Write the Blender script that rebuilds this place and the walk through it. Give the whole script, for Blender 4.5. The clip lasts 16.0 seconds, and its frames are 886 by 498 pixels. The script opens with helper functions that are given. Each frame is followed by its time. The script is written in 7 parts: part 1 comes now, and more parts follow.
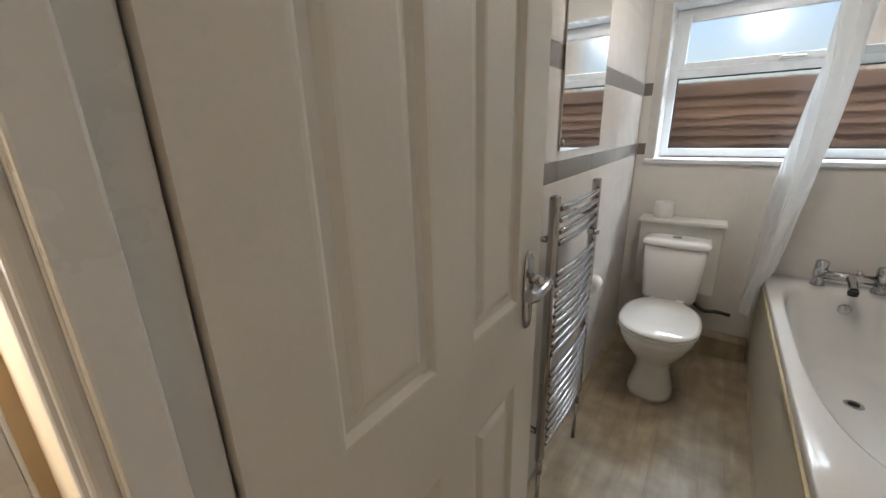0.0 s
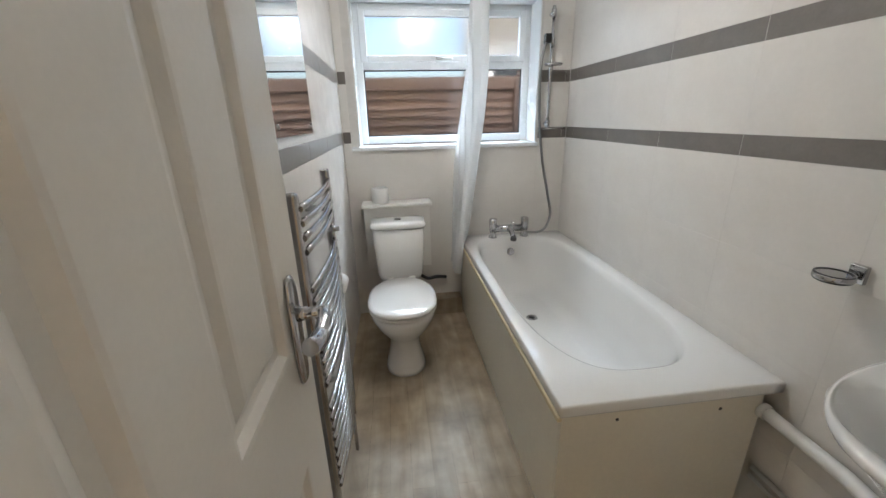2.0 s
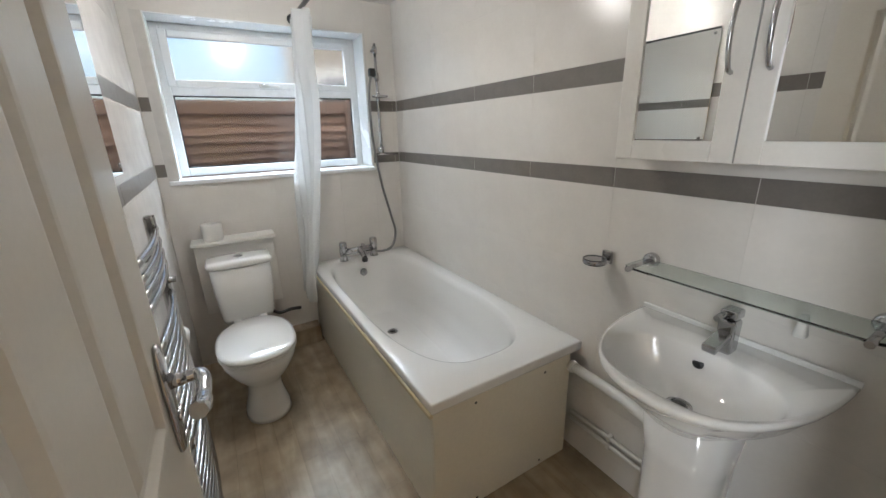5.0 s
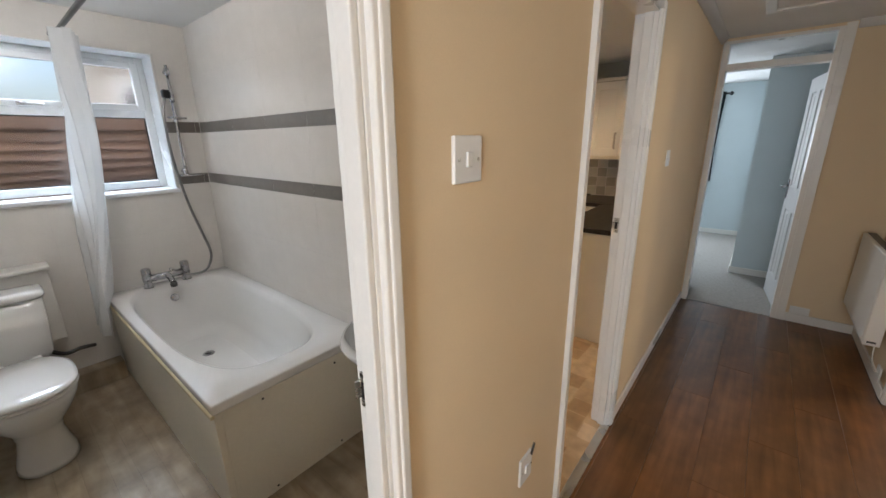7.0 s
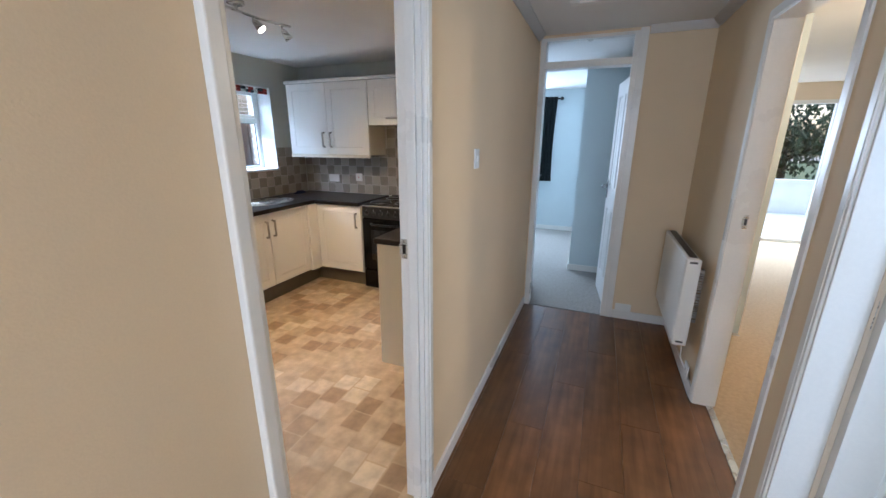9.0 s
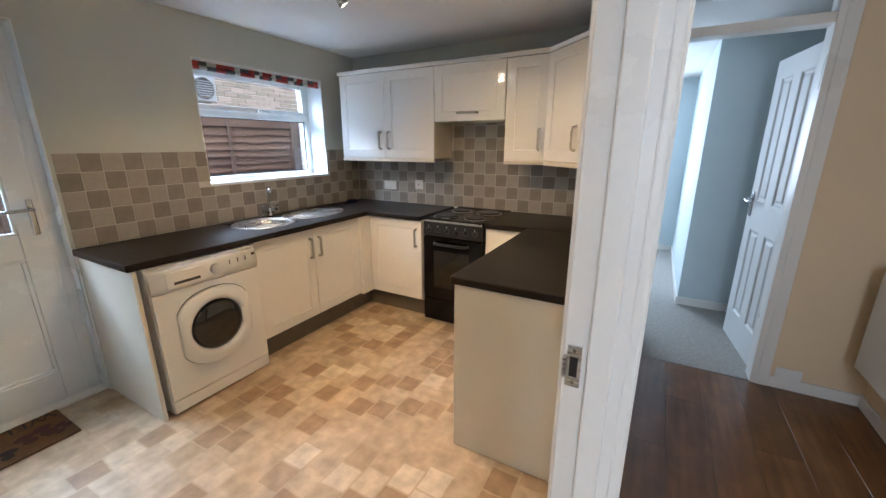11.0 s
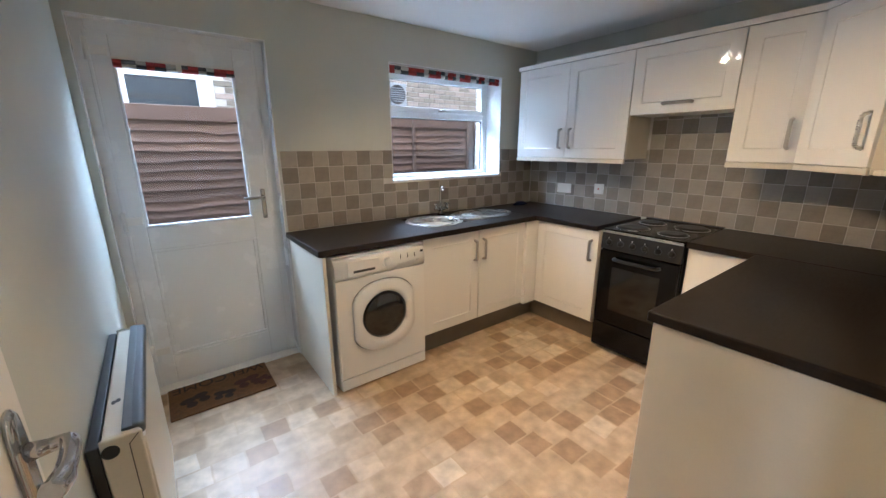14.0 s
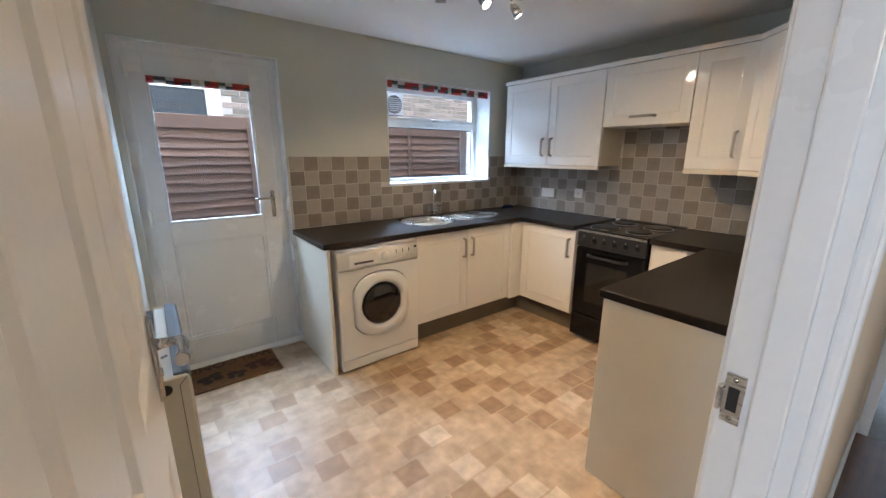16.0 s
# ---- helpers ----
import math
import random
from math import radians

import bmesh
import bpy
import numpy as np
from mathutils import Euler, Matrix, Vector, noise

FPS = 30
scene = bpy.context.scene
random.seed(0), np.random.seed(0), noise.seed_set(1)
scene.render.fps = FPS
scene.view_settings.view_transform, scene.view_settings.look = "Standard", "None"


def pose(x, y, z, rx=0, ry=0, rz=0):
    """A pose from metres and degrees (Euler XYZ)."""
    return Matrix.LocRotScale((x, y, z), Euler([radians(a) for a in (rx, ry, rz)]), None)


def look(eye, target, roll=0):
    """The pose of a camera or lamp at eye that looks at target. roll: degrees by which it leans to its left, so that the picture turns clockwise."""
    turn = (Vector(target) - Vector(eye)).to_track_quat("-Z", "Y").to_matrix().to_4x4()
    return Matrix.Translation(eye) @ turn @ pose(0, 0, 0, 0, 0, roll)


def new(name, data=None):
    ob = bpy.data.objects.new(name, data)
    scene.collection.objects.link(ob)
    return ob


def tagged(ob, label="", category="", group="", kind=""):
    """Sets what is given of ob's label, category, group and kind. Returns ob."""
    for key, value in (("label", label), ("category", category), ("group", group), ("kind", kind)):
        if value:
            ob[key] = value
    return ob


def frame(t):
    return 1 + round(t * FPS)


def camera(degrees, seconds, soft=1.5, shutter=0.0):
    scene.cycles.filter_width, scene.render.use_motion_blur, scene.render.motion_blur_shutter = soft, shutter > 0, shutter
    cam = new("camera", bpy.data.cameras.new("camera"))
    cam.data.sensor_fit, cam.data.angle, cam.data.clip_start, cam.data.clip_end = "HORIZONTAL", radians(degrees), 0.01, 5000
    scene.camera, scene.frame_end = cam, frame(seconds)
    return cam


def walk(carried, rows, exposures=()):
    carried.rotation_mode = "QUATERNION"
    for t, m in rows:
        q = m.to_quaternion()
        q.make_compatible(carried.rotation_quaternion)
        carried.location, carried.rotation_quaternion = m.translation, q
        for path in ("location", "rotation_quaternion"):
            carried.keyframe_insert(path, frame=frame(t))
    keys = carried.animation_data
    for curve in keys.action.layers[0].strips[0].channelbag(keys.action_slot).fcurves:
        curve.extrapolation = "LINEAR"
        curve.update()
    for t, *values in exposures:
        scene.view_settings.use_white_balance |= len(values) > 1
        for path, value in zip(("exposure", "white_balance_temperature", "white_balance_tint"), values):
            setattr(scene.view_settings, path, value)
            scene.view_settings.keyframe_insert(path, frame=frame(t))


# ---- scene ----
cam = camera(98.7, 16.0)
PATH = [
    (0, (0.501, -0.016, 1.424), (-0.616, 1.534, 0.830), -1.5),
    (0.5, (0.460, 0.050, 1.406), (-0.297, 1.795, 0.787), -1.1),
    (1, (0.425, 0.114, 1.392), (-0.022, 1.957, 0.758), -1.0),
    (1.5, (0.39, 0.163, 1.377), (0.264, 2.054, 0.739), -1.0),
    (2, (0.365, 0.179, 1.39), (0.592, 2.057, 0.738), -1.3),
    (2.5, (0.347, 0.177, 1.412), (0.834, 1.998, 0.743), -1.3),
    (3, (0.328, 0.158, 1.435), (1.032, 1.902, 0.757), -1.4),
    (3.5, (0.319, 0.142, 1.448), (1.188, 1.813, 0.777), -1.3),
    (5.8, (0.303, -0.022, 1.471), (1.373, 1.573, 0.916), -1.5),
    (6, (0.286, -0.074, 1.492), (1.418, 1.477, 0.933), -1.1),
    (6.5, (0.334, -0.225, 1.515), (1.622, 1.2, 0.958), -0.9),
    (7, (0.444, -0.413, 1.525), (1.922, 0.818, 0.975), -0.8),
    (7.5, (0.567, -0.567, 1.517), (2.182, 0.476, 0.968), -0.6),
    (8, (0.76, -0.655, 1.505), (2.505, 0.149, 0.949), -0.0),
    (8.2, (0.849, -0.643, 1.505), (2.635, 0.068, 0.952), 0.3),
    (10.3, (1.643, -0.186, 1.466), (3.396, 0.618, 0.936), 0.0),
    (10.5, (1.693, -0.123, 1.471), (3.427, 0.718, 0.938), 0.1),
    (11, (1.79, 0.013, 1.456), (3.477, 0.949, 0.928), -0.0),
    (11.5, (1.854, 0.134, 1.446), (3.452, 1.212, 0.917), -0.1),
    (12, (1.888, 0.208, 1.431), (3.4, 1.407, 0.907), -0.0),
    (12.5, (1.919, 0.234, 1.424), (3.321, 1.56, 0.901), -0.2),
    (13, (1.931, 0.234, 1.425), (3.213, 1.678, 0.901), -0.2),
    (13.5, (1.928, 0.227, 1.429), (3.133, 1.735, 0.906), -0.2),
    (14, (1.927, 0.225, 1.436), (3.087, 1.769, 0.916), -0.2),
    (14.5, (1.913, 0.218, 1.438), (3.05, 1.783, 0.928), -0.2),
    (15, (1.88, 0.186, 1.443), (3.007, 1.76, 0.94), -0.1),
    (15.5, (1.837, 0.105, 1.447), (2.965, 1.681, 0.949), -0.1),
    (16, (1.781, -0.025, 1.432), (2.963, 1.514, 0.948), 0.2),
]
# exposure and white balance along the walk
EXPOSURES = ((0.0, 0.72, 6500, 11), (0.5, 0.82, 5950, 9), (2.0, 1.03, 6050, 9), (6.0, 0.85, 6150, 10), (7.4, 0.80, 6000, 12), (8.2, 1.05, 5000, 9), (10.5, 1.3, 5300, 10), (11.5, 1.28, 5250, 9), (13.0, 1.32, 5000, 9), (16.0, 1.26, 5150, 10))
SKY = 0.15
BATH_W, SPOT_W = 8.5, 22.0
walk(cam, [(t, look(eye, target, roll)) for t, eye, target, roll in PATH], EXPOSURES)
# ---- light ----
world = bpy.data.worlds.new("sky")
scene.world = world
world.use_nodes = True
wn, wl = world.node_tree.nodes, world.node_tree.links
sky = wn.new("ShaderNodeTexSky")
sky.sky_type = "NISHITA"
sky.sun_disc = False
sky.sun_elevation, sky.sun_rotation = radians(40), radians(150)
sky.air_density, sky.dust_density, sky.ozone_density = 1.0, 4.0, 0.0
wn["Background"].inputs[1].default_value = SKY
wl.new(sky.outputs[0], wn["Background"].inputs[0])


def lamp(name, kind, m, power, colour=(1, 1, 1), size=0.1, size_y=None, angle=None, blend=0.3):
    d = bpy.data.lights.new(name, kind)
    d.energy, d.color = power, colour
    if kind == "AREA":
        d.shape, d.size, d.size_y = "RECTANGLE", size, size_y or size
    elif kind == "SUN":
        d.angle = radians(angle)
    elif kind == "SPOT":
        d.shadow_soft_size, d.spot_size, d.spot_blend = size, radians(angle), blend
    else:
        d.shadow_soft_size = size
    ob = new(name, d)
    ob.matrix_basis = m
    return ob


lamp("sun", "SUN", look((0, -6, 8), (1, 0, 0)), 1.0, (1, 0.96, 0.9), angle=15)
SPOTS = ((3.24, 1.59, 3.7, 0.2, 0.2), (3.46, 1.57, 4.4, 0.9, 0.2), (3.02, 1.61, 3.4, 2.2, 0.0), (2.80, 1.63, 2.6, 0.2, 0.4))
# daylight from the open sky over the side passage, and at the garden side
for nm, x, p in (("passage_sky_bathroom", 0.8, 56), ("passage_sky_door", 2.15, 82), ("passage_sky_kitchen", 3.95, 98)):
    lamp(nm, "AREA", look((x, 4.1, 3.1), (x, 2.2, 0.9)), p, (0.80, 0.91, 1.0), 1.2, 1.0)
lamp("bath_ceiling_lamp", "POINT", pose(0.63, 1.75, 2.19), BATH_W, (1.0, 0.94, 0.87), 0.07)
for x, y, tx, ty, tz in SPOTS:
    lamp("spot_lamp", "SPOT", look((x, y, 2.12), (tx, ty, tz)), SPOT_W, (1.0, 0.63, 0.29), 0.02, angle=122, blend=0.9)
lamp("bedroom_window_light", "AREA", look((7.86, 1.2, 1.5), (5.5, 0.2, 0.9)), 36, (0.90, 0.96, 1.0), 1.4, 1.1)
lamp("living_patio_light", "AREA", look((10.4, -3.5, 3.6), (6.5, -3.0, 0.4)), 230, (0.95, 1.0, 0.97), 2.0, 1.6)
lamp("living_lamp", "POINT", pose(4.2, -2.6, 2.1), 28, (1.0, 0.72, 0.42), 0.1)
# added bluish fill inside the small room, which has no window
lamp("store_fill_light", "AREA", look((1.2, -2.4, 1.5), (1.9, -0.9, 1.1)), 14, (0.78, 0.9, 1.0), 0.9, 1.0)
lamp("front_door_light", "AREA", look((-1.1, -0.6, 1.5), (2, -0.5, 1.0)), 18, (0.95, 0.98, 1.0), 0.5, 1.0)

# ---- materials ----


def mat(name, colour, rough=0.5, metal=0.0, var=0.08, scale=6.0, bump=0.0, fine=180.0, spec=0.5, second=None, mask=(0.45, 0.65), coat=0.0, stretch=(1, 1, 1), trans=0.0):
    """A surface with broad and fine variation in colour, gloss and relief."""
    m = bpy.data.materials.new(name)
    m.use_nodes = True
    n, l = m.node_tree.nodes, m.node_tree.links
    b = n["Principled BSDF"]
    tc, mp = n.new("ShaderNodeTexCoord"), n.new("ShaderNodeMapping")
    mp.inputs["Scale"].default_value = stretch
    l.new(tc.outputs["Object"], mp.inputs[0])
    big, small = n.new("ShaderNodeTexNoise"), n.new("ShaderNodeTexNoise")
    big.inputs["Scale"].default_value, big.inputs["Detail"].default_value = scale, 6
    small.inputs["Scale"].default_value, small.inputs["Detail"].default_value = fine, 3
    l.new(mp.outputs[0], big.inputs[0]), l.new(mp.outputs[0], small.inputs[0])
    ramp = n.new("ShaderNodeValToRGB")
    dark = second or tuple(c * (1 - 2 * var) for c in colour)
    ramp.color_ramp.elements[0].color, ramp.color_ramp.elements[1].color = (*dark, 1), (*colour, 1)
    ramp.color_ramp.elements[0].position, ramp.color_ramp.elements[1].position = mask if second else (0.25, 0.7)
    l.new(big.outputs[0], ramp.inputs[0])
    mix = n.new("ShaderNodeMix")
    mix.data_type, mix.blend_type = "RGBA", "MULTIPLY"
    mix.inputs[0].default_value = min(1.0, var * 2.5)
    l.new(ramp.outputs[0], mix.inputs[6]), l.new(small.outputs[0], mix.inputs[7])
    gain = n.new("ShaderNodeMix")
    gain.data_type, gain.blend_type = "RGBA", "ADD"
    gain.inputs[0].default_value = 0.0
    l.new(mix.outputs[2], gain.inputs[6])
    l.new(gain.outputs[2], b.inputs["Base Color"])
    r = n.new("ShaderNodeMapRange")
    r.inputs[3].default_value, r.inputs[4].default_value = max(0.0, rough - 0.06), min(1.0, rough + min(0.08, rough))
    l.new(big.outputs[0], r.inputs[0])
    l.new(r.outputs[0], b.inputs["Roughness"])
    b.inputs["Metallic"].default_value, b.inputs["Specular IOR Level"].default_value = metal, spec
    b.inputs["Coat Weight"].default_value = coat
    b.inputs["Transmission Weight"].default_value = trans
    if bump:
        bp = n.new("ShaderNodeBump")
        bp.inputs["Strength"].default_value, bp.inputs["Distance"].default_value = bump, 0.002
        l.new(small.outputs[0], bp.inputs["Height"])
        l.new(bp.outputs[0], b.inputs["Normal"])
    return m


def glass(name, colour=(1, 1, 1), rough=0.0, bump=0.0, scale=60.0):
    m = bpy.data.materials.new(name)
    m.use_nodes = True
    n, l = m.node_tree.nodes, m.node_tree.links
    b = n["Principled BSDF"]
    b.inputs["Base Color"].default_value = (*colour, 1)
    b.inputs["Transmission Weight"].default_value, b.inputs["Roughness"].default_value, b.inputs["IOR"].default_value = 1.0, rough, 1.45
    if bump:
        t, bp, tc = n.new("ShaderNodeTexNoise"), n.new("ShaderNodeBump"), n.new("ShaderNodeTexCoord")
        t.inputs["Scale"].default_value = scale
        bp.inputs["Strength"].default_value, bp.inputs["Distance"].default_value = bump, 0.004
        l.new(tc.outputs["Object"], t.inputs[0]), l.new(t.outputs[0], bp.inputs["Height"]), l.new(bp.outputs[0], b.inputs["Normal"])
    return m


def glow(name, colour, strength):
    m = bpy.data.materials.new(name)
    m.use_nodes = True
    b = m.node_tree.nodes["Principled BSDF"]
    b.inputs["Base Color"].default_value = (*colour, 1)
    b.inputs["Emission Color"].default_value, b.inputs["Emission Strength"].default_value = (*colour, 1), strength
    return m


def random_tint(m, amount=0.25, hue=0.0):
    """Lets each piece differ a little in lightness, by its object's random number."""
    n, l = m.node_tree.nodes, m.node_tree.links
    b = n["Principled BSDF"]
    src = b.inputs["Base Color"].links[0].from_socket
    info, rng, hsv = n.new("ShaderNodeObjectInfo"), n.new("ShaderNodeMapRange"), n.new("ShaderNodeHueSaturation")
    rng.inputs[3].default_value, rng.inputs[4].default_value = 1 - amount, 1 + amount
    l.new(info.outputs["Random"], rng.inputs[0]), l.new(rng.outputs[0], hsv.inputs["Value"])
    if hue:
        h = n.new("ShaderNodeMapRange")
        h.inputs[3].default_value, h.inputs[4].default_value = 0.5 + hue, 0.5 - hue
        l.new(info.outputs["Random"], h.inputs[0]), l.new(h.outputs[0], hsv.inputs["Hue"])
    l.new(src, hsv.inputs["Color"]), l.new(hsv.outputs[0], b.inputs["Base Color"])
    return m


def wood_planks(name, light, dark, length, width, along_y, rough, grain=0.5, joint=0.004, tone=0.25, fibre=(2.2, 40), blotch=0.0):
    """Printed or real boards: a running bond of planks with grain along them."""
    m = bpy.data.materials.new(name)
    m.use_nodes = True
    n, l = m.node_tree.nodes, m.node_tree.links
    b = n["Principled BSDF"]
    tc, mp, br = n.new("ShaderNodeTexCoord"), n.new("ShaderNodeMapping"), n.new("ShaderNodeTexBrick")
    if along_y:
        mp.inputs["Rotation"].default_value = (0, 0, radians(90))
    l.new(tc.outputs["Object"], mp.inputs[0]), l.new(mp.outputs[0], br.inputs[0])
    br.inputs["Scale"].default_value, br.inputs["Brick Width"].default_value, br.inputs["Row Height"].default_value = 1.0, length, width
    br.inputs["Mortar Size"].default_value, br.offset, br.offset_frequency = joint, 0.37, 2
    br.inputs["Color1"].default_value, br.inputs["Color2"].default_value, br.inputs["Mortar"].default_value = (1, 1, 1, 1), (1 - tone, 1 - tone, 1 - tone, 1), (0.45, 0.42, 0.4, 1)
    mp2, gr = n.new("ShaderNodeMapping"), n.new("ShaderNodeTexNoise")
    mp2.inputs["Scale"].default_value = (fibre[1], fibre[0], 1) if along_y else (fibre[0], fibre[1], 1)
    gr.inputs["Scale"].default_value, gr.inputs["Detail"].default_value, gr.inputs["Distortion"].default_value = 1.0, 8, 0.6
    l.new(tc.outputs["Object"], mp2.inputs[0]), l.new(mp2.outputs[0], gr.inputs[0])
    ramp, mx = n.new("ShaderNodeValToRGB"), n.new("ShaderNodeMix")
    ramp.color_ramp.elements[0].color, ramp.color_ramp.elements[1].color = (*dark, 1), (*light, 1)
    ramp.color_ramp.elements[0].position, ramp.color_ramp.elements[1].position = 0.5 - grain / 2, 0.5 + grain / 2
    l.new(gr.outputs[0], ramp.inputs[0])
    mx.data_type, mx.blend_type = "RGBA", "MULTIPLY"
    mx.inputs[0].default_value = 1.0
    l.new(ramp.outputs[0], mx.inputs[6]), l.new(br.outputs[0], mx.inputs[7])
    bl, br2, mx2 = n.new("ShaderNodeTexNoise"), n.new("ShaderNodeMapRange"), n.new("ShaderNodeMix")
    bl.inputs["Scale"].default_value, bl.inputs["Detail"].default_value = 7.0, 7
    br2.inputs[1].default_value, br2.inputs[2].default_value, br2.inputs[3].default_value, br2.inputs[4].default_value = 0.32, 0.68, 1 - blotch, 1 + blotch * 0.5
    l.new(tc.outputs["Object"], bl.inputs[0]), l.new(bl.outputs[0], br2.inputs[0])
    mx2.data_type, mx2.blend_type = "RGBA", "MULTIPLY"
    mx2.inputs[0].default_value = 1.0
    l.new(mx.outputs[2], mx2.inputs[6]), l.new(br2.outputs[0], mx2.inputs[7]), l.new(mx2.outputs[2], b.inputs["Base Color"])
    b.inputs["Roughness"].default_value = rough
    bp = n.new("ShaderNodeBump")
    bp.inputs["Strength"].default_value, bp.inputs["Distance"].default_value = 0.15, 0.001
    l.new(gr.outputs[0], bp.inputs["Height"]), l.new(bp.outputs[0], b.inputs["Normal"])
    return m


def vinyl_squares(name):
    """Sheet vinyl printed with small square stone setts in four tones."""
    m = bpy.data.materials.new(name)
    m.use_nodes = True
    n, l = m.node_tree.nodes, m.node_tree.links
    b = n["Principled BSDF"]
    tc, mp, br, nz, cl = n.new("ShaderNodeTexCoord"), n.new("ShaderNodeMapping"), n.new("ShaderNodeTexBrick"), n.new("ShaderNodeTexNoise"), n.new("ShaderNodeTexNoise")
    nz.inputs["Scale"].default_value = 5.0
    wob = n.new("ShaderNodeMix")
    wob.data_type, wob.blend_type = "RGBA", "LINEAR_LIGHT"
    wob.inputs[0].default_value = 0.012
    l.new(tc.outputs["Object"], mp.inputs[0]), l.new(mp.outputs[0], wob.inputs[6]), l.new(tc.outputs["Object"], nz.inputs[0]), l.new(nz.outputs[1], wob.inputs[7])
    l.new(wob.outputs[2], br.inputs[0])
    br.inputs["Scale"].default_value, br.inputs["Brick Width"].default_value, br.inputs["Row Height"].default_value = 1.0, 0.138, 0.128
    br.offset, br.offset_frequency = 0.3, 2
    br.inputs["Mortar Size"].default_value, br.inputs["Mortar Smooth"].default_value, br.inputs["Bias"].default_value = 0.007, 1.0, 0.0
    br.inputs["Color1"].default_value, br.inputs["Color2"].default_value, br.inputs["Mortar"].default_value = (0, 0, 0, 1), (1, 1, 1, 1), (0.5, 0.5, 0.5, 1)
    ramp = n.new("ShaderNodeValToRGB")
    e = ramp.color_ramp.elements
    e[0].color, e[0].position = (0.29, 0.185, 0.10, 1), 0.0
    e[1].color, e[1].position = (0.60, 0.49, 0.355, 1), 1.0
    for at, c in ((0.18, (0.345, 0.235, 0.135)), (0.35, (0.425, 0.31, 0.19)), (0.75, (0.475, 0.355, 0.23)), (0.9, (0.525, 0.405, 0.275))):
        x = e.new(at)
        x.color = (*c, 1)
    l.new(br.outputs[0], ramp.inputs[0])
    cl.inputs["Scale"].default_value, cl.inputs["Detail"].default_value = 13.0, 7
    l.new(tc.outputs["Object"], cl.inputs[0])
    cr, mx = n.new("ShaderNodeMapRange"), n.new("ShaderNodeMix")
    cr.inputs[1].default_value, cr.inputs[2].default_value, cr.inputs[3].default_value, cr.inputs[4].default_value = 0.3, 0.7, 0.72, 1.16
    l.new(cl.outputs[0], cr.inputs[0])
    mx.data_type, mx.blend_type = "RGBA", "MULTIPLY"
    mx.inputs[0].default_value = 1.0
    l.new(ramp.outputs[0], mx.inputs[6]), l.new(cr.outputs[0], mx.inputs[7]), l.new(mx.outputs[2], b.inputs["Base Color"])
    b.inputs["Roughness"].default_value = 0.42
    bp = n.new("ShaderNodeBump")
    bp.inputs["Strength"].default_value, bp.inputs["Distance"].default_value = 0.2, 0.001
    l.new(cl.outputs[0], bp.inputs["Height"]), l.new(bp.outputs[0], b.inputs["Normal"])
    return m


WHITE_SATIN = mat("white satin paint", (0.74, 0.74, 0.73), 0.6, var=0.03, scale=3, bump=0.05, fine=90)
WHITE_GLOSS = mat("white gloss paint", (0.78, 0.76, 0.72), 0.28, var=0.03, scale=3, bump=0.05, fine=90)
DOOR_WHITE = mat("cream white satin door paint", (0.72, 0.68, 0.61), 0.3, var=0.03, scale=3, bump=0.06, fine=140)
CEILING = mat("matt white ceiling paint", (0.78, 0.77, 0.75), 0.9, var=0.03, scale=2, bump=0.15, fine=220)
MAGNOLIA = mat("warm cream wall emulsion", (0.76, 0.605, 0.40), 0.75, var=0.03, scale=2.5, bump=0.12, fine=260)
GREY_WALL = mat("pale grey green kitchen emulsion", (0.58, 0.60, 0.55), 0.7, var=0.03, scale=2.5, bump=0.12, fine=260)
PALE_BLUE = mat("pale blue bedroom emulsion", (0.58, 0.65, 0.67), 0.75, var=0.03, scale=2.5, bump=0.1, fine=260)
BATH_PAINT = mat("white bathroom emulsion", (0.70, 0.67, 0.63), 0.7, var=0.03, scale=2.5, bump=0.1, fine=260)
BATH_TILE = mat("ivory satin ceramic tile", (0.72, 0.69, 0.65), 0.22, var=0.025, scale=9, bump=0.06, fine=60)
BAND_TILE = mat("taupe grey border tile", (0.205, 0.185, 0.165), 0.3, var=0.08, scale=14, bump=0.06, fine=120)
GROUT = mat("pale grout", (0.66, 0.635, 0.60), 0.85, var=0.06, scale=20, bump=0.2)
TILE_LIGHT = random_tint(mat("pale stone grey tile", (0.40, 0.365, 0.315), 0.32, var=0.07, scale=25, bump=0.1, fine=140), 0.06)
TILE_DARK = random_tint(mat("mid stone grey tile", (0.275, 0.25, 0.215), 0.32, var=0.1, scale=25, bump=0.1, fine=140), 0.08)
VINYL = vinyl_squares("sandstone square vinyl")
BATH_FLOOR = wood_planks("limed oak vinyl", (0.47, 0.385, 0.27), (0.30, 0.225, 0.14), 0.55, 0.09, True, 0.42, 0.5, 0.0004, 0.16, (2.6, 17), 0.32)
LAMINATE = [random_tint(wood_planks("walnut laminate " + c, a, d, 3.0, 1.0, False, 0.3, 0.6, 0.0, 0.0, (2.0, 26), 0.28), 0.26) for c, a, d in (("brown", (0.215, 0.10, 0.038), (0.095, 0.039, 0.013)),)][0]
CARPET_GREY = mat("grey loop carpet", (0.40, 0.38, 0.35), 0.95, var=0.12, scale=40, bump=0.8, fine=420)
CARPET_BEIGE = mat("beige carpet", (0.50, 0.38, 0.25), 0.95, var=0.12, scale=40, bump=0.8, fine=420)
CERAMIC = mat("white glazed ceramic", (0.80, 0.79, 0.77), 0.08, var=0.012, scale=3, coat=0.6)
ACRYLIC = mat("white acrylic", (0.80, 0.79, 0.77), 0.16, var=0.015, scale=4, coat=0.3)
PLASTIC = mat("white plastic", (0.78, 0.77, 0.74), 0.35, var=0.02, scale=5)
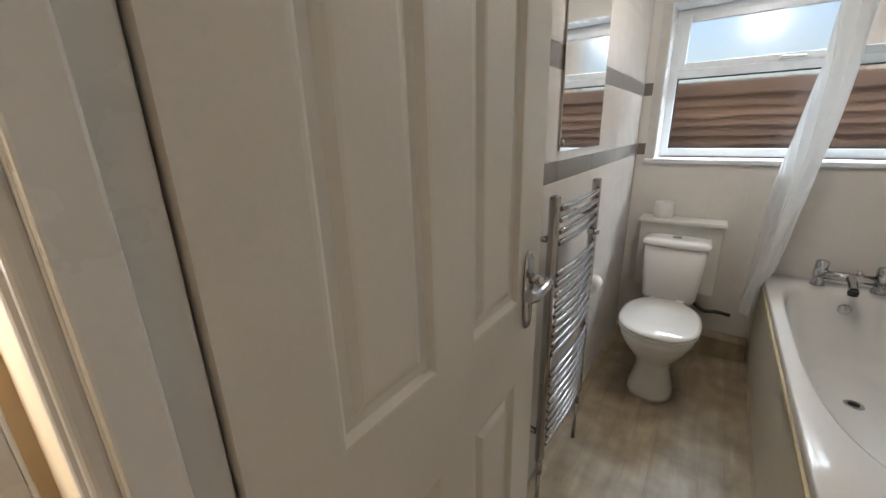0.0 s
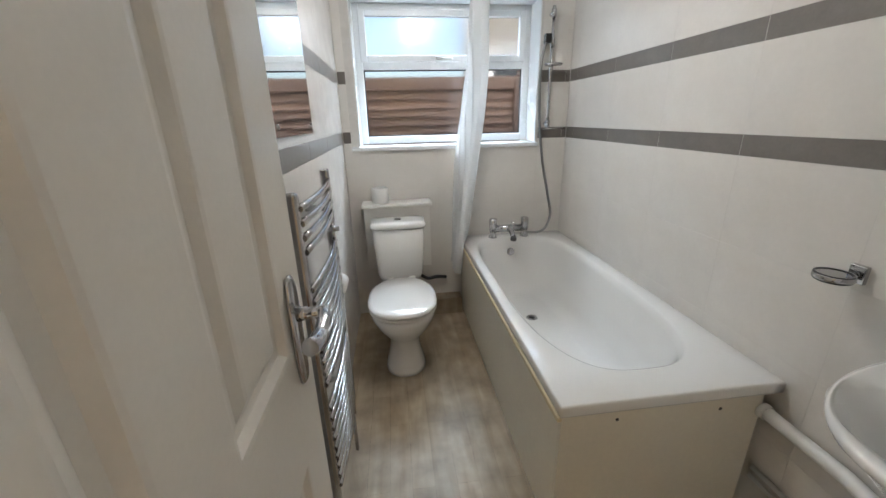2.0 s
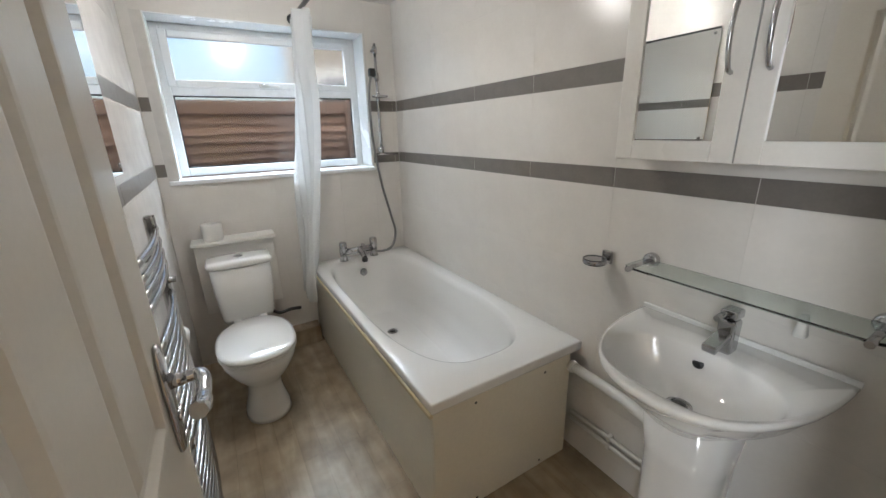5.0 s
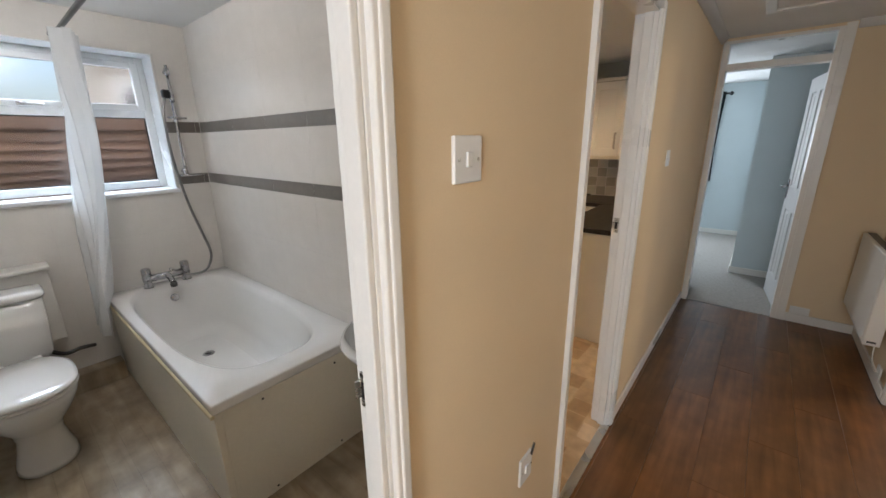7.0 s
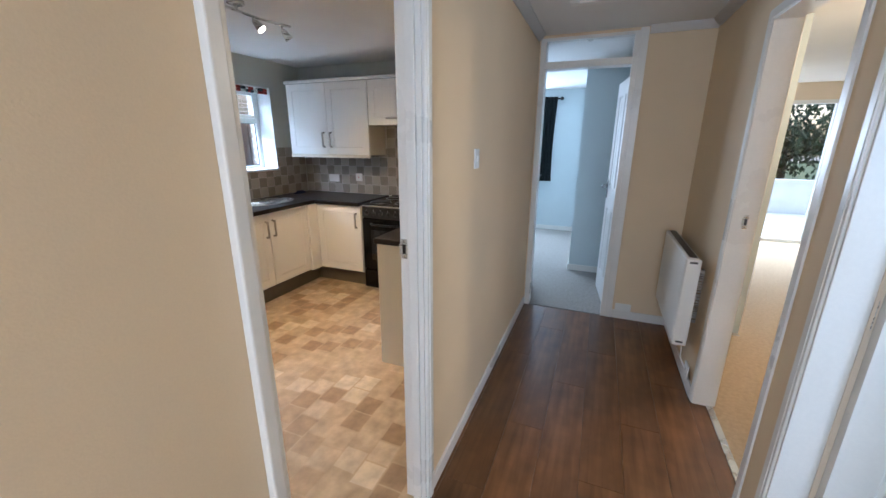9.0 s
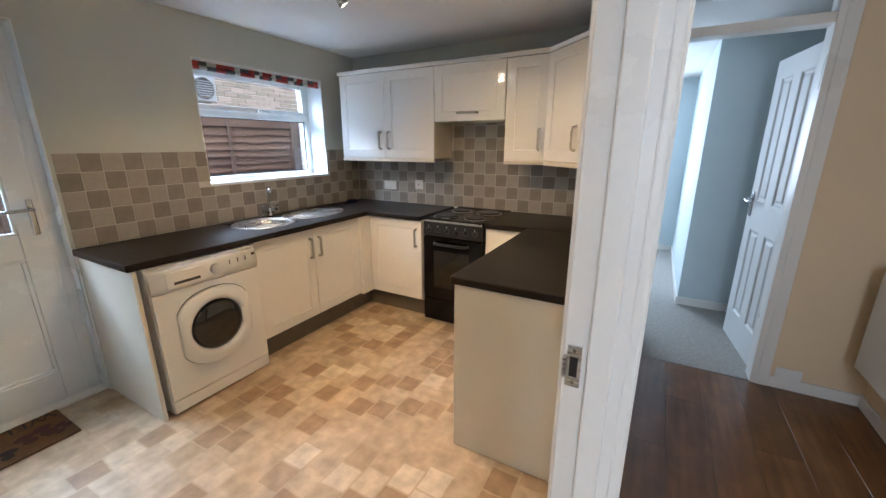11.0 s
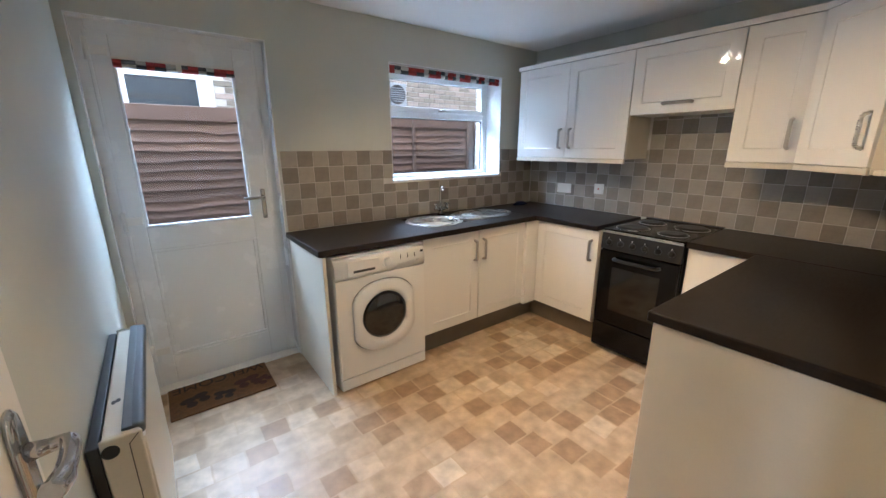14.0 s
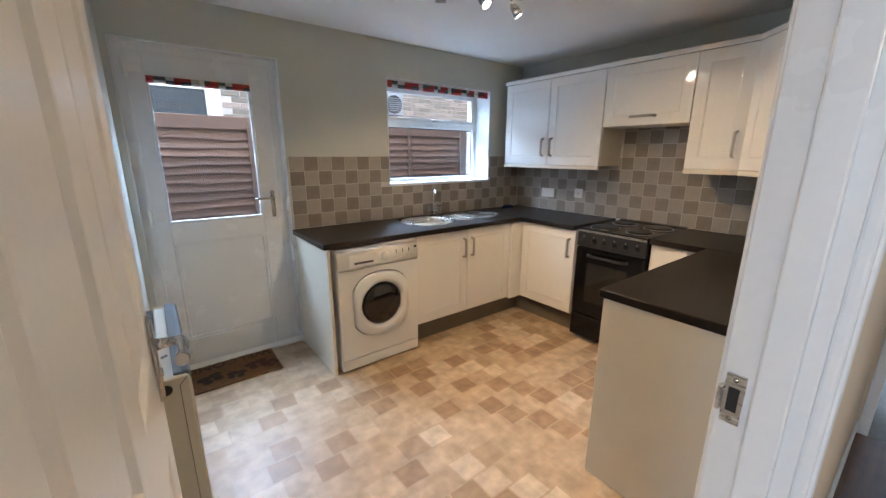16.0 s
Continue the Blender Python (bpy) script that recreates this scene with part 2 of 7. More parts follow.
UPVC = mat("white upvc", (0.80, 0.82, 0.83), 0.25, var=0.02, scale=5, bump=0.03)
PANEL_CREAM = mat("cream painted bath panel", (0.76, 0.71, 0.60), 0.35, var=0.04, scale=3, bump=0.06, fine=60)
PANEL_EDGE = mat("yellowed cream board edge", (0.70, 0.60, 0.38), 0.5, var=0.08, scale=8)
CHROME = mat("polished chrome", (0.52, 0.52, 0.53), 0.09, 1.0, var=0.02, scale=6)
CHROME_RAIL = mat("chrome rail", (0.50, 0.49, 0.48), 0.14, 1.0, var=0.05, scale=9)
STEEL = mat("brushed steel", (0.62, 0.61, 0.58), 0.27, 1.0, var=0.05, scale=12, bump=0.05, stretch=(1, 1, 14))
VENT_GREY = mat("weathered grey plastic", (0.30, 0.33, 0.36), 0.5, var=0.06, scale=8)
DARK_METAL = mat("dark grey metal", (0.09, 0.09, 0.09), 0.35, 0.8, var=0.1)
BLACK = mat("black plastic", (0.015, 0.015, 0.016), 0.35, var=0.15, scale=10)
BLACK_GLOSS = mat("black enamel", (0.006, 0.006, 0.006), 0.12, var=0.1, scale=5, spec=0.2)
WORKTOP = mat("dark walnut laminate worktop", (0.017, 0.010, 0.007), 0.36, spec=0.3, var=0.3, scale=30, bump=0.12, fine=200, stretch=(1, 4, 1))
GLOSS_DOOR = mat("white high gloss cabinet", (0.80, 0.785, 0.755), 0.06, var=0.012, scale=3, coat=0.5)
CREAM_UNIT = mat("ivory cabinet carcase", (0.70, 0.65, 0.55), 0.35, var=0.03, scale=4)
HANDLE = mat("satin steel handle", (0.46, 0.44, 0.41), 0.3, 1.0, var=0.04, scale=12)
PLINTH = mat("grey brown plinth", (0.16, 0.135, 0.10), 0.5, var=0.1, scale=8)
MIRROR = mat("mirror silver", (0.88, 0.89, 0.88), 0.004, 1.0, var=0.0, scale=3)
CLEAR = glass("clear window glass")
FROST = glass("obscure glass", (0.95, 0.96, 0.97), 0.2, 0.2, 40)
FROST_LOW = glass("lightly textured glass", (0.95, 0.96, 0.96), 0.09, 0.10, 45)
SHELF_GLASS = glass("pale green shelf glass", (0.88, 0.96, 0.93), 0.12)
OVEN_GLASS = mat("dark oven glass", (0.012, 0.011, 0.010), 0.06, var=0.1, scale=3, spec=0.6)
FENCE_WOOD = random_tint(mat("weathered red brown fence board", (0.16, 0.085, 0.052), 0.75, var=0.16, scale=7, bump=0.12, fine=90, stretch=(1.2, 10, 14)), 0.22)
BRICK = random_tint(mat("buff brown facing brick", (0.37, 0.315, 0.255), 0.85, var=0.16, scale=20, bump=0.6, fine=120), 0.35, 0.02)
MORTAR = mat("pale mortar", (0.62, 0.59, 0.54), 0.9, var=0.1, scale=20, bump=0.5)
PAVING = mat("grey concrete paving", (0.28, 0.27, 0.25), 0.85, var=0.15, scale=5, bump=0.5)
COIR = mat("brown coir matting", (0.20, 0.095, 0.032), 0.95, var=0.2, scale=40, bump=1.0, fine=380)
COIR_DARK = mat("dark printed coir", (0.035, 0.022, 0.018), 0.95, var=0.2, scale=40, bump=1.0, fine=380)
COIR_RED = mat("maroon printed coir", (0.09, 0.028, 0.022), 0.95, var=0.2, scale=40, bump=1.0, fine=380)
HEATER_GREY = mat("slate grey grille strip", (0.075, 0.085, 0.095), 0.45, var=0.1, stretch=(1, 30, 1))
HEATER_CREAM = mat("cream enamelled steel", (0.66, 0.62, 0.52), 0.35, var=0.03, scale=5)
PAPER = mat("white tissue paper", (0.80, 0.78, 0.75), 0.9, var=0.03, scale=30, bump=0.4)
FABRIC_RED = mat("red blind fabric", (0.42, 0.05, 0.045), 0.85, var=0.1, scale=60, bump=0.4)
FABRIC_GREY = mat("slate blind fabric", (0.10, 0.11, 0.12), 0.85, var=0.1, scale=60, bump=0.4)
FABRIC_WHITE = mat("white blind fabric", (0.62, 0.60, 0.56), 0.85, var=0.05, scale=60, bump=0.4)
CURTAIN_DARK = mat("dark teal grey curtain cloth", (0.022, 0.034, 0.036), 0.9, var=0.15, scale=30, bump=0.4)
LEAF = random_tint(mat("garden leaf", (0.07, 0.14, 0.045), 0.6, var=0.25, scale=8), 0.4)
LAWN = mat("garden lawn", (0.085, 0.15, 0.04), 0.9, var=0.25, scale=10, bump=1.0)
BARK = mat("grey brown bark", (0.12, 0.09, 0.065), 0.9, var=0.2, scale=15, bump=0.8)
BULB = glow("warm lamp glass", (1.0, 0.86, 0.62), 14.0)
BULB_BATH = glow("lamp diffuser", (1.0, 0.93, 0.82), 5.0)

curtain_sheer = bpy.data.materials.new("sheer white shower curtain")
curtain_sheer.use_nodes = True
_n, _l = curtain_sheer.node_tree.nodes, curtain_sheer.node_tree.links
_d, _t, _g, _m1, _m2 = _n.new("ShaderNodeBsdfDiffuse"), _n.new("ShaderNodeBsdfTranslucent"), _n.new("ShaderNodeBsdfTransparent"), _n.new("ShaderNodeMixShader"), _n.new("ShaderNodeMixShader")
_d.inputs[0].default_value = _t.inputs[0].default_value = (0.85, 0.86, 0.86, 1)
_m1.inputs[0].default_value, _m2.inputs[0].default_value = 0.55, 0.42
_l.new(_d.outputs[0], _m1.inputs[1]), _l.new(_t.outputs[0], _m1.inputs[2]), _l.new(_m1.outputs[0], _m2.inputs[1]), _l.new(_g.outputs[0], _m2.inputs[2])
_l.new(_m2.outputs[0], _n["Material Output"].inputs[0])

# ---- building blocks ----


def box(bm, x0, x1, y0, y1, z0, z1, bevel=0.0, seg=2, m=None):
    """A box with softened edges, added to bm."""
    t = bmesh.new() if bevel or m else bm
    v = [t.verts.new((x, y, z)) for x in (x0, x1) for y in (y0, y1) for z in (z0, z1)]
    for q in ((0, 1, 3, 2), (4, 6, 7, 5), (0, 4, 5, 1), (2, 3, 7, 6), (0, 2, 6, 4), (1, 5, 7, 3)):
        t.faces.new([v[i] for i in q])
    if bevel:
        bmesh.ops.bevel(t, geom=list(t.edges), offset=bevel, segments=seg, affect="EDGES", profile=0.5)
    if t is not bm:
        merge(bm, t, m)
    return bm


def merge(bm, t, m=None):
    if m:
        t.transform(m)
    at = {v: bm.verts.new(v.co) for v in t.verts}
    for f in t.faces:
        g = bm.faces.new([at[v] for v in f.verts])
        g.smooth = f.smooth
    t.free()


def loft(bm, rings, cap0=True, cap1=True, closed=True):
    """Skins rings of equal length."""
    made = [[bm.verts.new(p) for p in r] for r in rings]
    n = len(made[0])
    for a, b in zip(made, made[1:]):
        for i in range(n if closed else n - 1):
            f = bm.faces.new((a[i], a[(i + 1) % n], b[(i + 1) % n], b[i]))
            f.smooth = True
    if cap0:
        bm.faces.new(made[0][::-1])
    if cap1:
        bm.faces.new(made[-1])
    return bm


def tube(bm, pts, r, seg=12, caps=True):
    """A round bar through points; r is one radius or one for each point."""
    pts = [Vector(p) for p in pts]
    rs = r if isinstance(r, (list, tuple)) else [r] * len(pts)
    rings, up = [], None
    for i, p in enumerate(pts):
        d = (pts[min(i + 1, len(pts) - 1)] - pts[max(i - 1, 0)]).normalized()
        if up is None:
            up = Vector((0, 0, 1)) if abs(d.z) < 0.9 else Vector((1, 0, 0))
        a = d.cross(up).normalized()
        up = a.cross(d).normalized()
        rings.append([p + rs[i] * (math.cos(2 * math.pi * k / seg) * a + math.sin(2 * math.pi * k / seg) * up) for k in range(seg)])
    return loft(bm, rings, caps, caps)


def lathe(bm, profile, centre=(0, 0, 0), seg=28, m=None):
    """Turns (radius, height) pairs about z."""
    t = bmesh.new()
    loft(t, [[(r * math.cos(2 * math.pi * k / seg), r * math.sin(2 * math.pi * k / seg), z) for k in range(seg)] for r, z in profile], profile[0][0] > 1e-6, profile[-1][0] > 1e-6)
    merge(bm, t, Matrix.Translation(centre) @ m if m else Matrix.Translation(centre))
    return bm


def curve(pts, n=8):
    """Points along a smooth line through pts."""
    p = [Vector(q) for q in pts]
    p = [2 * p[0] - p[1], *p, 2 * p[-1] - p[-2]]
    out = []
    for i in range(1, len(p) - 2):
        for k in range(n):
            t = k / n
            out.append(0.5 * (2 * p[i] + (p[i + 1] - p[i - 1]) * t + (2 * p[i - 1] - 5 * p[i] + 4 * p[i + 1] - p[i + 2]) * t * t + (3 * p[i] - p[i - 1] - 3 * p[i + 1] + p[i + 2]) * t ** 3))
    return out + [p[-2]]


def sup(cx, cy, a, b, z, e=2.5, n=48):
    """A rounded-rectangle ring."""
    out = []
    for k in range(n):
        c, s = math.cos(2 * math.pi * k / n), math.sin(2 * math.pi * k / n)
        out.append((cx + a * math.copysign(abs(c) ** (2 / e), c), cy + b * math.copysign(abs(s) ** (2 / e), s), z))
    return out


def thing(name, at, label, category, group="", kind=""):
    ob = new(name)
    ob.matrix_basis = at if isinstance(at, Matrix) else Matrix.Translation(at)
    return tagged(ob, label, category, group, kind)


def part(name, bm, material, parent=None, label="", m=None):
    """Links bm, in the world's metres, as one mesh under a thing or a part."""
    if m:
        bm.transform(m)
    bmesh.ops.recalc_face_normals(bm, faces=bm.faces)
    me = bpy.data.meshes.new(name)
    bm.to_mesh(me)
    bm.free()
    me.materials.append(material)
    ob = new(name, me)
    if parent is not None:
        ob.parent = parent
        if parent.parent is None:
            ob.matrix_parent_inverse = parent.matrix_basis.inverted()
    if label:
        ob["label"] = label
    return ob


def solo(name, bm, material, label, category, group="", kind=""):
    return tagged(part(name, bm, material), label, category, group, kind)


def setting(name, bm, material, label):
    return tagged(part(name, bm, material), label, kind="structure")


def B(*a, **k):
    return box(bmesh.new(), *a, **k)


def piece(name, mesh, parent, m):
    """One of many alike pieces on shared mesh data."""
    ob = new(name, mesh)
    ob.parent = parent
    if parent.parent is None and parent.type == "EMPTY":
        ob.matrix_parent_inverse = parent.matrix_basis.inverted()
    ob.matrix_basis = m
    return ob


def mesh_of(name, bm, material):
    bmesh.ops.recalc_face_normals(bm, faces=bm.faces)
    me = bpy.data.meshes.new(name)
    bm.to_mesh(me)
    bm.free()
    me.materials.append(material)
    return me


def wall_x(bm, x0, x1, y0, y1, z1, holes, z0=0.0):
    """A wall along x from x0 to x1, with openings (xa, xb, za, zb) through it."""
    at = x0
    for xa, xb, za, zb in sorted(holes):
        if xa > at:
            box(bm, at, xa, y0, y1, z0, z1)
        if za > z0:
            box(bm, xa, xb, y0, y1, z0, za)
        if zb < z1:
            box(bm, xa, xb, y0, y1, zb, z1)
        at = xb
    if at < x1:
        box(bm, at, x1, y0, y1, z0, z1)
    return bm


def wall_y(bm, y0, y1, x0, x1, z1, holes, z0=0.0):
    t = wall_x(bmesh.new(), y0, y1, -x1, -x0, z1, holes, z0)
    merge(bm, t, Matrix.Rotation(radians(90), 4, "Z"))
    return bm


# ---- plan ----
CEIL, YW, YO = 2.29, 2.82, 3.10          # ceiling, inner and outer face of the window wall
BL, BR = 0.04, 1.568                     # bathroom, left and right
KL, KR = 1.68, 4.99                      # kitchen, left and right
HN, HS = 0.02, -1.18                     # hall, north and south face
RN = 0.085                               # room face of the hall's north wall
BE = 4.60                                # bedroom wall
BD = (0.174, 0.812)                       # bathroom doorway
KD = (1.655, 2.365)                      # kitchen doorway
DOOR_H = 2.03
# ---- structure ----
BW, KWN, KDR = (0.148, 1.345, 1.205, 2.095), (3.395, 4.537, 1.166, 2.022), (1.716, 2.575, 0.0, 2.04)
# the outer wall: painted in the bathroom and in the kitchen
w = wall_x(bmesh.new(), -1.3, (BR + KL) / 2, YW, YO, CEIL, [BW])
setting("wall_north_bathroom", w, BATH_PAINT, "white painted outer wall with a window opening")
w = wall_x(bmesh.new(), (BR + KL) / 2, 5.2, YW, YO, CEIL, [KWN, KDR])
wall_north = setting("wall_north_kitchen", w, GREY_WALL, "pale grey green outer wall with window and door openings")
# bathroom side walls; the right one is shared with the kitchen
setting("wall_west_bathroom", B(BL - 0.1, BL, RN, YW, 0, CEIL), BATH_PAINT, "white bathroom wall")
setting("wall_partition_bathroom_side", B(BR, (BR + KL) / 2, RN, YW, 0, CEIL), BATH_PAINT, "white bathroom partition wall")
setting("wall_partition_kitchen_side", B((BR + KL) / 2, KL, RN, YW, 0, CEIL), GREY_WALL, "pale grey kitchen partition wall")
# hall's north wall: a hall skin and a room skin
holes = [(BD[0], BD[1], 0, DOOR_H), (KD[0], KD[1], 0, DOOR_H)]
setting("wall_hall_north", wall_x(bmesh.new(), -1.3, BE, HN, (HN + RN) / 2, CEIL, holes), MAGNOLIA, "warm cream hall wall with two doorways")
setting("wall_south_bathroom", wall_x(bmesh.new(), BL - 0.1, (BR + KL) / 2, (HN + RN) / 2, RN, CEIL, holes[:1]), BATH_PAINT, "white bathroom wall beside the doorway")
wall_kitchen_south = setting("wall_south_kitchen", wall_x(bmesh.new(), (BR + KL) / 2, KR + 0.1, (HN + RN) / 2, RN, CEIL, holes[1:]), GREY_WALL, "pale grey kitchen wall beside the doorway")
wall_east = setting("wall_east_kitchen", B(KR, KR + 0.1, RN, YW, 0, CEIL), GREY_WALL, "pale grey green kitchen wall")
# hall's south wall, its doorways, and its ends
LV, CP = (2.775, 3.54), (1.70, 2.575)
setting("wall_hall_south", wall_x(bmesh.new(), -1.3, BE, HS - 0.1, HS, CEIL, [(*CP, 0, DOOR_H), (*LV, 0, DOOR_H)]), MAGNOLIA, "warm cream hall wall with two doorways")
FD = (-1.0, -0.02)
setting("wall_hall_west", wall_y(bmesh.new(), HS, HN, -1.3, -1.15, CEIL, [(*FD, 0, 2.05)]), MAGNOLIA, "warm cream end wall of the hall")
BDY = (-0.70, 0.0)
setting("wall_hall_east", wall_y(bmesh.new(), HS - 0.1, HN, BE, BE + 0.05, CEIL, [(*BDY, 0, 2.27)]), MAGNOLIA, "warm cream end wall around the bedroom doorway")
setting("wall_west_bedroom", wall_y(bmesh.new(), -1.6, HN, BE + 0.05, BE + 0.1, CEIL, [(*BDY, 0, 2.27)]), PALE_BLUE, "pale blue bedroom wall around the doorway")
# bedroom beyond
setting("wall_bedroom_pier", B(5.80, 7.95, -1.6, -0.30, 0, CEIL), PALE_BLUE, "pale blue wall return in the bedroom")
setting("wall_east_bedroom", wall_y(bmesh.new(), -1.6, 3.1, 7.95, 8.15, CEIL, [(0.42, 1.9, 0.95, 2.05)]), PALE_BLUE, "pale blue bedroom wall with a window")
setting("wall_north_bedroom", B(KR + 0.1, 8.15, 3.1, 3.2, 0, CEIL), PALE_BLUE, "pale blue bedroom wall")
setting("wall_bedroom_kitchen_side", B(KR + 0.1, KR + 0.15, 0.06, 3.1, 0, CEIL), PALE_BLUE, "pale blue bedroom wall")
setting("wall_bedroom_hall_side", B(BE + 0.1, KR + 0.1, HN, 0.06, 0, CEIL), PALE_BLUE, "pale blue bedroom wall")
setting("wall_south_bedroom", B(BE + 0.05, 5.8, -1.7, -1.6, 0, CEIL), PALE_BLUE, "pale blue bedroom wall")
# living room beyond
LIV = mat("warm white living room emulsion", (0.74, 0.64, 0.50), 0.75, var=0.03, scale=2.5, bump=0.1, fine=260)
setting("wall_south_living", B(2.55, 8.5, -5.4, -5.2, 0, CEIL), LIV, "warm white living room wall")
setting("wall_west_living", B(2.60, 2.66, -5.2, HS - 0.1, 0, CEIL), LIV, "warm white living room wall")
setting("wall_east_living", wall_y(bmesh.new(), -5.2, -1.7, 8.4, 8.5, CEIL, [(-4.7, -2.38, 0.0, 2.06)]), LIV, "warm white living room wall with a patio opening")
setting("wall_north_living", wall_x(bmesh.new(), 2.66, 8.4, HS - 0.112, HS - 0.1, CEIL, [(*LV, 0, DOOR_H)]), LIV, "warm white living room wall beside the doorway")
# cupboard room behind the open door
setting("wall_south_store", B(0.2, 2.60, -2.6, -2.5, 0, CEIL), LIV, "plain wall of the small room")
setting("wall_west_store", B(0.1, 0.2, -2.6, HS - 0.1, 0, CEIL), LIV, "plain wall of the small room")
setting("wall_east_store", B(2.56, 2.60, -2.5, HS - 0.1, 0, CEIL), LIV, "plain wall of the small room")
# ceilings
setting("ceiling_bathroom", B(BL - 0.1, (BR + KL) / 2, RN - 0.05, YO, CEIL, CEIL + 0.1), CEILING, "white bathroom ceiling")
setting("ceiling_kitchen", B((BR + KL) / 2, KR + 0.1, RN - 0.05, YO, CEIL, CEIL + 0.1), CEILING, "white kitchen ceiling")
setting("ceiling_hall", B(-1.3, BE + 0.05, HS - 0.1, RN - 0.05, CEIL, CEIL + 0.1), CEILING, "white hall ceiling")
setting("ceiling_bedroom", B(BE + 0.05, 8.15, -1.7, 3.2, CEIL + 0.002, CEIL + 0.1), CEILING, "white bedroom ceiling")
setting("ceiling_living", B(0.1, 8.5, -5.4, HS - 0.1, CEIL + 0.001, CEIL + 0.1), CEILING, "white living room ceiling")
# floors
setting("floor_bathroom", B(BL - 0.1, BR, RN - 0.05, YW, -0.08, 0), BATH_FLOOR, "limed oak effect vinyl bathroom floor")
setting("floor_kitchen", B(BR, KR, RN - 0.02, YO, -0.08, 0), VINYL, "sandstone square patterned vinyl kitchen floor")
floor_hall = setting("floor_hall", B(-1.3, BE, HS, RN - 0.05, -0.08, -0.008), BLACK, "hall floor under walnut laminate boards")
setting("floor_bedroom", B(BE, 8.15, -1.7, 3.2, -0.08, 0.004), CARPET_GREY, "grey carpeted bedroom floor")
setting("floor_living", B(0.1, 8.5, -5.4, HS - 0.1, -0.08, 0.002), CARPET_BEIGE, "beige carpeted living room floor")
setting("ground", B(-60, 60, -60, 60, -0.30, -0.12), PAVING, "grey paved ground outside")


def door_lining(name, x0, x1, y0, y1, h, m=None, stop=None, wide=0.037, back=0.016, sunk=0.0, label="white gloss painted door lining and architrave"):
    """Jambs, head, stops and architraves of a doorway along x."""
    t = thing(name, (x0, y0, 0), label, "door frame", kind="structure")
    for nm, a, b in (("jamb", x0, x0 + 0.012), ("jamb", x1 - 0.012, x1)):
        part(nm, B(a, b, y0 - 0.002, y1 + 0.002, 0, h, 0.002), WHITE_GLOSS, t, m=m)
    part("head", B(x0, x1, y0 - 0.002, y1 + 0.002, h - 0.012, h, 0.002), WHITE_GLOSS, t, m=m)
    for side, s, deep in ((y0, -1, 0.016), (y1 - sunk, 1, back + sunk)):
        for a, b in ((x0 - wide, x0 + 0.004), (x1 - 0.004, x1 + wide)):
            v = box(bmesh.new(), a, b, min(side, side + s * deep), max(side, side + s * deep), 0, h + wide, min(0.005, deep * 0.3), 3)
            box(v, a + 0.012 if a > x0 else a - 0.001, b + 0.001 if a > x0 else b - 0.012, min(side, side + s * deep * 1.25), max(side, side + s * deep * 1.25), 0, h + wide - 0.01, min(0.004, deep * 0.25), 2)
            part("architrave", v, WHITE_GLOSS, t, m=m)
        part("architrave_head", B(x0 + 0.004, x1 - 0.004, min(side, side + s * deep), max(side, side + s * deep), h - 0.004, h + wide, min(0.005, deep * 0.3), 3), WHITE_GLOSS, t, m=m)
    if stop is not None:
        for a, b in ((x0 + 0.012, x0 + 0.026), (x1 - 0.026, x1 - 0.012)):
            part("door_stop", B(a, b, stop, stop + 0.035, 0, h - 0.012, 0.003), WHITE_GLOSS, t, m=m)
    return t


def strike(parent, x, y, z, s=-1):
    """A latch keep let into a jamb."""
    p = part("strike_plate", B(min(x, x + s * 0.003), max(x, x + s * 0.003), y - 0.011, y + 0.011, z - 0.036, z + 0.036, 0.001), STEEL, parent, "steel latch keep")
    part("latch_hole", B(min(x + s * 0.001, x + s * 0.0045), max(x + s * 0.001, x + s * 0.0045), y - 0.006, y + 0.006, z - 0.017, z + 0.017), BLACK, p)
    part("keep_lip", B(min(x, x + s * 0.012), max(x, x + s * 0.012), y + 0.011, y + 0.016, z - 0.018, z + 0.018, 0.002), STEEL, p)
    for q in (-0.028, 0.028):
        part("screw", lathe(bmesh.new(), [(0.0, 0.0), (0.0035, 0.0), (0.003, 0.001), (0, 0.0012)], (x + s * 0.003, y, z + q), 10, Matrix.Rotation(radians(90 * s), 4, "Y")), CHROME, p)


lin = door_lining("door_1_frame", *BD, HN, RN, DOOR_H, stop=RN - 0.066, wide=0.028, back=0.005)
strike(lin, BD[1] - 0.012, 0.066, 1.10)
lin = door_lining("door_2_frame", *KD, HN, RN + 0.02, DOOR_H, stop=RN - 0.05, back=0.005, sunk=0.02)
strike(lin, KD[1] - 0.012, 0.090, 1.12)
lin = door_lining("door_3_frame", *LV, HS - 0.1, HS, DOOR_H, back=0.007)
strike(lin, LV[1] - 0.012, HS - 0.06, 1.10)
lin = door_lining("door_4_frame", *CP, HS - 0.1, HS, DOOR_H, back=0.010)


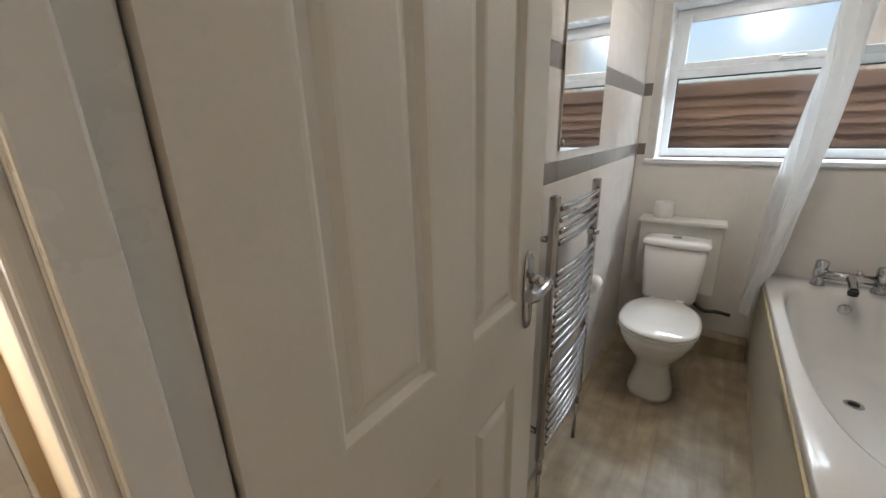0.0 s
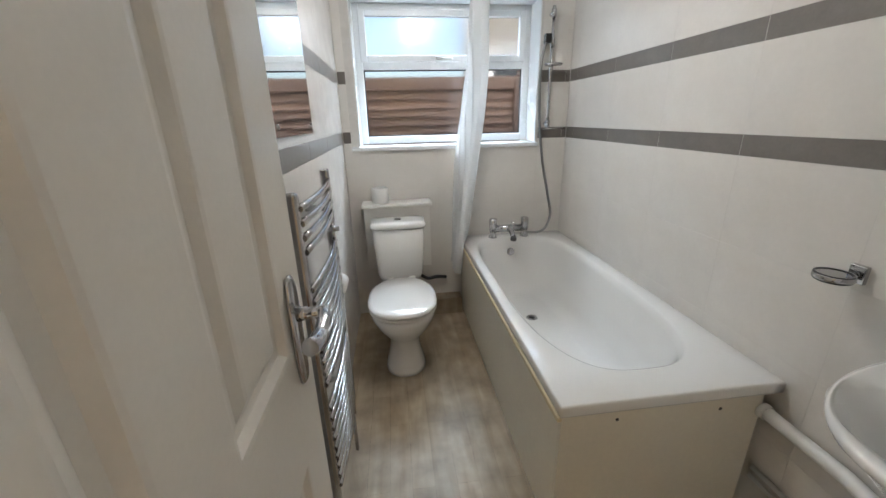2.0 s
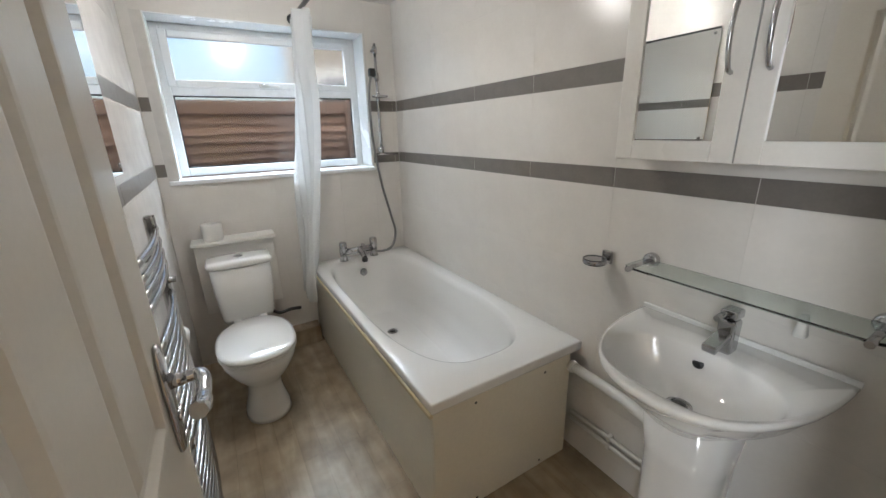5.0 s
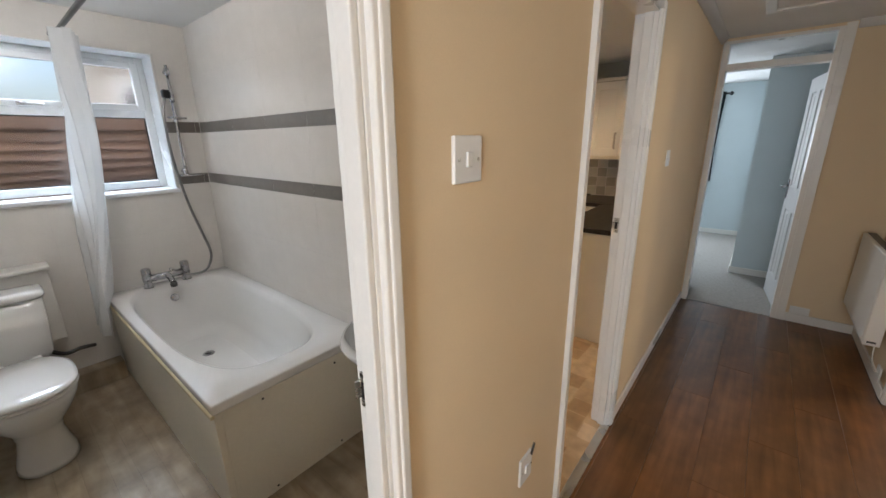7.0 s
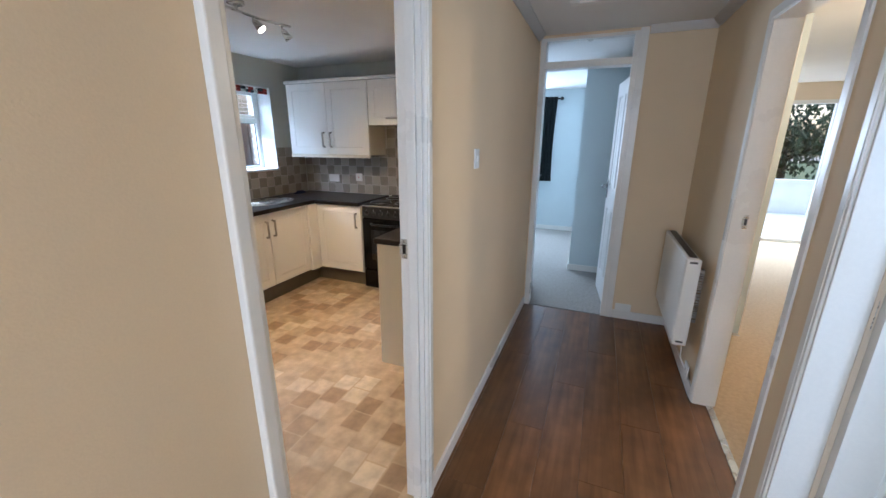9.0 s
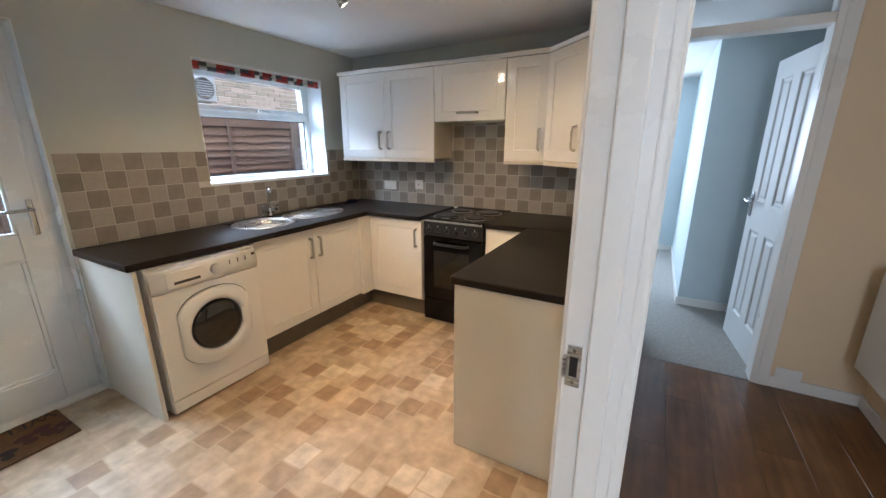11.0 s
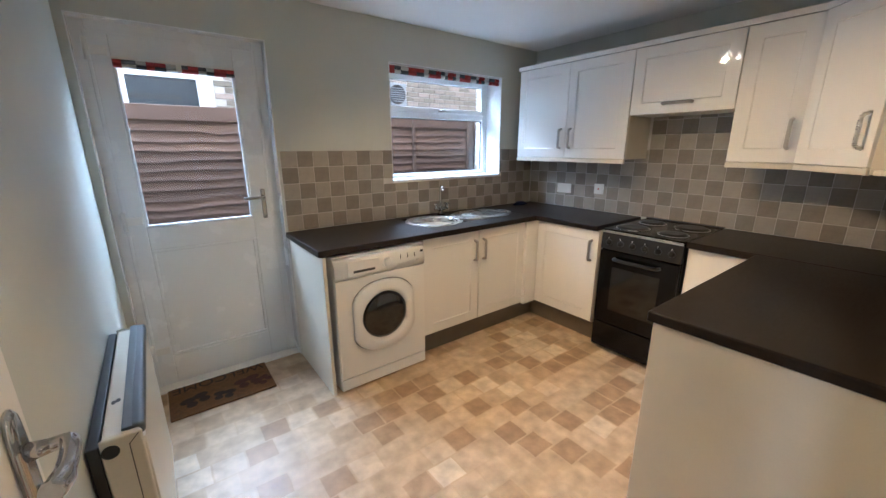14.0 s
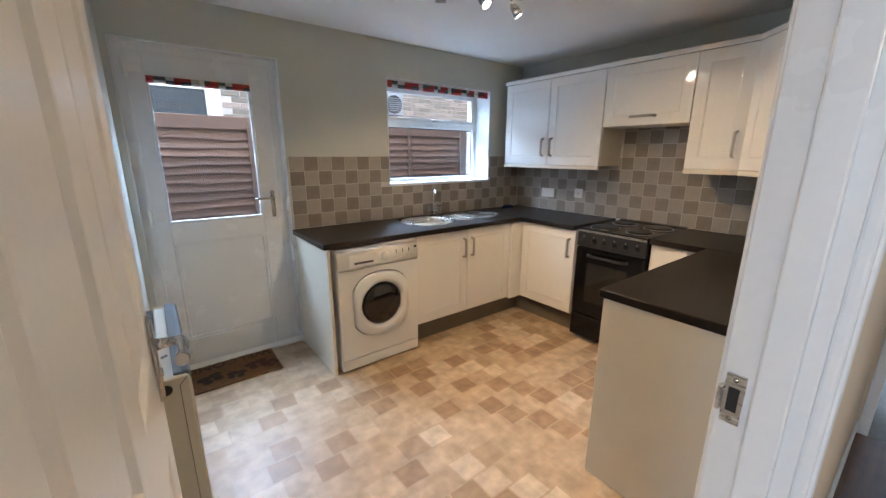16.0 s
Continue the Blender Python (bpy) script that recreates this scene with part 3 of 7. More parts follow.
def lever(parent, x, z, side, m, flip=1):
    """Chrome lever handle on a long plate; side is +1 or -1 of the door's faces."""
    y = side * 0.0185
    t = bmesh.new()
    loft(t, [[(p[0], p[2], p[1]) for p in sup(x, z, a, b, y + side * d, 3.2, 28)] for a, b, d in ((0.021, 0.092, 0.0), (0.021, 0.092, 0.004), (0.017, 0.087, 0.008), (0.010, 0.074, 0.009))])
    pl = part("handle_plate", t, CHROME, parent, "chrome handle back plate", m)
    t = bmesh.new()
    tube(t, [(x, y + side * 0.006, z + 0.03), (x, y + side * 0.03, z + 0.03)], [0.013, 0.009], 14)
    tube(t, curve([(x, y + side * 0.025, z + 0.03), (x, y + side * 0.045, z + 0.03), (x - flip * 0.025, y + side * 0.052, z + 0.032), (x - flip * 0.07, y + side * 0.05, z + 0.026), (x - flip * 0.105, y + side * 0.047, z + 0.034)], 5), [0.009] * 5 + [0.010] * 5 + [0.0105] * 5 + [0.013] * 5 + [0.011], 12)
    part("lever", t, CHROME, pl, m=m)
    t = bmesh.new()
    tube(t, [(x, y + side * 0.007, z - 0.03), (x, y + side * 0.012, z - 0.03)], 0.009, 14)
    part("thumb_turn", t, CHROME, pl, m=m)


def panel_door(name, m, w, h, label, handle_z=1.12, hinges=True, sides=(1, -1), paint=None, latch=0.055):
    """Four-panel moulded door. In its own frame the hinge is at x = 0, the leaf runs to x = w, and y is the thickness."""
    paint = paint or DOOR_WHITE
    t = thing(name, m, label, "door", kind="structure")
    T = 0.0175
    st, mid = 0.105, 0.10
    c0, c1 = w / 2 - mid / 2, w / 2 + mid / 2
    rows = ((0.22, 0.87), (1.065, h - 0.115))
    bm = bmesh.new()
    for a, b in ((0, st), (w - st, w)):
        box(bm, a, b, -T, T, 0.006, h)
    for za, zb in ((0.006, rows[0][0]), (rows[0][1], rows[1][0]), (rows[1][1], h)):
        box(bm, st, w - st, -T, T, za, zb)
    for za, zb in rows:
        box(bm, c0, c1, -T, T, za, zb)
    leaf = part("leaf", bm, paint, t, m=m)
    for za, zb in rows:
        for a, b in ((st, c0), (c1, w - st)):
            q = bmesh.new()
            for s in (-1, 1):
                rings = []
                for inset, depth in ((0.0, T), (0.006, T - 0.001), (0.016, T - 0.010), (0.030, T - 0.011), (0.044, T - 0.004), (0.050, T - 0.003)):
                    rings.append([(a + inset, s * depth, za + inset), (b - inset, s * depth, za + inset), (b - inset, s * depth, zb - inset), (a + inset, s * depth, zb - inset)])
                k = bmesh.new()
                loft(k, rings, False, True)
                for f in k.faces:
                    f.smooth = False
                merge(q, k)
            part("panel", q, paint, t, m=m)
    for s in sides:
        lever(t, w - latch, handle_z, s, m)
    if hinges:
        for z in (0.22, 1.02, 1.80):
            q = tube(bmesh.new(), [(-0.006, T + 0.003, z - 0.045), (-0.006, T + 0.003, z + 0.045)], 0.006, 10)
            box(q, -0.004, 0.03, T - 0.001, T + 0.0015, z - 0.045, z + 0.045)
            part("hinge", q, STEEL, t, "steel butt hinge", m)
    return t


# bathroom door: opened into the room, almost square to its wall
panel_door("door_1", pose(0.180, RN + 0.006, 0, 0, 0, 90), 0.69, 1.99, "cream white four panel door standing open", 1.085, latch=0.066)
panel_door("door_2", pose(1.704, RN + 0.010, 0, 0, 0, 88.7), 0.81, 1.99, "white four panel door open against the wall", 1.04, paint=WHITE_GLOSS)
panel_door("door_3", pose(BE + 0.115, BDY[0] - 0.012, 0, 0, 0, 7), 0.66, 2.0, "white four panel bedroom door standing open", 1.04, paint=WHITE_SATIN)
panel_door("door_4", pose(CP[1] - 0.03, HS - 0.115, 0, 0, 0, -91), 0.82, 1.99, "white four panel door standing open", 1.04, paint=WHITE_GLOSS)

# bedroom doorway: posts up to the ceiling with a glazed light over the door
t = thing("door_3_frame", (BE, BDY[0], 0), "white gloss door frame with a glazed fanlight", "door frame", kind="structure")
for a, b in ((BDY[0], BDY[0] + 0.035), (BDY[1] - 0.035, BDY[1])):
    part("post", B(BE - 0.012, BE + 0.112, a, b, 0, 2.268, 0.003), WHITE_GLOSS, t)
part("transom", B(BE - 0.012, BE + 0.112, BDY[0] + 0.035, BDY[1] - 0.035, 2.045, 2.095, 0.003), WHITE_GLOSS, t)
part("head", B(BE - 0.012, BE + 0.112, BDY[0] + 0.035, BDY[1] - 0.035, 2.245, 2.268, 0.003), WHITE_GLOSS, t)
part("pane", B(BE + 0.03, BE + 0.036, BDY[0] + 0.036, BDY[1] - 0.036, 2.096, 2.244), CLEAR, t, "clear fanlight glass")
for a, b in ((BDY[0] - 0.055, BDY[0] + 0.002), (BDY[1] - 0.002, BDY[1] + 0.008)):
    part("architrave", B(BE - 0.018, BE - 0.0005, a, b, 0, 2.285, 0.004, 3), WHITE_GLOSS, t)

# skirting
def skirt(x0, x1, y0, y1, h=0.075, paint=None):
    setting("baseboard", B(x0, x1, y0, y1, 0, h, 0.004, 2), paint or WHITE_GLOSS, "white gloss skirting board")


skirt(BD[1] + 0.038, KD[0] - 0.038, HN - 0.014, HN - 0.0005)
skirt(KD[1] + 0.038, BE - 0.02, HN - 0.014, HN - 0.0005)
skirt(BE - 0.014, BE - 0.0005, HS + 0.0145, BDY[0] - 0.056)
skirt(LV[1] + 0.038, BE - 0.0005, HS + 0.0005, HS + 0.014)
skirt(CP[1] + 0.038, LV[0] - 0.038, HS + 0.0005, HS + 0.014)
skirt(-1.14, CP[0] - 0.038, HS + 0.0005, HS + 0.014)
skirt(7.936, 7.9495, -0.28, 3.1)
skirt(5.786, 5.7995, -1.6, -0.30)
skirt(5.786, 7.93, -0.2995, -0.286)

# laminate boards in the hall, each its own piece
lam = {}
y = HS + 0.016
row = 0
random.seed(3)
while y < HN - 0.015:
    yb = min(y + 0.193, HN - 0.012)
    x = -1.15 - (row * 0.47) % 1.2
    while x < BE - 0.01:
        a, b = max(x, -1.14), min(x + 1.2, BE - 0.003)
        if b - a > 0.02:
            key = (round(b - a, 3), round(yb - y, 3))
            if key not in lam:
                lam[key] = mesh_of("board", B(0.0006, b - a - 0.0006, 0.0006, yb - y - 0.0006, -0.008, 0, 0.0005, 1), LAMINATE)
            piece("board", lam[key], floor_hall, Matrix.Translation((a, y, 0)))
        x += 1.2
    y, row = yb, row + 1
setting("threshold_bathroom", B(BD[0], BD[1], HN - 0.012, HN + 0.05, -0.004, 0.003, 0.002), STEEL, "metal threshold strip")
setting("threshold_kitchen", B(KD[0] + 0.012, KD[1] - 0.012, HN - 0.012, HN + 0.03, -0.004, 0.004, 0.002), STEEL, "metal threshold strip")
setting("floor_doorway_kitchen", B(KD[0], KD[1], HN + 0.03, RN - 0.02, -0.05, 0), VINYL, "patterned vinyl in the kitchen doorway")
setting("floor_doorway_bathroom", B(BD[0], BD[1], HN + 0.05, RN - 0.05, -0.05, 0), BATH_FLOOR, "oak effect vinyl in the bathroom doorway")
setting("floor_doorway_living", B(LV[0] + 0.012, LV[1] - 0.012, HS - 0.1, HS + 0.016, -0.05, -0.0005), LAMINATE, "walnut laminate in the living room doorway")
setting("floor_doorway_store", B(CP[0] + 0.012, CP[1] - 0.012, HS - 0.1, HS + 0.016, -0.05, -0.0005), LAMINATE, "walnut laminate in the small room doorway")
setting("threshold_living", B(LV[0] + 0.012, LV[1] - 0.012, HS - 0.104, HS - 0.07, -0.004, 0.006, 0.002), STEEL, "brass threshold strip")


def window(name, x0, x1, z0, z1, y, split, low, high, label, mull=None, handle=0.5):
    """A white upvc window: fixed light below, top-hung sash above."""
    t = thing(name, (x0, y, z0), label, "window", kind="structure")
    F = 0.05
    bm = bmesh.new()
    for a, b, c, d in ((x0, x0 + F, z0, z1), (x1 - F, x1, z0, z1), (x0 + F, x1 - F, z0, z0 + F), (x0 + F, x1 - F, z1 - F, z1), (x0 + F, x1 - F, split - 0.03, split + 0.03)):
        box(bm, a, b, y, y + 0.06, c, d, 0.005, 2)
    part("window_frame", bm, UPVC, t)
    bm = bmesh.new()
    s0, s1, a0, a1 = split + 0.016, z1 - F + 0.012, x0 + F - 0.012, x1 - F + 0.012
    for a, b, c, d in ((a0, a0 + 0.045, s0, s1), (a1 - 0.045, a1, s0, s1), (a0 + 0.045, a1 - 0.045, s0, s0 + 0.04), (a0 + 0.045, a1 - 0.045, s1 - 0.04, s1)):
        box(bm, a, b, y - 0.014, y + 0.03, c, d, 0.006, 2)
    sash = part("opening_sash", bm, UPVC, t)
    p = part("pane", B(a0 + 0.046, a1 - 0.046, y + 0.008, y + 0.014, s0 + 0.041, s1 - 0.041), high, t)
    p.visible_shadow = False
    p = part("pane", B(x0 + F + 0.001, x1 - F - 0.001, y + 0.028, y + 0.034, z0 + F + 0.001, split - 0.031), low, t)
    p.visible_shadow = False
    bm = bmesh.new()
    for a, b, c, d in ((x0 + F, x1 - F, z0 + F, z0 + F + 0.008), (x0 + F, x1 - F, split - 0.038, split - 0.03), (x0 + F, x0 + F + 0.008, z0 + F + 0.008, split - 0.038), (x1 - F - 0.008, x1 - F, z0 + F + 0.008, split - 0.038)):
        box(bm, a, b, y + 0.02, y + 0.0275, c, d)
    part("gasket", bm, BLACK, t, "black glazing gasket")
    hx = x0 + (x1 - x0) * handle
    bm = box(bmesh.new(), hx - 0.03, hx + 0.03, y - 0.022, y - 0.014, s0 + 0.008, s0 + 0.03, 0.003)
    tube(bm, [(hx - 0.01, y - 0.022, s0 + 0.019), (hx - 0.01, y - 0.04, s0 + 0.019), (hx + 0.02, y - 0.045, s0 + 0.016), (hx + 0.085, y - 0.042, s0 + 0.014)], [0.008, 0.009, 0.008, 0.006], 10)
    part("handle", bm, STEEL, sash, "small window handle")
    return t


window("window_1", BW[0] + 0.002, BW[1] - 0.002, BW[2] + 0.02, BW[3] - 0.002, 3.005, 1.732, FROST_LOW, FROST, "white upvc bathroom window with obscure glass", handle=0.47)
window("window_2", KWN[0] + 0.002, KWN[1] - 0.002, KWN[2] + 0.004, KWN[3] - 0.002, 3.005, 1.692, CLEAR, CLEAR, "white upvc kitchen window over the sink", handle=0.52)
setting("window_sill_bathroom", B(BW[0] - 0.05, BW[1] + 0.012, YW - 0.03, 3.004, BW[2] - 0.012, BW[2] + 0.014, 0.006, 3), UPVC, "white plastic window board")
setting("window_sill_kitchen", B(KWN[0] + 0.001, KWN[1] - 0.001, YW - 0.012, 3.004, KWN[2] + 0.001, KWN[2] + 0.022, 0.005, 3), UPVC, "white kitchen window board")
for nm, (a, b, c, d) in (("bathroom", BW), ("kitchen", KWN)):
    bm = bmesh.new()
    yy = 3.004
    box(bm, a, a + 0.006, YW - 0.002, yy, c + 0.023, d - 0.006)
    box(bm, b - 0.006, b, YW - 0.002, yy, c + 0.023, d - 0.006)
    box(bm, a, b, YW - 0.002, yy, d - 0.006, d)
    setting("window_reveal_" + nm, bm, UPVC, "white lined window reveal")
# ---- bathroom ----
# wall tiles: ivory fields with two taupe borders
BANDS = ((0.0, 0.33, 0), (0.33, 0.63, 0), (0.63, 0.93, 0), (0.93, 1.243, 0), (1.243, 1.315, 1), (1.315, 1.60, 0), (1.60, 1.674, 1), (1.674, 1.98, 0), (1.98, 2.288, 0))
tile_mesh = {}


def tile_run(owner, a0, a1, first, place, skip=None):
    """Tiles from a0 to a1 along a wall; place(a, z) gives the pose of a tile's lower left corner."""
    a = first
    while a < a1:
        lo, hi = max(a, a0), min(a + 0.435, a1)
        if hi - lo > 0.015:
            for z0, z1, band in BANDS:
                spans = [(lo, hi, z0, z1)]
                if skip:
                    sa, sb, sz0, sz1 = skip
                    spans = []
                    for p, q, u, v in ((lo, min(hi, sa), z0, z1), (max(lo, sb), hi, z0, z1), (max(lo, sa), min(hi, sb), z0, min(z1, sz0)), (max(lo, sa), min(hi, sb), max(z0, sz1), z1)):
                        if q - p > 0.012 and v - u > 0.012:
                            spans.append((p, q, u, v))
                for p, q, u, v in spans:
                    key = (round(q - p, 3), round(v - u, 3), band)
                    if key not in tile_mesh:
                        g = 0.0009 if band else 0.00035
                        tile_mesh[key] = mesh_of("tile", B(g, q - p - g, 0, 0.003, g, v - u - g, 0.0003, 1), BAND_TILE if band else BATH_TILE)
                    piece("tile", tile_mesh[key], owner, place(p, u))
        a += 0.435


east = setting("wall_tile_bed_east", B(BR - 0.0039, BR - 0.0002, RN + 0.001, YW - 0.001, 0.001, CEIL - 0.001), GROUT, "grouted tile bed on the bathroom wall")
tile_run(east, RN + 0.002, YW - 0.007, 0.967 - 0.435 * 3, lambda a, z: Matrix.Translation((BR - 0.0015, a, z)) @ Matrix.Rotation(radians(90), 4, "Z"))
west = setting("wall_tile_bed_west", B(BL + 0.0002, BL + 0.0039, RN + 0.001, YW - 0.001, 0.001, CEIL - 0.001), GROUT, "grouted tile bed on the bathroom wall")
tile_run(west, -YW + 0.007, -RN - 0.002, -YW + 0.2 - 0.435, lambda a, z: Matrix.Translation((BL + 0.0015, -a, z)) @ Matrix.Rotation(radians(-90), 4, "Z"))
north = setting("wall_tile_bed_north", wall_x(bmesh.new(), BL + 0.005, BR - 0.005, YW - 0.0039, YW - 0.0002, CEIL - 0.001, [(BW[0] - 0.001, BW[1] + 0.001, BW[2] - 0.013, BW[3] + 0.001)], 0.001), GROUT, "grouted tile bed round the bathroom window")
tile_run(north, BL + 0.007, BR - 0.007, BL - 0.25, lambda a, z: Matrix.Translation((a, YW - 0.0045, z)), (BW[0] - 0.052, BW[1] + 0.013, BW[2] - 0.012, BW[3]))


def bath_tub():
    t = thing("bathtub", (1.19, 1.93, 0), "white acrylic bathtub with cream panels", "bathtub")
    x0, x1, y0, y1, z = 0.811, 1.561, 1.04, 2.812, 0.572
    cx, cy = (x0 + x1) / 2, (y0 + y1) / 2
    a, b = (x1 - x0) / 2, (y1 - y0) / 2
    n = 72
    icx, icy, ia, ib = cx - 0.012, cy + 0.025, a - 0.066, b - 0.115

    def rect(p, q, zz):
        """A square-cornered ring with as many points as the rounded ones."""
        cs, m4 = ((p, q), (-p, q), (-p, -q), (p, -q)), n // 4
        pts = [(cs[i][0] + (cs[(i + 1) % 4][0] - cs[i][0]) * k / m4, cs[i][1] + (cs[(i + 1) % 4][1] - cs[i][1]) * k / m4) for i in range(4) for k in range(m4)]
        pts = pts[-(m4 // 2):] + pts[:-(m4 // 2)]
        return [(cx + u, cy + v, zz) for u, v in pts]
    def bowl_ring(p, q, zz, shift=0.0, near=3.0, far=4.4):
        """An opening that is square at the tap end and rounded at the other."""
        pts = []
        for k in range(n):
            c, s = math.cos(2 * math.pi * k / n), math.sin(2 * math.pi * k / n)
            e = far if s > 0 else near
            pts.append((icx + p * math.copysign(abs(c) ** (2 / e), c), icy + shift + q * math.copysign(abs(s) ** (2 / e), s), zz))
        return pts
    rings = [rect(a - 0.012, b - 0.012, z - 0.045), rect(a - 0.002, b - 0.002, z - 0.042), rect(a, b, z - 0.036), rect(a, b, z - 0.008), rect(a - 0.002, b - 0.002, z - 0.002), rect(a - 0.006, b - 0.006, z),
             bowl_ring(ia + 0.012, ib + 0.012, z), bowl_ring(ia, ib, z - 0.006), bowl_ring(ia - 0.012, ib - 0.014, z - 0.04),
             bowl_ring(ia - 0.035, ib - 0.06, z - 0.20, 0.02), bowl_ring(ia - 0.06, ib - 0.14, z - 0.32, 0.05), bowl_ring(ia - 0.09, ib - 0.19, z - 0.365, 0.06), bowl_ring(ia - 0.16, ib - 0.28, z - 0.385, 0.07)]
    body = part("tub", loft(bmesh.new(), rings, False, True), ACRYLIC, t)
    part("side_panel", B(x0 + 0.012, x0 + 0.03, y0 + 0.03, y1, 0.0, z - 0.046, 0.002), PANEL_CREAM, t, "cream side panel")
    part("panel_edge", B(x0 - 0.006, x0 + 0.011, y0 + 0.006, y1 - 0.12, z - 0.062, z - 0.044, 0.003), PANEL_EDGE, t, "yellowed timber edge under the rim")
    end = part("end_panel", B(x0 + 0.012, x1 - 0.05, y0 + 0.012, y0 + 0.028, 0.0, z - 0.046, 0.002), PANEL_CREAM, t, "cream end panel")
    part("corner_strip", B(x0 + 0.006, x0 + 0.034, y0 + 0.006, y0 + 0.0115, 0.0, z - 0.048, 0.002), PANEL_CREAM, t)
    for sx, sz in ((1.005, 0.490), (1.36, 0.484), (1.01, 0.025), (1.355, 0.025)):
        part("screw", lathe(bmesh.new(), [(0, 0), (0.006, 0), (0.005, 0.002), (0, 0.003)], (sx, y0 + 0.012, sz), 10, Matrix.Rotation(radians(90), 4, "X")), DARK_METAL, end)
    w = part("waste", lathe(bmesh.new(), [(0, 0.004), (0.02, 0.004), (0.033, 0.003), (0.036, 0.0)], (cx - 0.02, 2.22, z - 0.384), 24), CHROME, body, "chrome bath waste")
    part("plug_hole", lathe(bmesh.new(), [(0, 0.0052), (0.02, 0.0045)], (cx - 0.02, 2.22, z - 0.384), 20), BLACK, w)
    part("overflow", lathe(bmesh.new(), [(0, 0.010), (0.018, 0.010), (0.026, 0.006), (0.028, 0.0)], (cx - 0.03, icy + ib - 0.045, z - 0.10), 22, Matrix.Rotation(radians(75), 4, "X")), CHROME, body, "chrome overflow")
    return t


bath_tub()


def bath_mixer():
    t = thing("bath_mixer_tap", (1.17, 2.745, 0.572), "chrome bath shower mixer on the bath rim", "tap")
    x, y, z = 1.15, 2.725, 0.572
    bm = bmesh.new()
    for s in (-0.115, 0.115):
        tube(bm, [(x + s, y, z), (x + s, y, z + 0.035), (x + s, y, z + 0.05)], [0.032, 0.022, 0.027], 18)
    tube(bm, [(x - 0.115, y, z + 0.062), (x + 0.115, y, z + 0.062)], 0.025, 18)
    part("body", bm, CHROME, t)
    for s in (-0.115, 0.115):
        part("tap_handle", tube(bmesh.new(), [(x + s, y, z + 0.05), (x + s, y, z + 0.13), (x + s, y, z + 0.138)], [0.028, 0.028, 0.022], 20), CHROME, t)
    part("spout", tube(bmesh.new(), curve([(x, y, z + 0.062), (x, y - 0.05, z + 0.06), (x + 0.0, y - 0.12, z + 0.03)], 6), 0.019, 14), CHROME, t)
    part("diverter", tube(bmesh.new(), [(x + 0.03, y, z + 0.07), (x + 0.03, y, z + 0.105)], [0.008, 0.011], 12), CHROME, t)
    part("spout_nozzle", lathe(bmesh.new(), [(0, 0), (0.02, 0), (0.022, 0.02), (0.014, 0.03)], (x, y - 0.12, z + 0.005), 18), DARK_METAL, t)


bath_mixer()


HOSE_STEEL = mat("grey ribbed hose steel", (0.30, 0.30, 0.30), 0.3, 1.0, var=0.1)


def shower():
    t = thing("shower_riser", (1.385, YW, 1.3), "chrome shower riser rail with a hand shower hose", "shower")
    x, y = 1.405, YW - 0.05
    part("rail", tube(bmesh.new(), [(x, y, 1.30), (x, y, 2.03)], 0.0095, 14), CHROME, t)
    for z in (1.34, 1.99):
        bm = tube(bmesh.new(), [(x, YW - 0.006, z), (x, y + 0.012, z)], 0.014, 14)
        tube(bm, [(x, y, z - 0.022), (x, y, z + 0.022)], 0.016, 14)
        part("bracket", bm, CHROME, t)
    part("slider", B(x - 0.055, x - 0.012, y - 0.025, y + 0.015, 1.82, 1.875, 0.008, 3), BLACK, t, "black hose holder")
    part("slider_clamp", tube(bmesh.new(), [(x, y, 1.80), (x, y, 1.85)], 0.016, 14), CHROME, t)
    bm = lathe(bmesh.new(), [(0, 0), (0.05, 0.002), (0.06, 0.012), (0.055, 0.014), (0.045, 0.006), (0, 0.005)], (x - 0.005, y - 0.055, 1.685), 26)
    tube(bm, [(x, y, 1.67), (x, y, 1.72)], 0.014, 12)
    part("soap_dish", bm, CHROME, t)
    part("shelf_bar", tube(bmesh.new(), [(x - 0.04, y - 0.02, 1.307), (x + 0.12, y - 0.02, 1.307)], 0.006, 10), CHROME, t)
    pts = curve([(x - 0.035, y - 0.01, 1.86), (x - 0.075, y - 0.03, 1.70), (x - 0.07, y - 0.03, 1.40), (x - 0.03, y - 0.03, 1.10), (x + 0.02, y - 0.03, 0.88), (x + 0.045, y - 0.05, 0.72), (x - 0.02, y - 0.09, 0.62), (x - 0.13, y - 0.06, 0.605), (x - 0.21, y - 0.02, 0.655)], 14)
    part("hose", tube(bmesh.new(), pts, [0.0085 + 0.0007 * (i % 2) for i in range(len(pts))], 10), HOSE_STEEL, t, "ribbed steel shower hose")


shower()

# shower curtain on its rail
t = thing("shower_curtain_rail", (0.90, YW, 2.13), "grey metal shower curtain rail", "curtain rail")
part("rail", tube(bmesh.new(), [(0.90, YW - 0.008, 2.13), (0.90, 1.5, 2.13)] + curve([(0.90, 1.30, 2.13), (0.93, 1.12, 2.13), (1.06, 1.02, 2.13), (1.3, 1.0, 2.13), (BR - 0.008, 1.0, 2.13)], 8), 0.0125, 14), DARK_METAL, t)
for p, r in (((0.90, YW - 0.008, 2.13), 90), ((BR - 0.008, 1.0, 2.13), 0)):
    part("flange", lathe(bmesh.new(), [(0, 0), (0.03, 0), (0.028, 0.006), (0, 0.008)], p, 20, Matrix.Rotation(radians(90), 4, "X") if r else Matrix.Rotation(radians(-90), 4, "Y")), DARK_METAL, t)
bm = bmesh.new()
rows = []
random.seed(5)
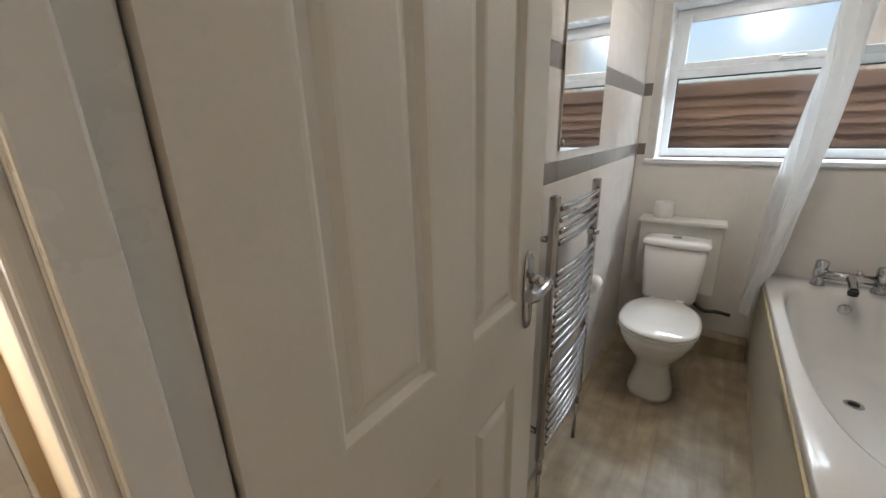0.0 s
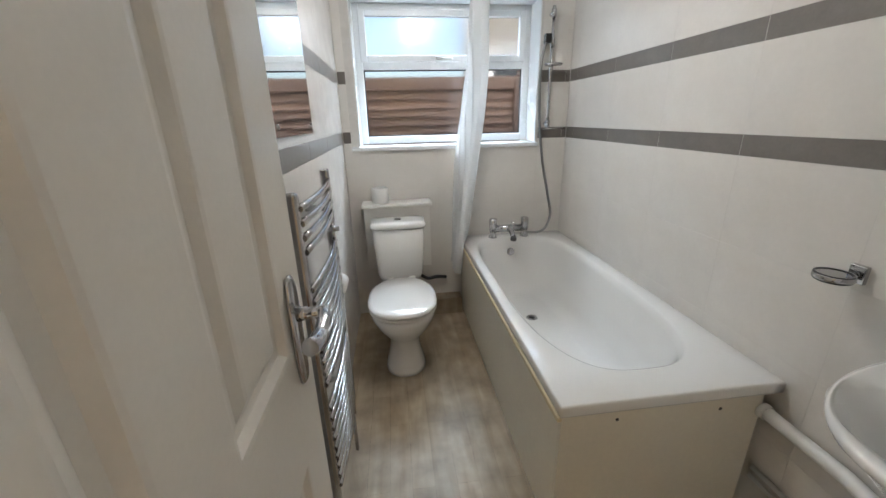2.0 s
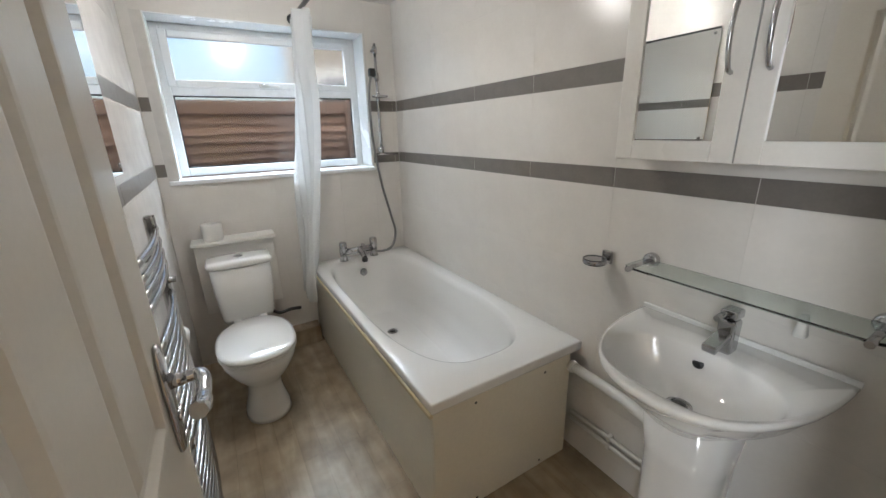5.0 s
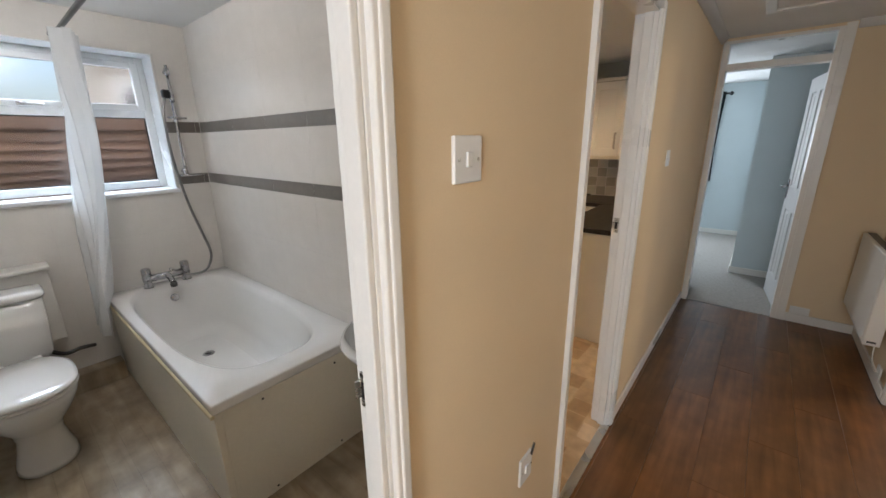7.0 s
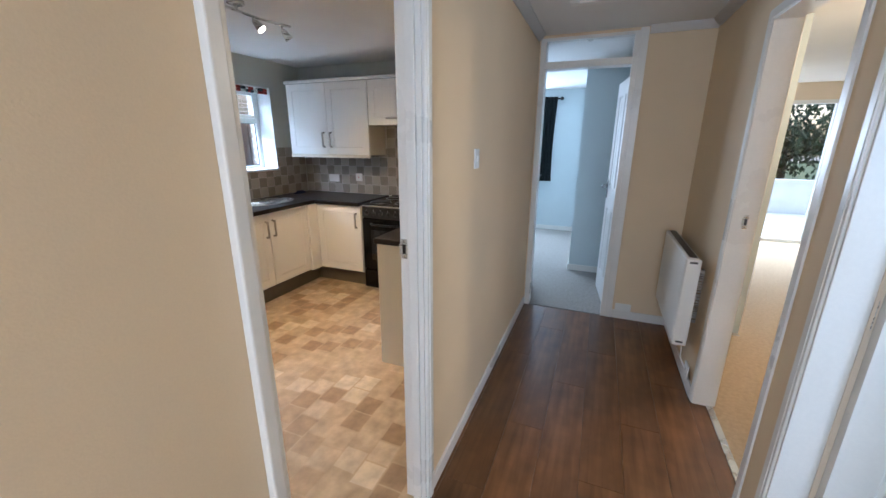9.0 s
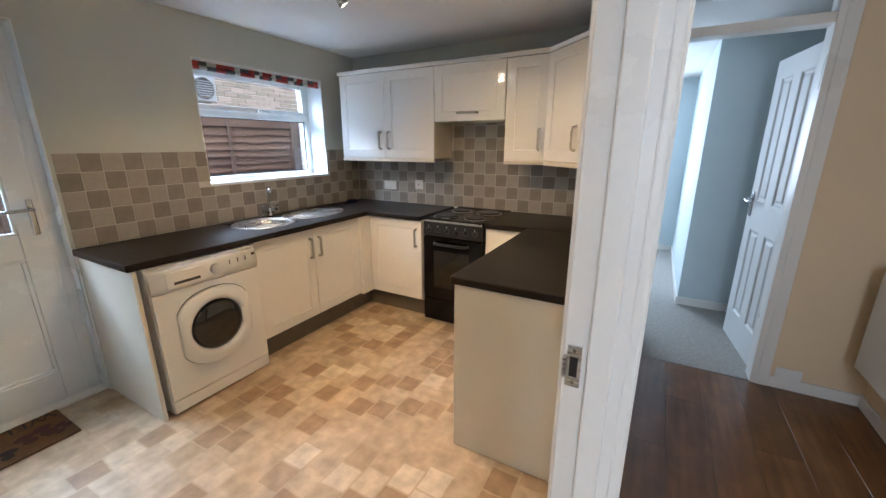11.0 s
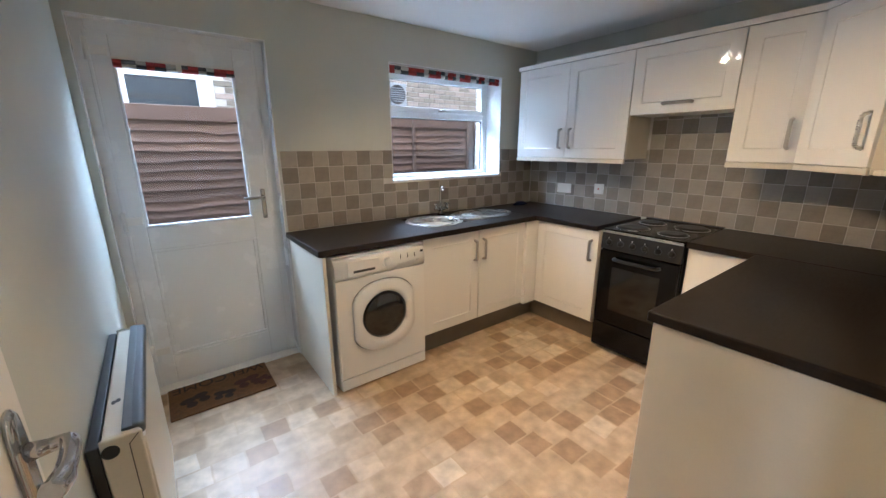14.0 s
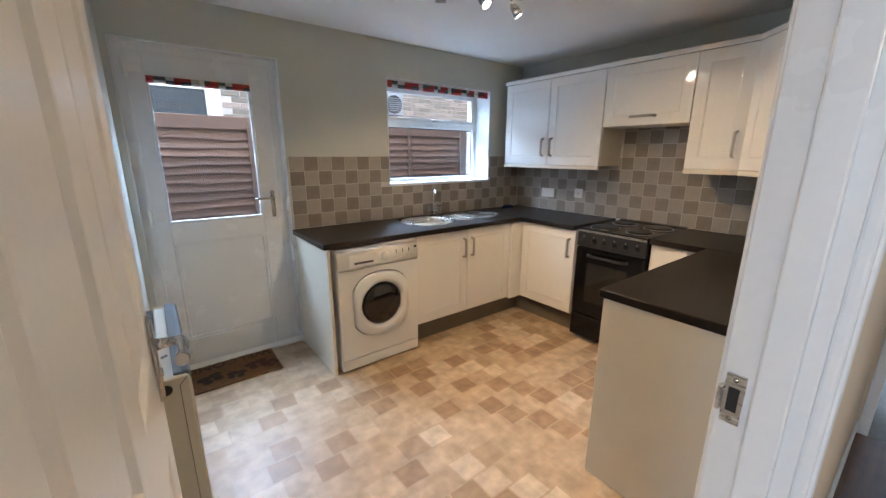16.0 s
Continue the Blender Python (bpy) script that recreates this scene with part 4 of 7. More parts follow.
for j in range(26):
    u = j / 25
    z = 2.105 - u * 1.69
    pinch = 1.0 - 0.42 * math.sin(math.pi * min(1, u * 1.05)) * 0.6
    r = []
    for i in range(61):
        s = i / 60
        fold = math.sin(s * 9 * math.pi + 0.6 * math.sin(4 * u))
        yy = 2.775 - s * 0.33 * pinch
        xx = 0.90 - 0.20 * max(0.0, u - 0.25) ** 1.1 + 0.052 * fold * (0.75 + 0.35 * math.sin(3 * s + u * 2)) + 0.02 * math.sin(7 * u + 5 * s)
        if u > 0.88:
            xx = min(xx, 0.795)
        r.append((xx, yy, z))
    rows.append(r)
loft(bm, rows, False, False, closed=False)
solo("shower_curtain", bm, curtain_sheer, "sheer white shower curtain gathered beside the window", "curtain")


def toilet():
    t = thing("toilet", (0.365, 2.3, 0), "white ceramic close coupled toilet with closed lid", "toilet")
    x = 0.365
    n = 44

    def egg(cy, a, front, back, z, k=2.3):
        out = []
        for i in range(n):
            c, s = math.cos(2 * math.pi * i / n), math.sin(2 * math.pi * i / n)
            out.append((x + a * math.copysign(abs(c) ** (2 / k), c), cy + (back if s > 0 else front) * math.copysign(abs(s) ** (2 / k), s), z))
        return out
    rings = [egg(2.17, 0.118, 0.165, 0.24, 0.0), egg(2.17, 0.112, 0.16, 0.235, 0.02), egg(2.18, 0.095, 0.135, 0.22, 0.09), egg(2.18, 0.088, 0.125, 0.22, 0.16), egg(2.17, 0.105, 0.15, 0.23, 0.22),
             egg(2.14, 0.150, 0.20, 0.27, 0.30), egg(2.12, 0.176, 0.215, 0.31, 0.365), egg(2.12, 0.180, 0.217, 0.33, 0.395), egg(2.12, 0.172, 0.208, 0.32, 0.402)]
    part("pan", loft(bmesh.new(), rings), CERAMIC, t)
    rings = [egg(2.13, 0.184, 0.225, 0.285, 0.403, 2.4), egg(2.13, 0.190, 0.231, 0.29, 0.410, 2.4), egg(2.13, 0.190, 0.231, 0.29, 0.416, 2.4), egg(2.13, 0.186, 0.227, 0.287, 0.42, 2.4)]
    part("seat", loft(bmesh.new(), rings), PLASTIC, t)
    rings = [egg(2.13, 0.186, 0.227, 0.285, 0.422, 2.4), egg(2.13, 0.192, 0.233, 0.29, 0.428, 2.4), egg(2.13, 0.190, 0.231, 0.288, 0.438, 2.4), egg(2.13, 0.172, 0.212, 0.268, 0.446, 2.4), egg(2.13, 0.09, 0.12, 0.15, 0.450, 2.2)]
    part("lid", loft(bmesh.new(), rings), CERAMIC, t, "glossy white closed lid")
    for s in (-0.07, 0.07):
        part("hinge", tube(bmesh.new(), [(x + s - 0.02, 2.425, 0.43), (x + s + 0.02, 2.425, 0.43)], 0.012, 12), PLASTIC, t)
    y0, y1 = 2.475, 2.675
    cy = (y0 + y1) / 2
    rings = [sup(x, cy, 0.130, 0.075, 0.385, 6, 48), sup(x, cy, 0.145, 0.085, 0.42, 6, 48), sup(x, cy, 0.158, 0.094, 0.58, 6, 48), sup(x, cy, 0.163, 0.098, 0.735, 6, 48)]
    part("cistern", loft(bmesh.new(), rings), CERAMIC, t)
    rings = [sup(x, cy, 0.166, 0.101, 0.736, 6, 48), sup(x, cy - 0.003, 0.175, 0.108, 0.746, 6, 48), sup(x, cy - 0.003, 0.175, 0.108, 0.764, 6, 48), sup(x, cy - 0.003, 0.166, 0.1, 0.776, 5, 48), sup(x, cy - 0.003, 0.10, 0.06, 0.780, 4, 48)]
    lid = part("cistern_lid", loft(bmesh.new(), rings), CERAMIC, t)
    part("flush_button", lathe(bmesh.new(), [(0.024, 0), (0.024, 0.005), (0.02, 0.008), (0, 0.009)], (x, cy - 0.01, 0.778), 24), CHROME, lid, "chrome flush button")
    part("coupling", B(x - 0.1, x + 0.1, 2.38, 2.62, 0.30, 0.40, 0.03, 3), CERAMIC, t)


toilet()
t = thing("pipe_boxing", (0.365, 2.75, 0.5), "white painted boxing with a shelf behind the cistern", "boxing")
part("front_board", B(0.145, 0.585, 2.70, YW - 0.009, 0.40, 0.838, 0.003), WHITE_GLOSS, t)
part("shelf", B(0.135, 0.597, 2.665, YW - 0.009, 0.838, 0.861, 0.006, 3), WHITE_GLOSS, t)
solo("floor_boxing", B(0.47, 0.808, 2.70, YW - 0.009, 0.001, 0.125, 0.004), BATH_FLOOR, "low oak effect boxing along the floor", "boxing")
bm = tube(bmesh.new(), curve([(0.50, 2.79, 0.30), (0.56, 2.77, 0.27), (0.63, 2.775, 0.275), (0.70, 2.79, 0.262)], 8), 0.012, 10)
solo("flexible_hose", bm, DARK_METAL, "dark flexible water hose behind the toilet", "hose")
bm = lathe(bmesh.new(), [(0.018, 0), (0.054, 0), (0.056, 0.004), (0.056, 0.094), (0.054, 0.098), (0.02, 0.098), (0.018, 0.09), (0.018, 0)], (0.258, 2.742, 0.861), 32)
solo("toilet_roll", bm, PAPER, "white toilet roll standing on the boxing", "toilet roll")
t = thing("toilet_roll_holder", (BL, 1.78, 0.70), "white plastic roll holder on the wall", "roll holder")
part("bracket", B(BL + 0.0075, BL + 0.02, 1.73, 1.83, 0.67, 0.75, 0.006, 3), PLASTIC, t)
part("roll", lathe(bmesh.new(), [(0.014, -0.045), (0.034, -0.045), (0.034, 0.045), (0.014, 0.045)], (BL + 0.052, 1.78, 0.70), 24, Matrix.Rotation(radians(90), 4, "X")), PAPER, t)


def towel_rail():
    t = thing("towel_radiator", (0.11, 1.31, 0.27), "chrome ladder towel radiator on the wall", "radiator")
    x, ya, yb, z0, z1 = 0.125, 1.075, 1.535, 0.26, 1.235
    for y in (ya, yb):
        part("upright", B(x - 0.014, x + 0.016, y - 0.018, y + 0.018, z0, z1, 0.009, 3), CHROME_RAIL, t)
    zz = [1.195 - 0.036 * i for i in range(4)] + [0.985 - 0.036 * i for i in range(9)] + [0.615 - 0.036 * i for i in range(9)]
    for z in zz:
        pts = [(x + 0.012 + 0.012 * math.sin(math.pi * k / 8), ya + 0.012 + (yb - ya - 0.024) * k / 8, z) for k in range(9)]
        ob = part("rung", tube(bmesh.new(), pts, 0.0095, 12), CHROME_RAIL, t)
    for y, z in ((ya, 1.10), (yb, 1.10), (ya, 0.38), (yb, 0.38)):
        part("bracket", tube(bmesh.new(), [(BL + 0.0075, y, z), (x - 0.012, y, z)], 0.011, 12), CHROME_RAIL, t)
    part("air_valve", tube(bmesh.new(), [(x - 0.01, yb - 0.03, 1.03), (x + 0.035, yb - 0.03, 1.03)], [0.012, 0.009], 12), CHROME, t)
    for y in (ya, yb):
        bm = tube(bmesh.new(), [(x, y, z0 + 0.005), (x, y, z0 - 0.06)], 0.013, 12)
        tube(bm, [(x, y, z0 - 0.06), (x, y, 0.001)], 0.008, 10)
        part("valve", bm, CHROME, t)


towel_rail()
t = thing("wall_mirror", (BL, 1.56, 1.6), "frameless wall mirror fixed with screws", "mirror")
part("glass", B(BL + 0.008, BL + 0.013, 1.30, 1.815, 1.345, 1.965, 0.0015, 1), MIRROR, t)
for y in (1.33, 1.785):
    for z in (1.375, 1.935):
        part("screw_cap", lathe(bmesh.new(), [(0.009, 0), (0.008, 0.003), (0, 0.005)], (BL + 0.013, y, z), 14, Matrix.Rotation(radians(90), 4, "Y")), CHROME, t)


def mirror_cabinet():
    x0, x1, y0, y1, z0, z1 = 1.44, BR - 0.0078, 0.222, 0.888, 1.358, 1.922
    t = thing("mirror_cabinet", (x1, (y0 + y1) / 2, z0), "white mirrored bathroom cabinet with two doors", "cabinet")
    part("body", B(x0 + 0.02, x1, y0 + 0.003, y1 - 0.003, z0 + 0.003, z1, 0.002), WHITE_GLOSS, t)
    mid = (y0 + y1) / 2
    for a, b, hy in ((mid + 0.0015, y1, mid + 0.04), (y0, mid - 0.0015, mid - 0.04)):
        bm = bmesh.new()
        W = 0.055
        for p, q, u, v in ((a, a + W, z0, z1), (b - W, b, z0, z1), (a + W, b - W, z0, z0 + W), (a + W, b - W, z1 - W, z1)):
            box(bm, x0, x0 + 0.019, p, q, u, v, 0.002)
        d = part("door", bm, WHITE_GLOSS, t)
        part("mirror", B(x0 + 0.006, x0 + 0.0105, a + W + 0.0006, b - W - 0.0006, z0 + W + 0.0006, z1 - W - 0.0006), MIRROR, d, "mirror glass")
        zc = z0 + 0.30
        pts = curve([(x0, hy, zc - 0.085), (x0 - 0.018, hy, zc - 0.075), (x0 - 0.032, hy, zc - 0.03), (x0 - 0.034, hy, zc + 0.02), (x0 - 0.02, hy, zc + 0.075), (x0, hy, zc + 0.085)], 6)
        part("handle", tube(bmesh.new(), pts, 0.0058, 12), CHROME, d, "bowed chrome handle")
    return t


mirror_cabinet()


def basin():
    t = thing("washbasin", (1.35, 0.487, 0), "white ceramic pedestal washbasin", "washbasin")
    yc, xw, z = 0.515, BR - 0.009, 0.845
    n = 64

    def dee(front, half, zz, back=xw, k=2.3):
        """A straight back and a bowed front."""
        out = []
        for i in range(n):
            u = i / n
            if u < 0.72:
                th = math.pi * (u / 0.72) - math.pi / 2
                c, s = math.cos(th), math.sin(th)
                out.append((back - (back - front) * abs(c) ** (2 / k), yc + half * math.copysign(abs(s) ** (2 / k), s), zz))
            else:
                w = (u - 0.72) / 0.28
                out.append((back, yc + half - 2 * half * w, zz))
        return out

    def bowl(cx, a, b, zz, k=2.25):
        """Inner rings, matched to the outer ones point by point."""
        out = []
        for p in dee(1.10, 0.262, zz):
            th = math.atan2((p[1] - yc) / 0.262, (p[0] - 1.33) / 0.23)
            c, s = math.cos(th), math.sin(th)
            out.append((cx + a * math.copysign(abs(c) ** (2 / k), c), yc + b * math.copysign(abs(s) ** (2 / k), s), zz))
        return out
    rings = [dee(1.30, 0.10, z - 0.20), dee(1.24, 0.15, z - 0.17), dee(1.18, 0.225, z - 0.10), dee(1.125, 0.250, z - 0.042), dee(1.102, 0.268, z - 0.024), dee(1.096, 0.273, z - 0.010), dee(1.10, 0.272, z - 0.002), dee(1.112, 0.264, z),
             bowl(1.285, 0.150, 0.222, z - 0.004), bowl(1.285, 0.143, 0.213, z - 0.014), bowl(1.29, 0.130, 0.195, z - 0.06), bowl(1.295, 0.105, 0.150, z - 0.105), bowl(1.305, 0.06, 0.075, z - 0.128), bowl(1.305, 0.03, 0.03, z - 0.132)]
    b = part("bowl", loft(bmesh.new(), rings), CERAMIC, t)
    bm = loft(bmesh.new(), [sup(1.42, yc, 0.125, 0.125, 0.0, 3, 40), sup(1.42, yc, 0.12, 0.118, 0.03, 3, 40), sup(1.425, yc, 0.108, 0.104, 0.25, 2.8, 40), sup(1.42, yc, 0.112, 0.110, 0.5, 2.8, 40), sup(1.40, yc, 0.125, 0.13, 0.69, 2.6, 40)])
    part("pedestal", bm, CERAMIC, t)
    part("waste", lathe(bmesh.new(), [(0.034, 0), (0.033, 0.004), (0.024, 0.005), (0.02, -0.004), (0, -0.004)], (1.305, yc, z - 0.131), 26), CHROME, b, "chrome waste")
    part("plug", lathe(bmesh.new(), [(0.019, 0.0), (0.018, 0.006), (0, 0.009)], (1.302, yc, z - 0.129), 22), DARK_METAL, b)
    part("overflow", lathe(bmesh.new(), [(0.017, 0), (0.015, 0.004), (0.0, 0.004)], (1.424, yc + 0.02, z - 0.050), 20, Matrix.Rotation(radians(-68), 4, "Y")), DARK_METAL, b, "dark overflow hole")
    part("upstand", B(xw - 0.012, xw, yc - 0.275, yc + 0.275, z - 0.006, z + 0.014, 0.005, 3), CERAMIC, b)
    return t


basin()
t = thing("basin_mixer_tap", (1.462, 0.495, 0.845), "chrome square basin mixer tap with a lever", "tap")
x, y, z = 1.462, 0.495, 0.845
part("body", B(x - 0.022, x + 0.026, y - 0.022, y + 0.022, z - 0.002, z + 0.10, 0.009, 3), CHROME, t)
part("spout", box(bmesh.new(), -0.105, 0.0, -0.018, 0.018, -0.012, 0.012, 0.006, 3, Matrix.Translation((x, y, z + 0.062)) @ Matrix.Rotation(radians(-14), 4, "Y")), CHROME, t)
bm = box(bmesh.new(), -0.025, 0.025, -0.022, 0.022, 0.0, 0.028, 0.008, 3, Matrix.Translation((x + 0.004, y, z + 0.102)))
tube(bm, [(x - 0.02, y, z + 0.118), (x - 0.055, y, z + 0.128), (x - 0.085, y, z + 0.124)], [0.009, 0.008, 0.009], 12)
part("lever", bm, CHROME, t)


def glass_shelf():
    t = thing("glass_shelf", (BR, 0.51, 1.0), "pale green glass shelf on chrome brackets", "shelf")
    z = 1.01
    part("glass", loft(bmesh.new(), [sup(BR - 0.073, 0.51, 0.062, 0.30, z - 0.004, 12, 40), sup(BR - 0.073, 0.51, 0.062, 0.30, z + 0.004, 12, 40)]), SHELF_GLASS, t)
    for y in (0.235, 0.785):
        bm = lathe(bmesh.new(), [(0.0, 0.02), (0.02, 0.02), (0.026, 0.016), (0.027, 0.0)], (BR - 0.008, y, z + 0.004), 22, Matrix.Rotation(radians(-90), 4, "Y"))
        tube(bm, [(BR - 0.02, y, z + 0.004), (BR - 0.15, y, z - 0.001)], 0.009, 14)
        part("bracket", bm, CHROME, t)


glass_shelf()
t = thing("soap_dish_holder", (BR, 0.955, 0.98), "black and chrome ring holder on a square wall plate", "holder")
part("plate", B(BR - 0.022, BR - 0.0077, 0.935, 0.975, 0.955, 1.005, 0.003), CHROME, t)
part("ring", lathe(bmesh.new(), [(0.0, 0.0), (0.036, 0.0), (0.042, 0.004), (0.042, 0.022), (0.037, 0.022), (0.036, 0.006), (0.0, 0.005)], (BR - 0.075, 0.965, 0.962), 30), BLACK, t, "black plastic cup ring")
part("ring_trim", lathe(bmesh.new(), [(0.0425, 0.006), (0.0435, 0.008), (0.0435, 0.018), (0.0425, 0.020)], (BR - 0.075, 0.965, 0.962), 30), CHROME, t)
part("arm", tube(bmesh.new(), [(BR - 0.02, 0.956, 0.978), (BR - 0.04, 0.96, 0.974)], 0.008, 10), CHROME, t)
t = thing("toothbrush_holder_bracket", (BR, 0.36, 0.99), "small white plastic clip under the shelf", "clip")
part("clip", loft(bmesh.new(), [sup(BR - 0.09, 0.355, 0.018, 0.014, 0.955, 3, 20), sup(BR - 0.09, 0.355, 0.008, 0.008, 1.005, 3, 20)]), PLASTIC, t)

# pipes below the basin
t = thing("waste_pipe", (1.53, 0.8, 0.47), "white plastic waste pipe beside the bath", "pipe")
part("pipe", tube(bmesh.new(), [(1.515, 1.052, 0.462), (1.515, 0.80, 0.455), (1.47, 0.56, 0.45)], 0.021, 16), PLASTIC, t)
part("collar", tube(bmesh.new(), [(1.515, 1.05, 0.462), (1.515, 1.03, 0.461)], 0.026, 16), PLASTIC, t)
for k, z in enumerate((0.210, 0.172)):
    t = thing("water_pipe", (1.54, 0.8, z), "white painted water pipe along the wall", "pipe", "pipes under the basin")
    part("pipe", tube(bmesh.new(), [(BR - 0.024, 1.05, z), (BR - 0.024, 0.30, z)], 0.0082, 10), PLASTIC, t)
    for y in (0.85, 0.55):
        part("clip", B(BR - 0.036, BR - 0.0077, y - 0.008, y + 0.008, z - 0.013, z + 0.013, 0.003), PLASTIC, t)
# ceiling lamp
t = thing("ceiling_light", (0.63, 1.75, CEIL), "round white flush ceiling light", "ceiling light")
part("base", lathe(bmesh.new(), [(0.10, 0), (0.105, -0.01), (0.10, -0.02), (0.0, -0.02)], (0.63, 1.75, CEIL), 32), PLASTIC, t)
part("diffuser", lathe(bmesh.new(), [(0.09, -0.021), (0.085, -0.038), (0.05, -0.05), (0.0, -0.054)], (0.63, 1.75, CEIL), 32), BULB_BATH, t, "lit opal diffuser")
# ---- kitchen ----
def back_door():
    x0, x1, z1 = KDR[0], KDR[1], KDR[3]
    t = thing("door_5", (x0, 2.89, 0), "white upvc half glazed back door, closed", "door", kind="structure")
    F = 0.06
    y0, y1 = 2.885, 2.955
    bm = bmesh.new()
    for a, b, c, d in ((x0 + 0.001, x0 + F, 0, z1 - 0.001), (x1 - F, x1 - 0.001, 0, z1 - 0.001), (x0 + F, x1 - F, z1 - F, z1 - 0.001), (x0 + F, x1 - F, 0, 0.035)):
        box(bm, a, b, y0 + 0.01, y1 + 0.02, c, d, 0.004, 2)
    part("door_frame", bm, UPVC, t)
    a0, a1, c0, c1 = x0 + F + 0.003, x1 - F - 0.003, 0.038, z1 - F - 0.003
    g0, g1, h0, h1 = 1.855, 2.405, 1.00, 1.86
    bm = bmesh.new()
    for a, b, c, d in ((a0, g0, c0, c1), (g1, a1, c0, c1), (g0, g1, h1, c1), (g0, g1, h0 - 0.13, h0), (g0, g1, c0, 0.20)):
        box(bm, a, b, y0, y1, c, d, 0.004, 2)
    for a, b, c, d in ((a0 - 0.014, a0 + 0.002, c0 - 0.01, c1 + 0.014), (a1 - 0.002, a1 + 0.014, c0 - 0.01, c1 + 0.014), (a0 + 0.002, a1 - 0.002, c1 - 0.002, c1 + 0.014)):
        box(bm, a, b, y0 - 0.001, y0 + 0.0095, c, d, 0.003, 2)
    leaf = part("leaf", bm, UPVC, t)
    part("lower_panel", B(g0, g1, y0 + 0.018, y1 - 0.018, 0.20, h0 - 0.13, 0.002), UPVC, t)
    bm = bmesh.new()
    for a, b, c, d in ((g0, g1, h0, h0 + 0.014), (g0, g1, h1 - 0.014, h1), (g0, g0 + 0.014, h0 + 0.014, h1 - 0.014), (g1 - 0.014, g1, h0 + 0.014, h1 - 0.014), (g0, g1, 0.20, 0.218), (g0, g1, h0 - 0.148, h0 - 0.13), (g0, g0 + 0.018, 0.218, h0 - 0.148), (g1 - 0.018, g1, 0.218, h0 - 0.148)):
        box(bm, a, b, y0 + 0.004, y0 + 0.024, c, d, 0.004, 2)
    part("bead", bm, UPVC, t, "white glazing beads")
    p = part("pane", B(g0 + 0.001, g1 - 0.001, y0 + 0.026, y0 + 0.032, h0 + 0.001, h1 - 0.001), CLEAR, t, "clear door glass")
    p.visible_shadow = False
    hx, hz = 2.475, 1.10
    bm = box(bmesh.new(), hx - 0.014, hx + 0.014, y0 - 0.012, y0, hz - 0.11, hz + 0.08, 0.006, 3)
    h = part("handle_plate", bm, CHROME, leaf, "chrome door handle")
    bm = tube(bmesh.new(), curve([(hx, y0 - 0.01, hz + 0.03), (hx, y0 - 0.05, hz + 0.03), (hx - 0.03, y0 - 0.056, hz + 0.03), (hx - 0.12, y0 - 0.05, hz + 0.028)], 6), 0.009, 12)
    part("lever", bm, CHROME, t)
    for z in (1.90, 1.045, 0.25):
        bm = tube(bmesh.new(), [(x0 + F - 0.01, y0 - 0.012, z - 0.05), (x0 + F - 0.01, y0 - 0.012, z + 0.05)], 0.011, 12)
        box(bm, x0 + F - 0.005, x0 + F + 0.07, y0 - 0.008, y0, z - 0.022, z + 0.022, 0.003)
        part("hinge", bm, PLASTIC, t, "white door hinge")
    part("threshold", B(x0 + 0.002, x1 - 0.002, YW + 0.0, y0 + 0.009, 0.0005, 0.018, 0.004), PLASTIC, t)


back_door()
bm = bmesh.new()
box(bm, KDR[0], KDR[0] + 0.005, YW - 0.002, 2.894, 0, KDR[3] - 0.005)
box(bm, KDR[1] - 0.005, KDR[1], YW - 0.002, 2.894, 0, KDR[3] - 0.005)
box(bm, KDR[0], KDR[1], YW - 0.002, 2.894, KDR[3] - 0.005, KDR[3])
setting("door_reveal_kitchen", bm, UPVC, "white lined reveal of the back door")


def blind(name, x0, x1, y, z0, z1, label):
    """A small rolled blind of patchwork fabric."""
    t = thing(name, ((x0 + x1) / 2, y, z1), label, "blind")
    random.seed(int(x0 * 10))
    x, k = x0, 0
    cols = (FABRIC_RED, FABRIC_WHITE, FABRIC_GREY, FABRIC_RED, FABRIC_GREY, FABRIC_WHITE, FABRIC_RED)
    while x < x1 - 0.001:
        w = min(random.uniform(0.025, 0.075), x1 - x)
        for zz0, zz1, off in ((z0, (z0 + z1) / 2, 0), ((z0 + z1) / 2, z1, 3)):
            r = (zz1 - zz0) / 2
            pts = [(x, y, (zz0 + zz1) / 2), (x + w, y, (zz0 + zz1) / 2)]
            part("patch", tube(bmesh.new(), pts, r, 14), cols[(k + off) % 7], t)
        x, k = x + w, k + 1
    part("headrail", B(x0 - 0.004, x1 + 0.004, y - 0.004, y + 0.02, z1, z1 + 0.012, 0.002), PLASTIC, t)


blind("window_blind", KWN[0] + 0.012, KWN[1] - 0.012, 2.855, 1.955, 2.01, "red grey and white patchwork roller blind, rolled up")
blind("door_blind", 1.858, 2.402, 2.874, 1.825, 1.865, "red grey and white patchwork blind on the door glass")
part("blind_clip", B(2.12, 2.145, 2.852, 2.884, 1.828, 1.862, 0.003), PLASTIC, bpy.data.objects["door_blind"])

# units
FY, FX, WT = 2.225, 4.385, 0.893          # base door fronts along the window wall and the east wall; worktop
CT = 0.037


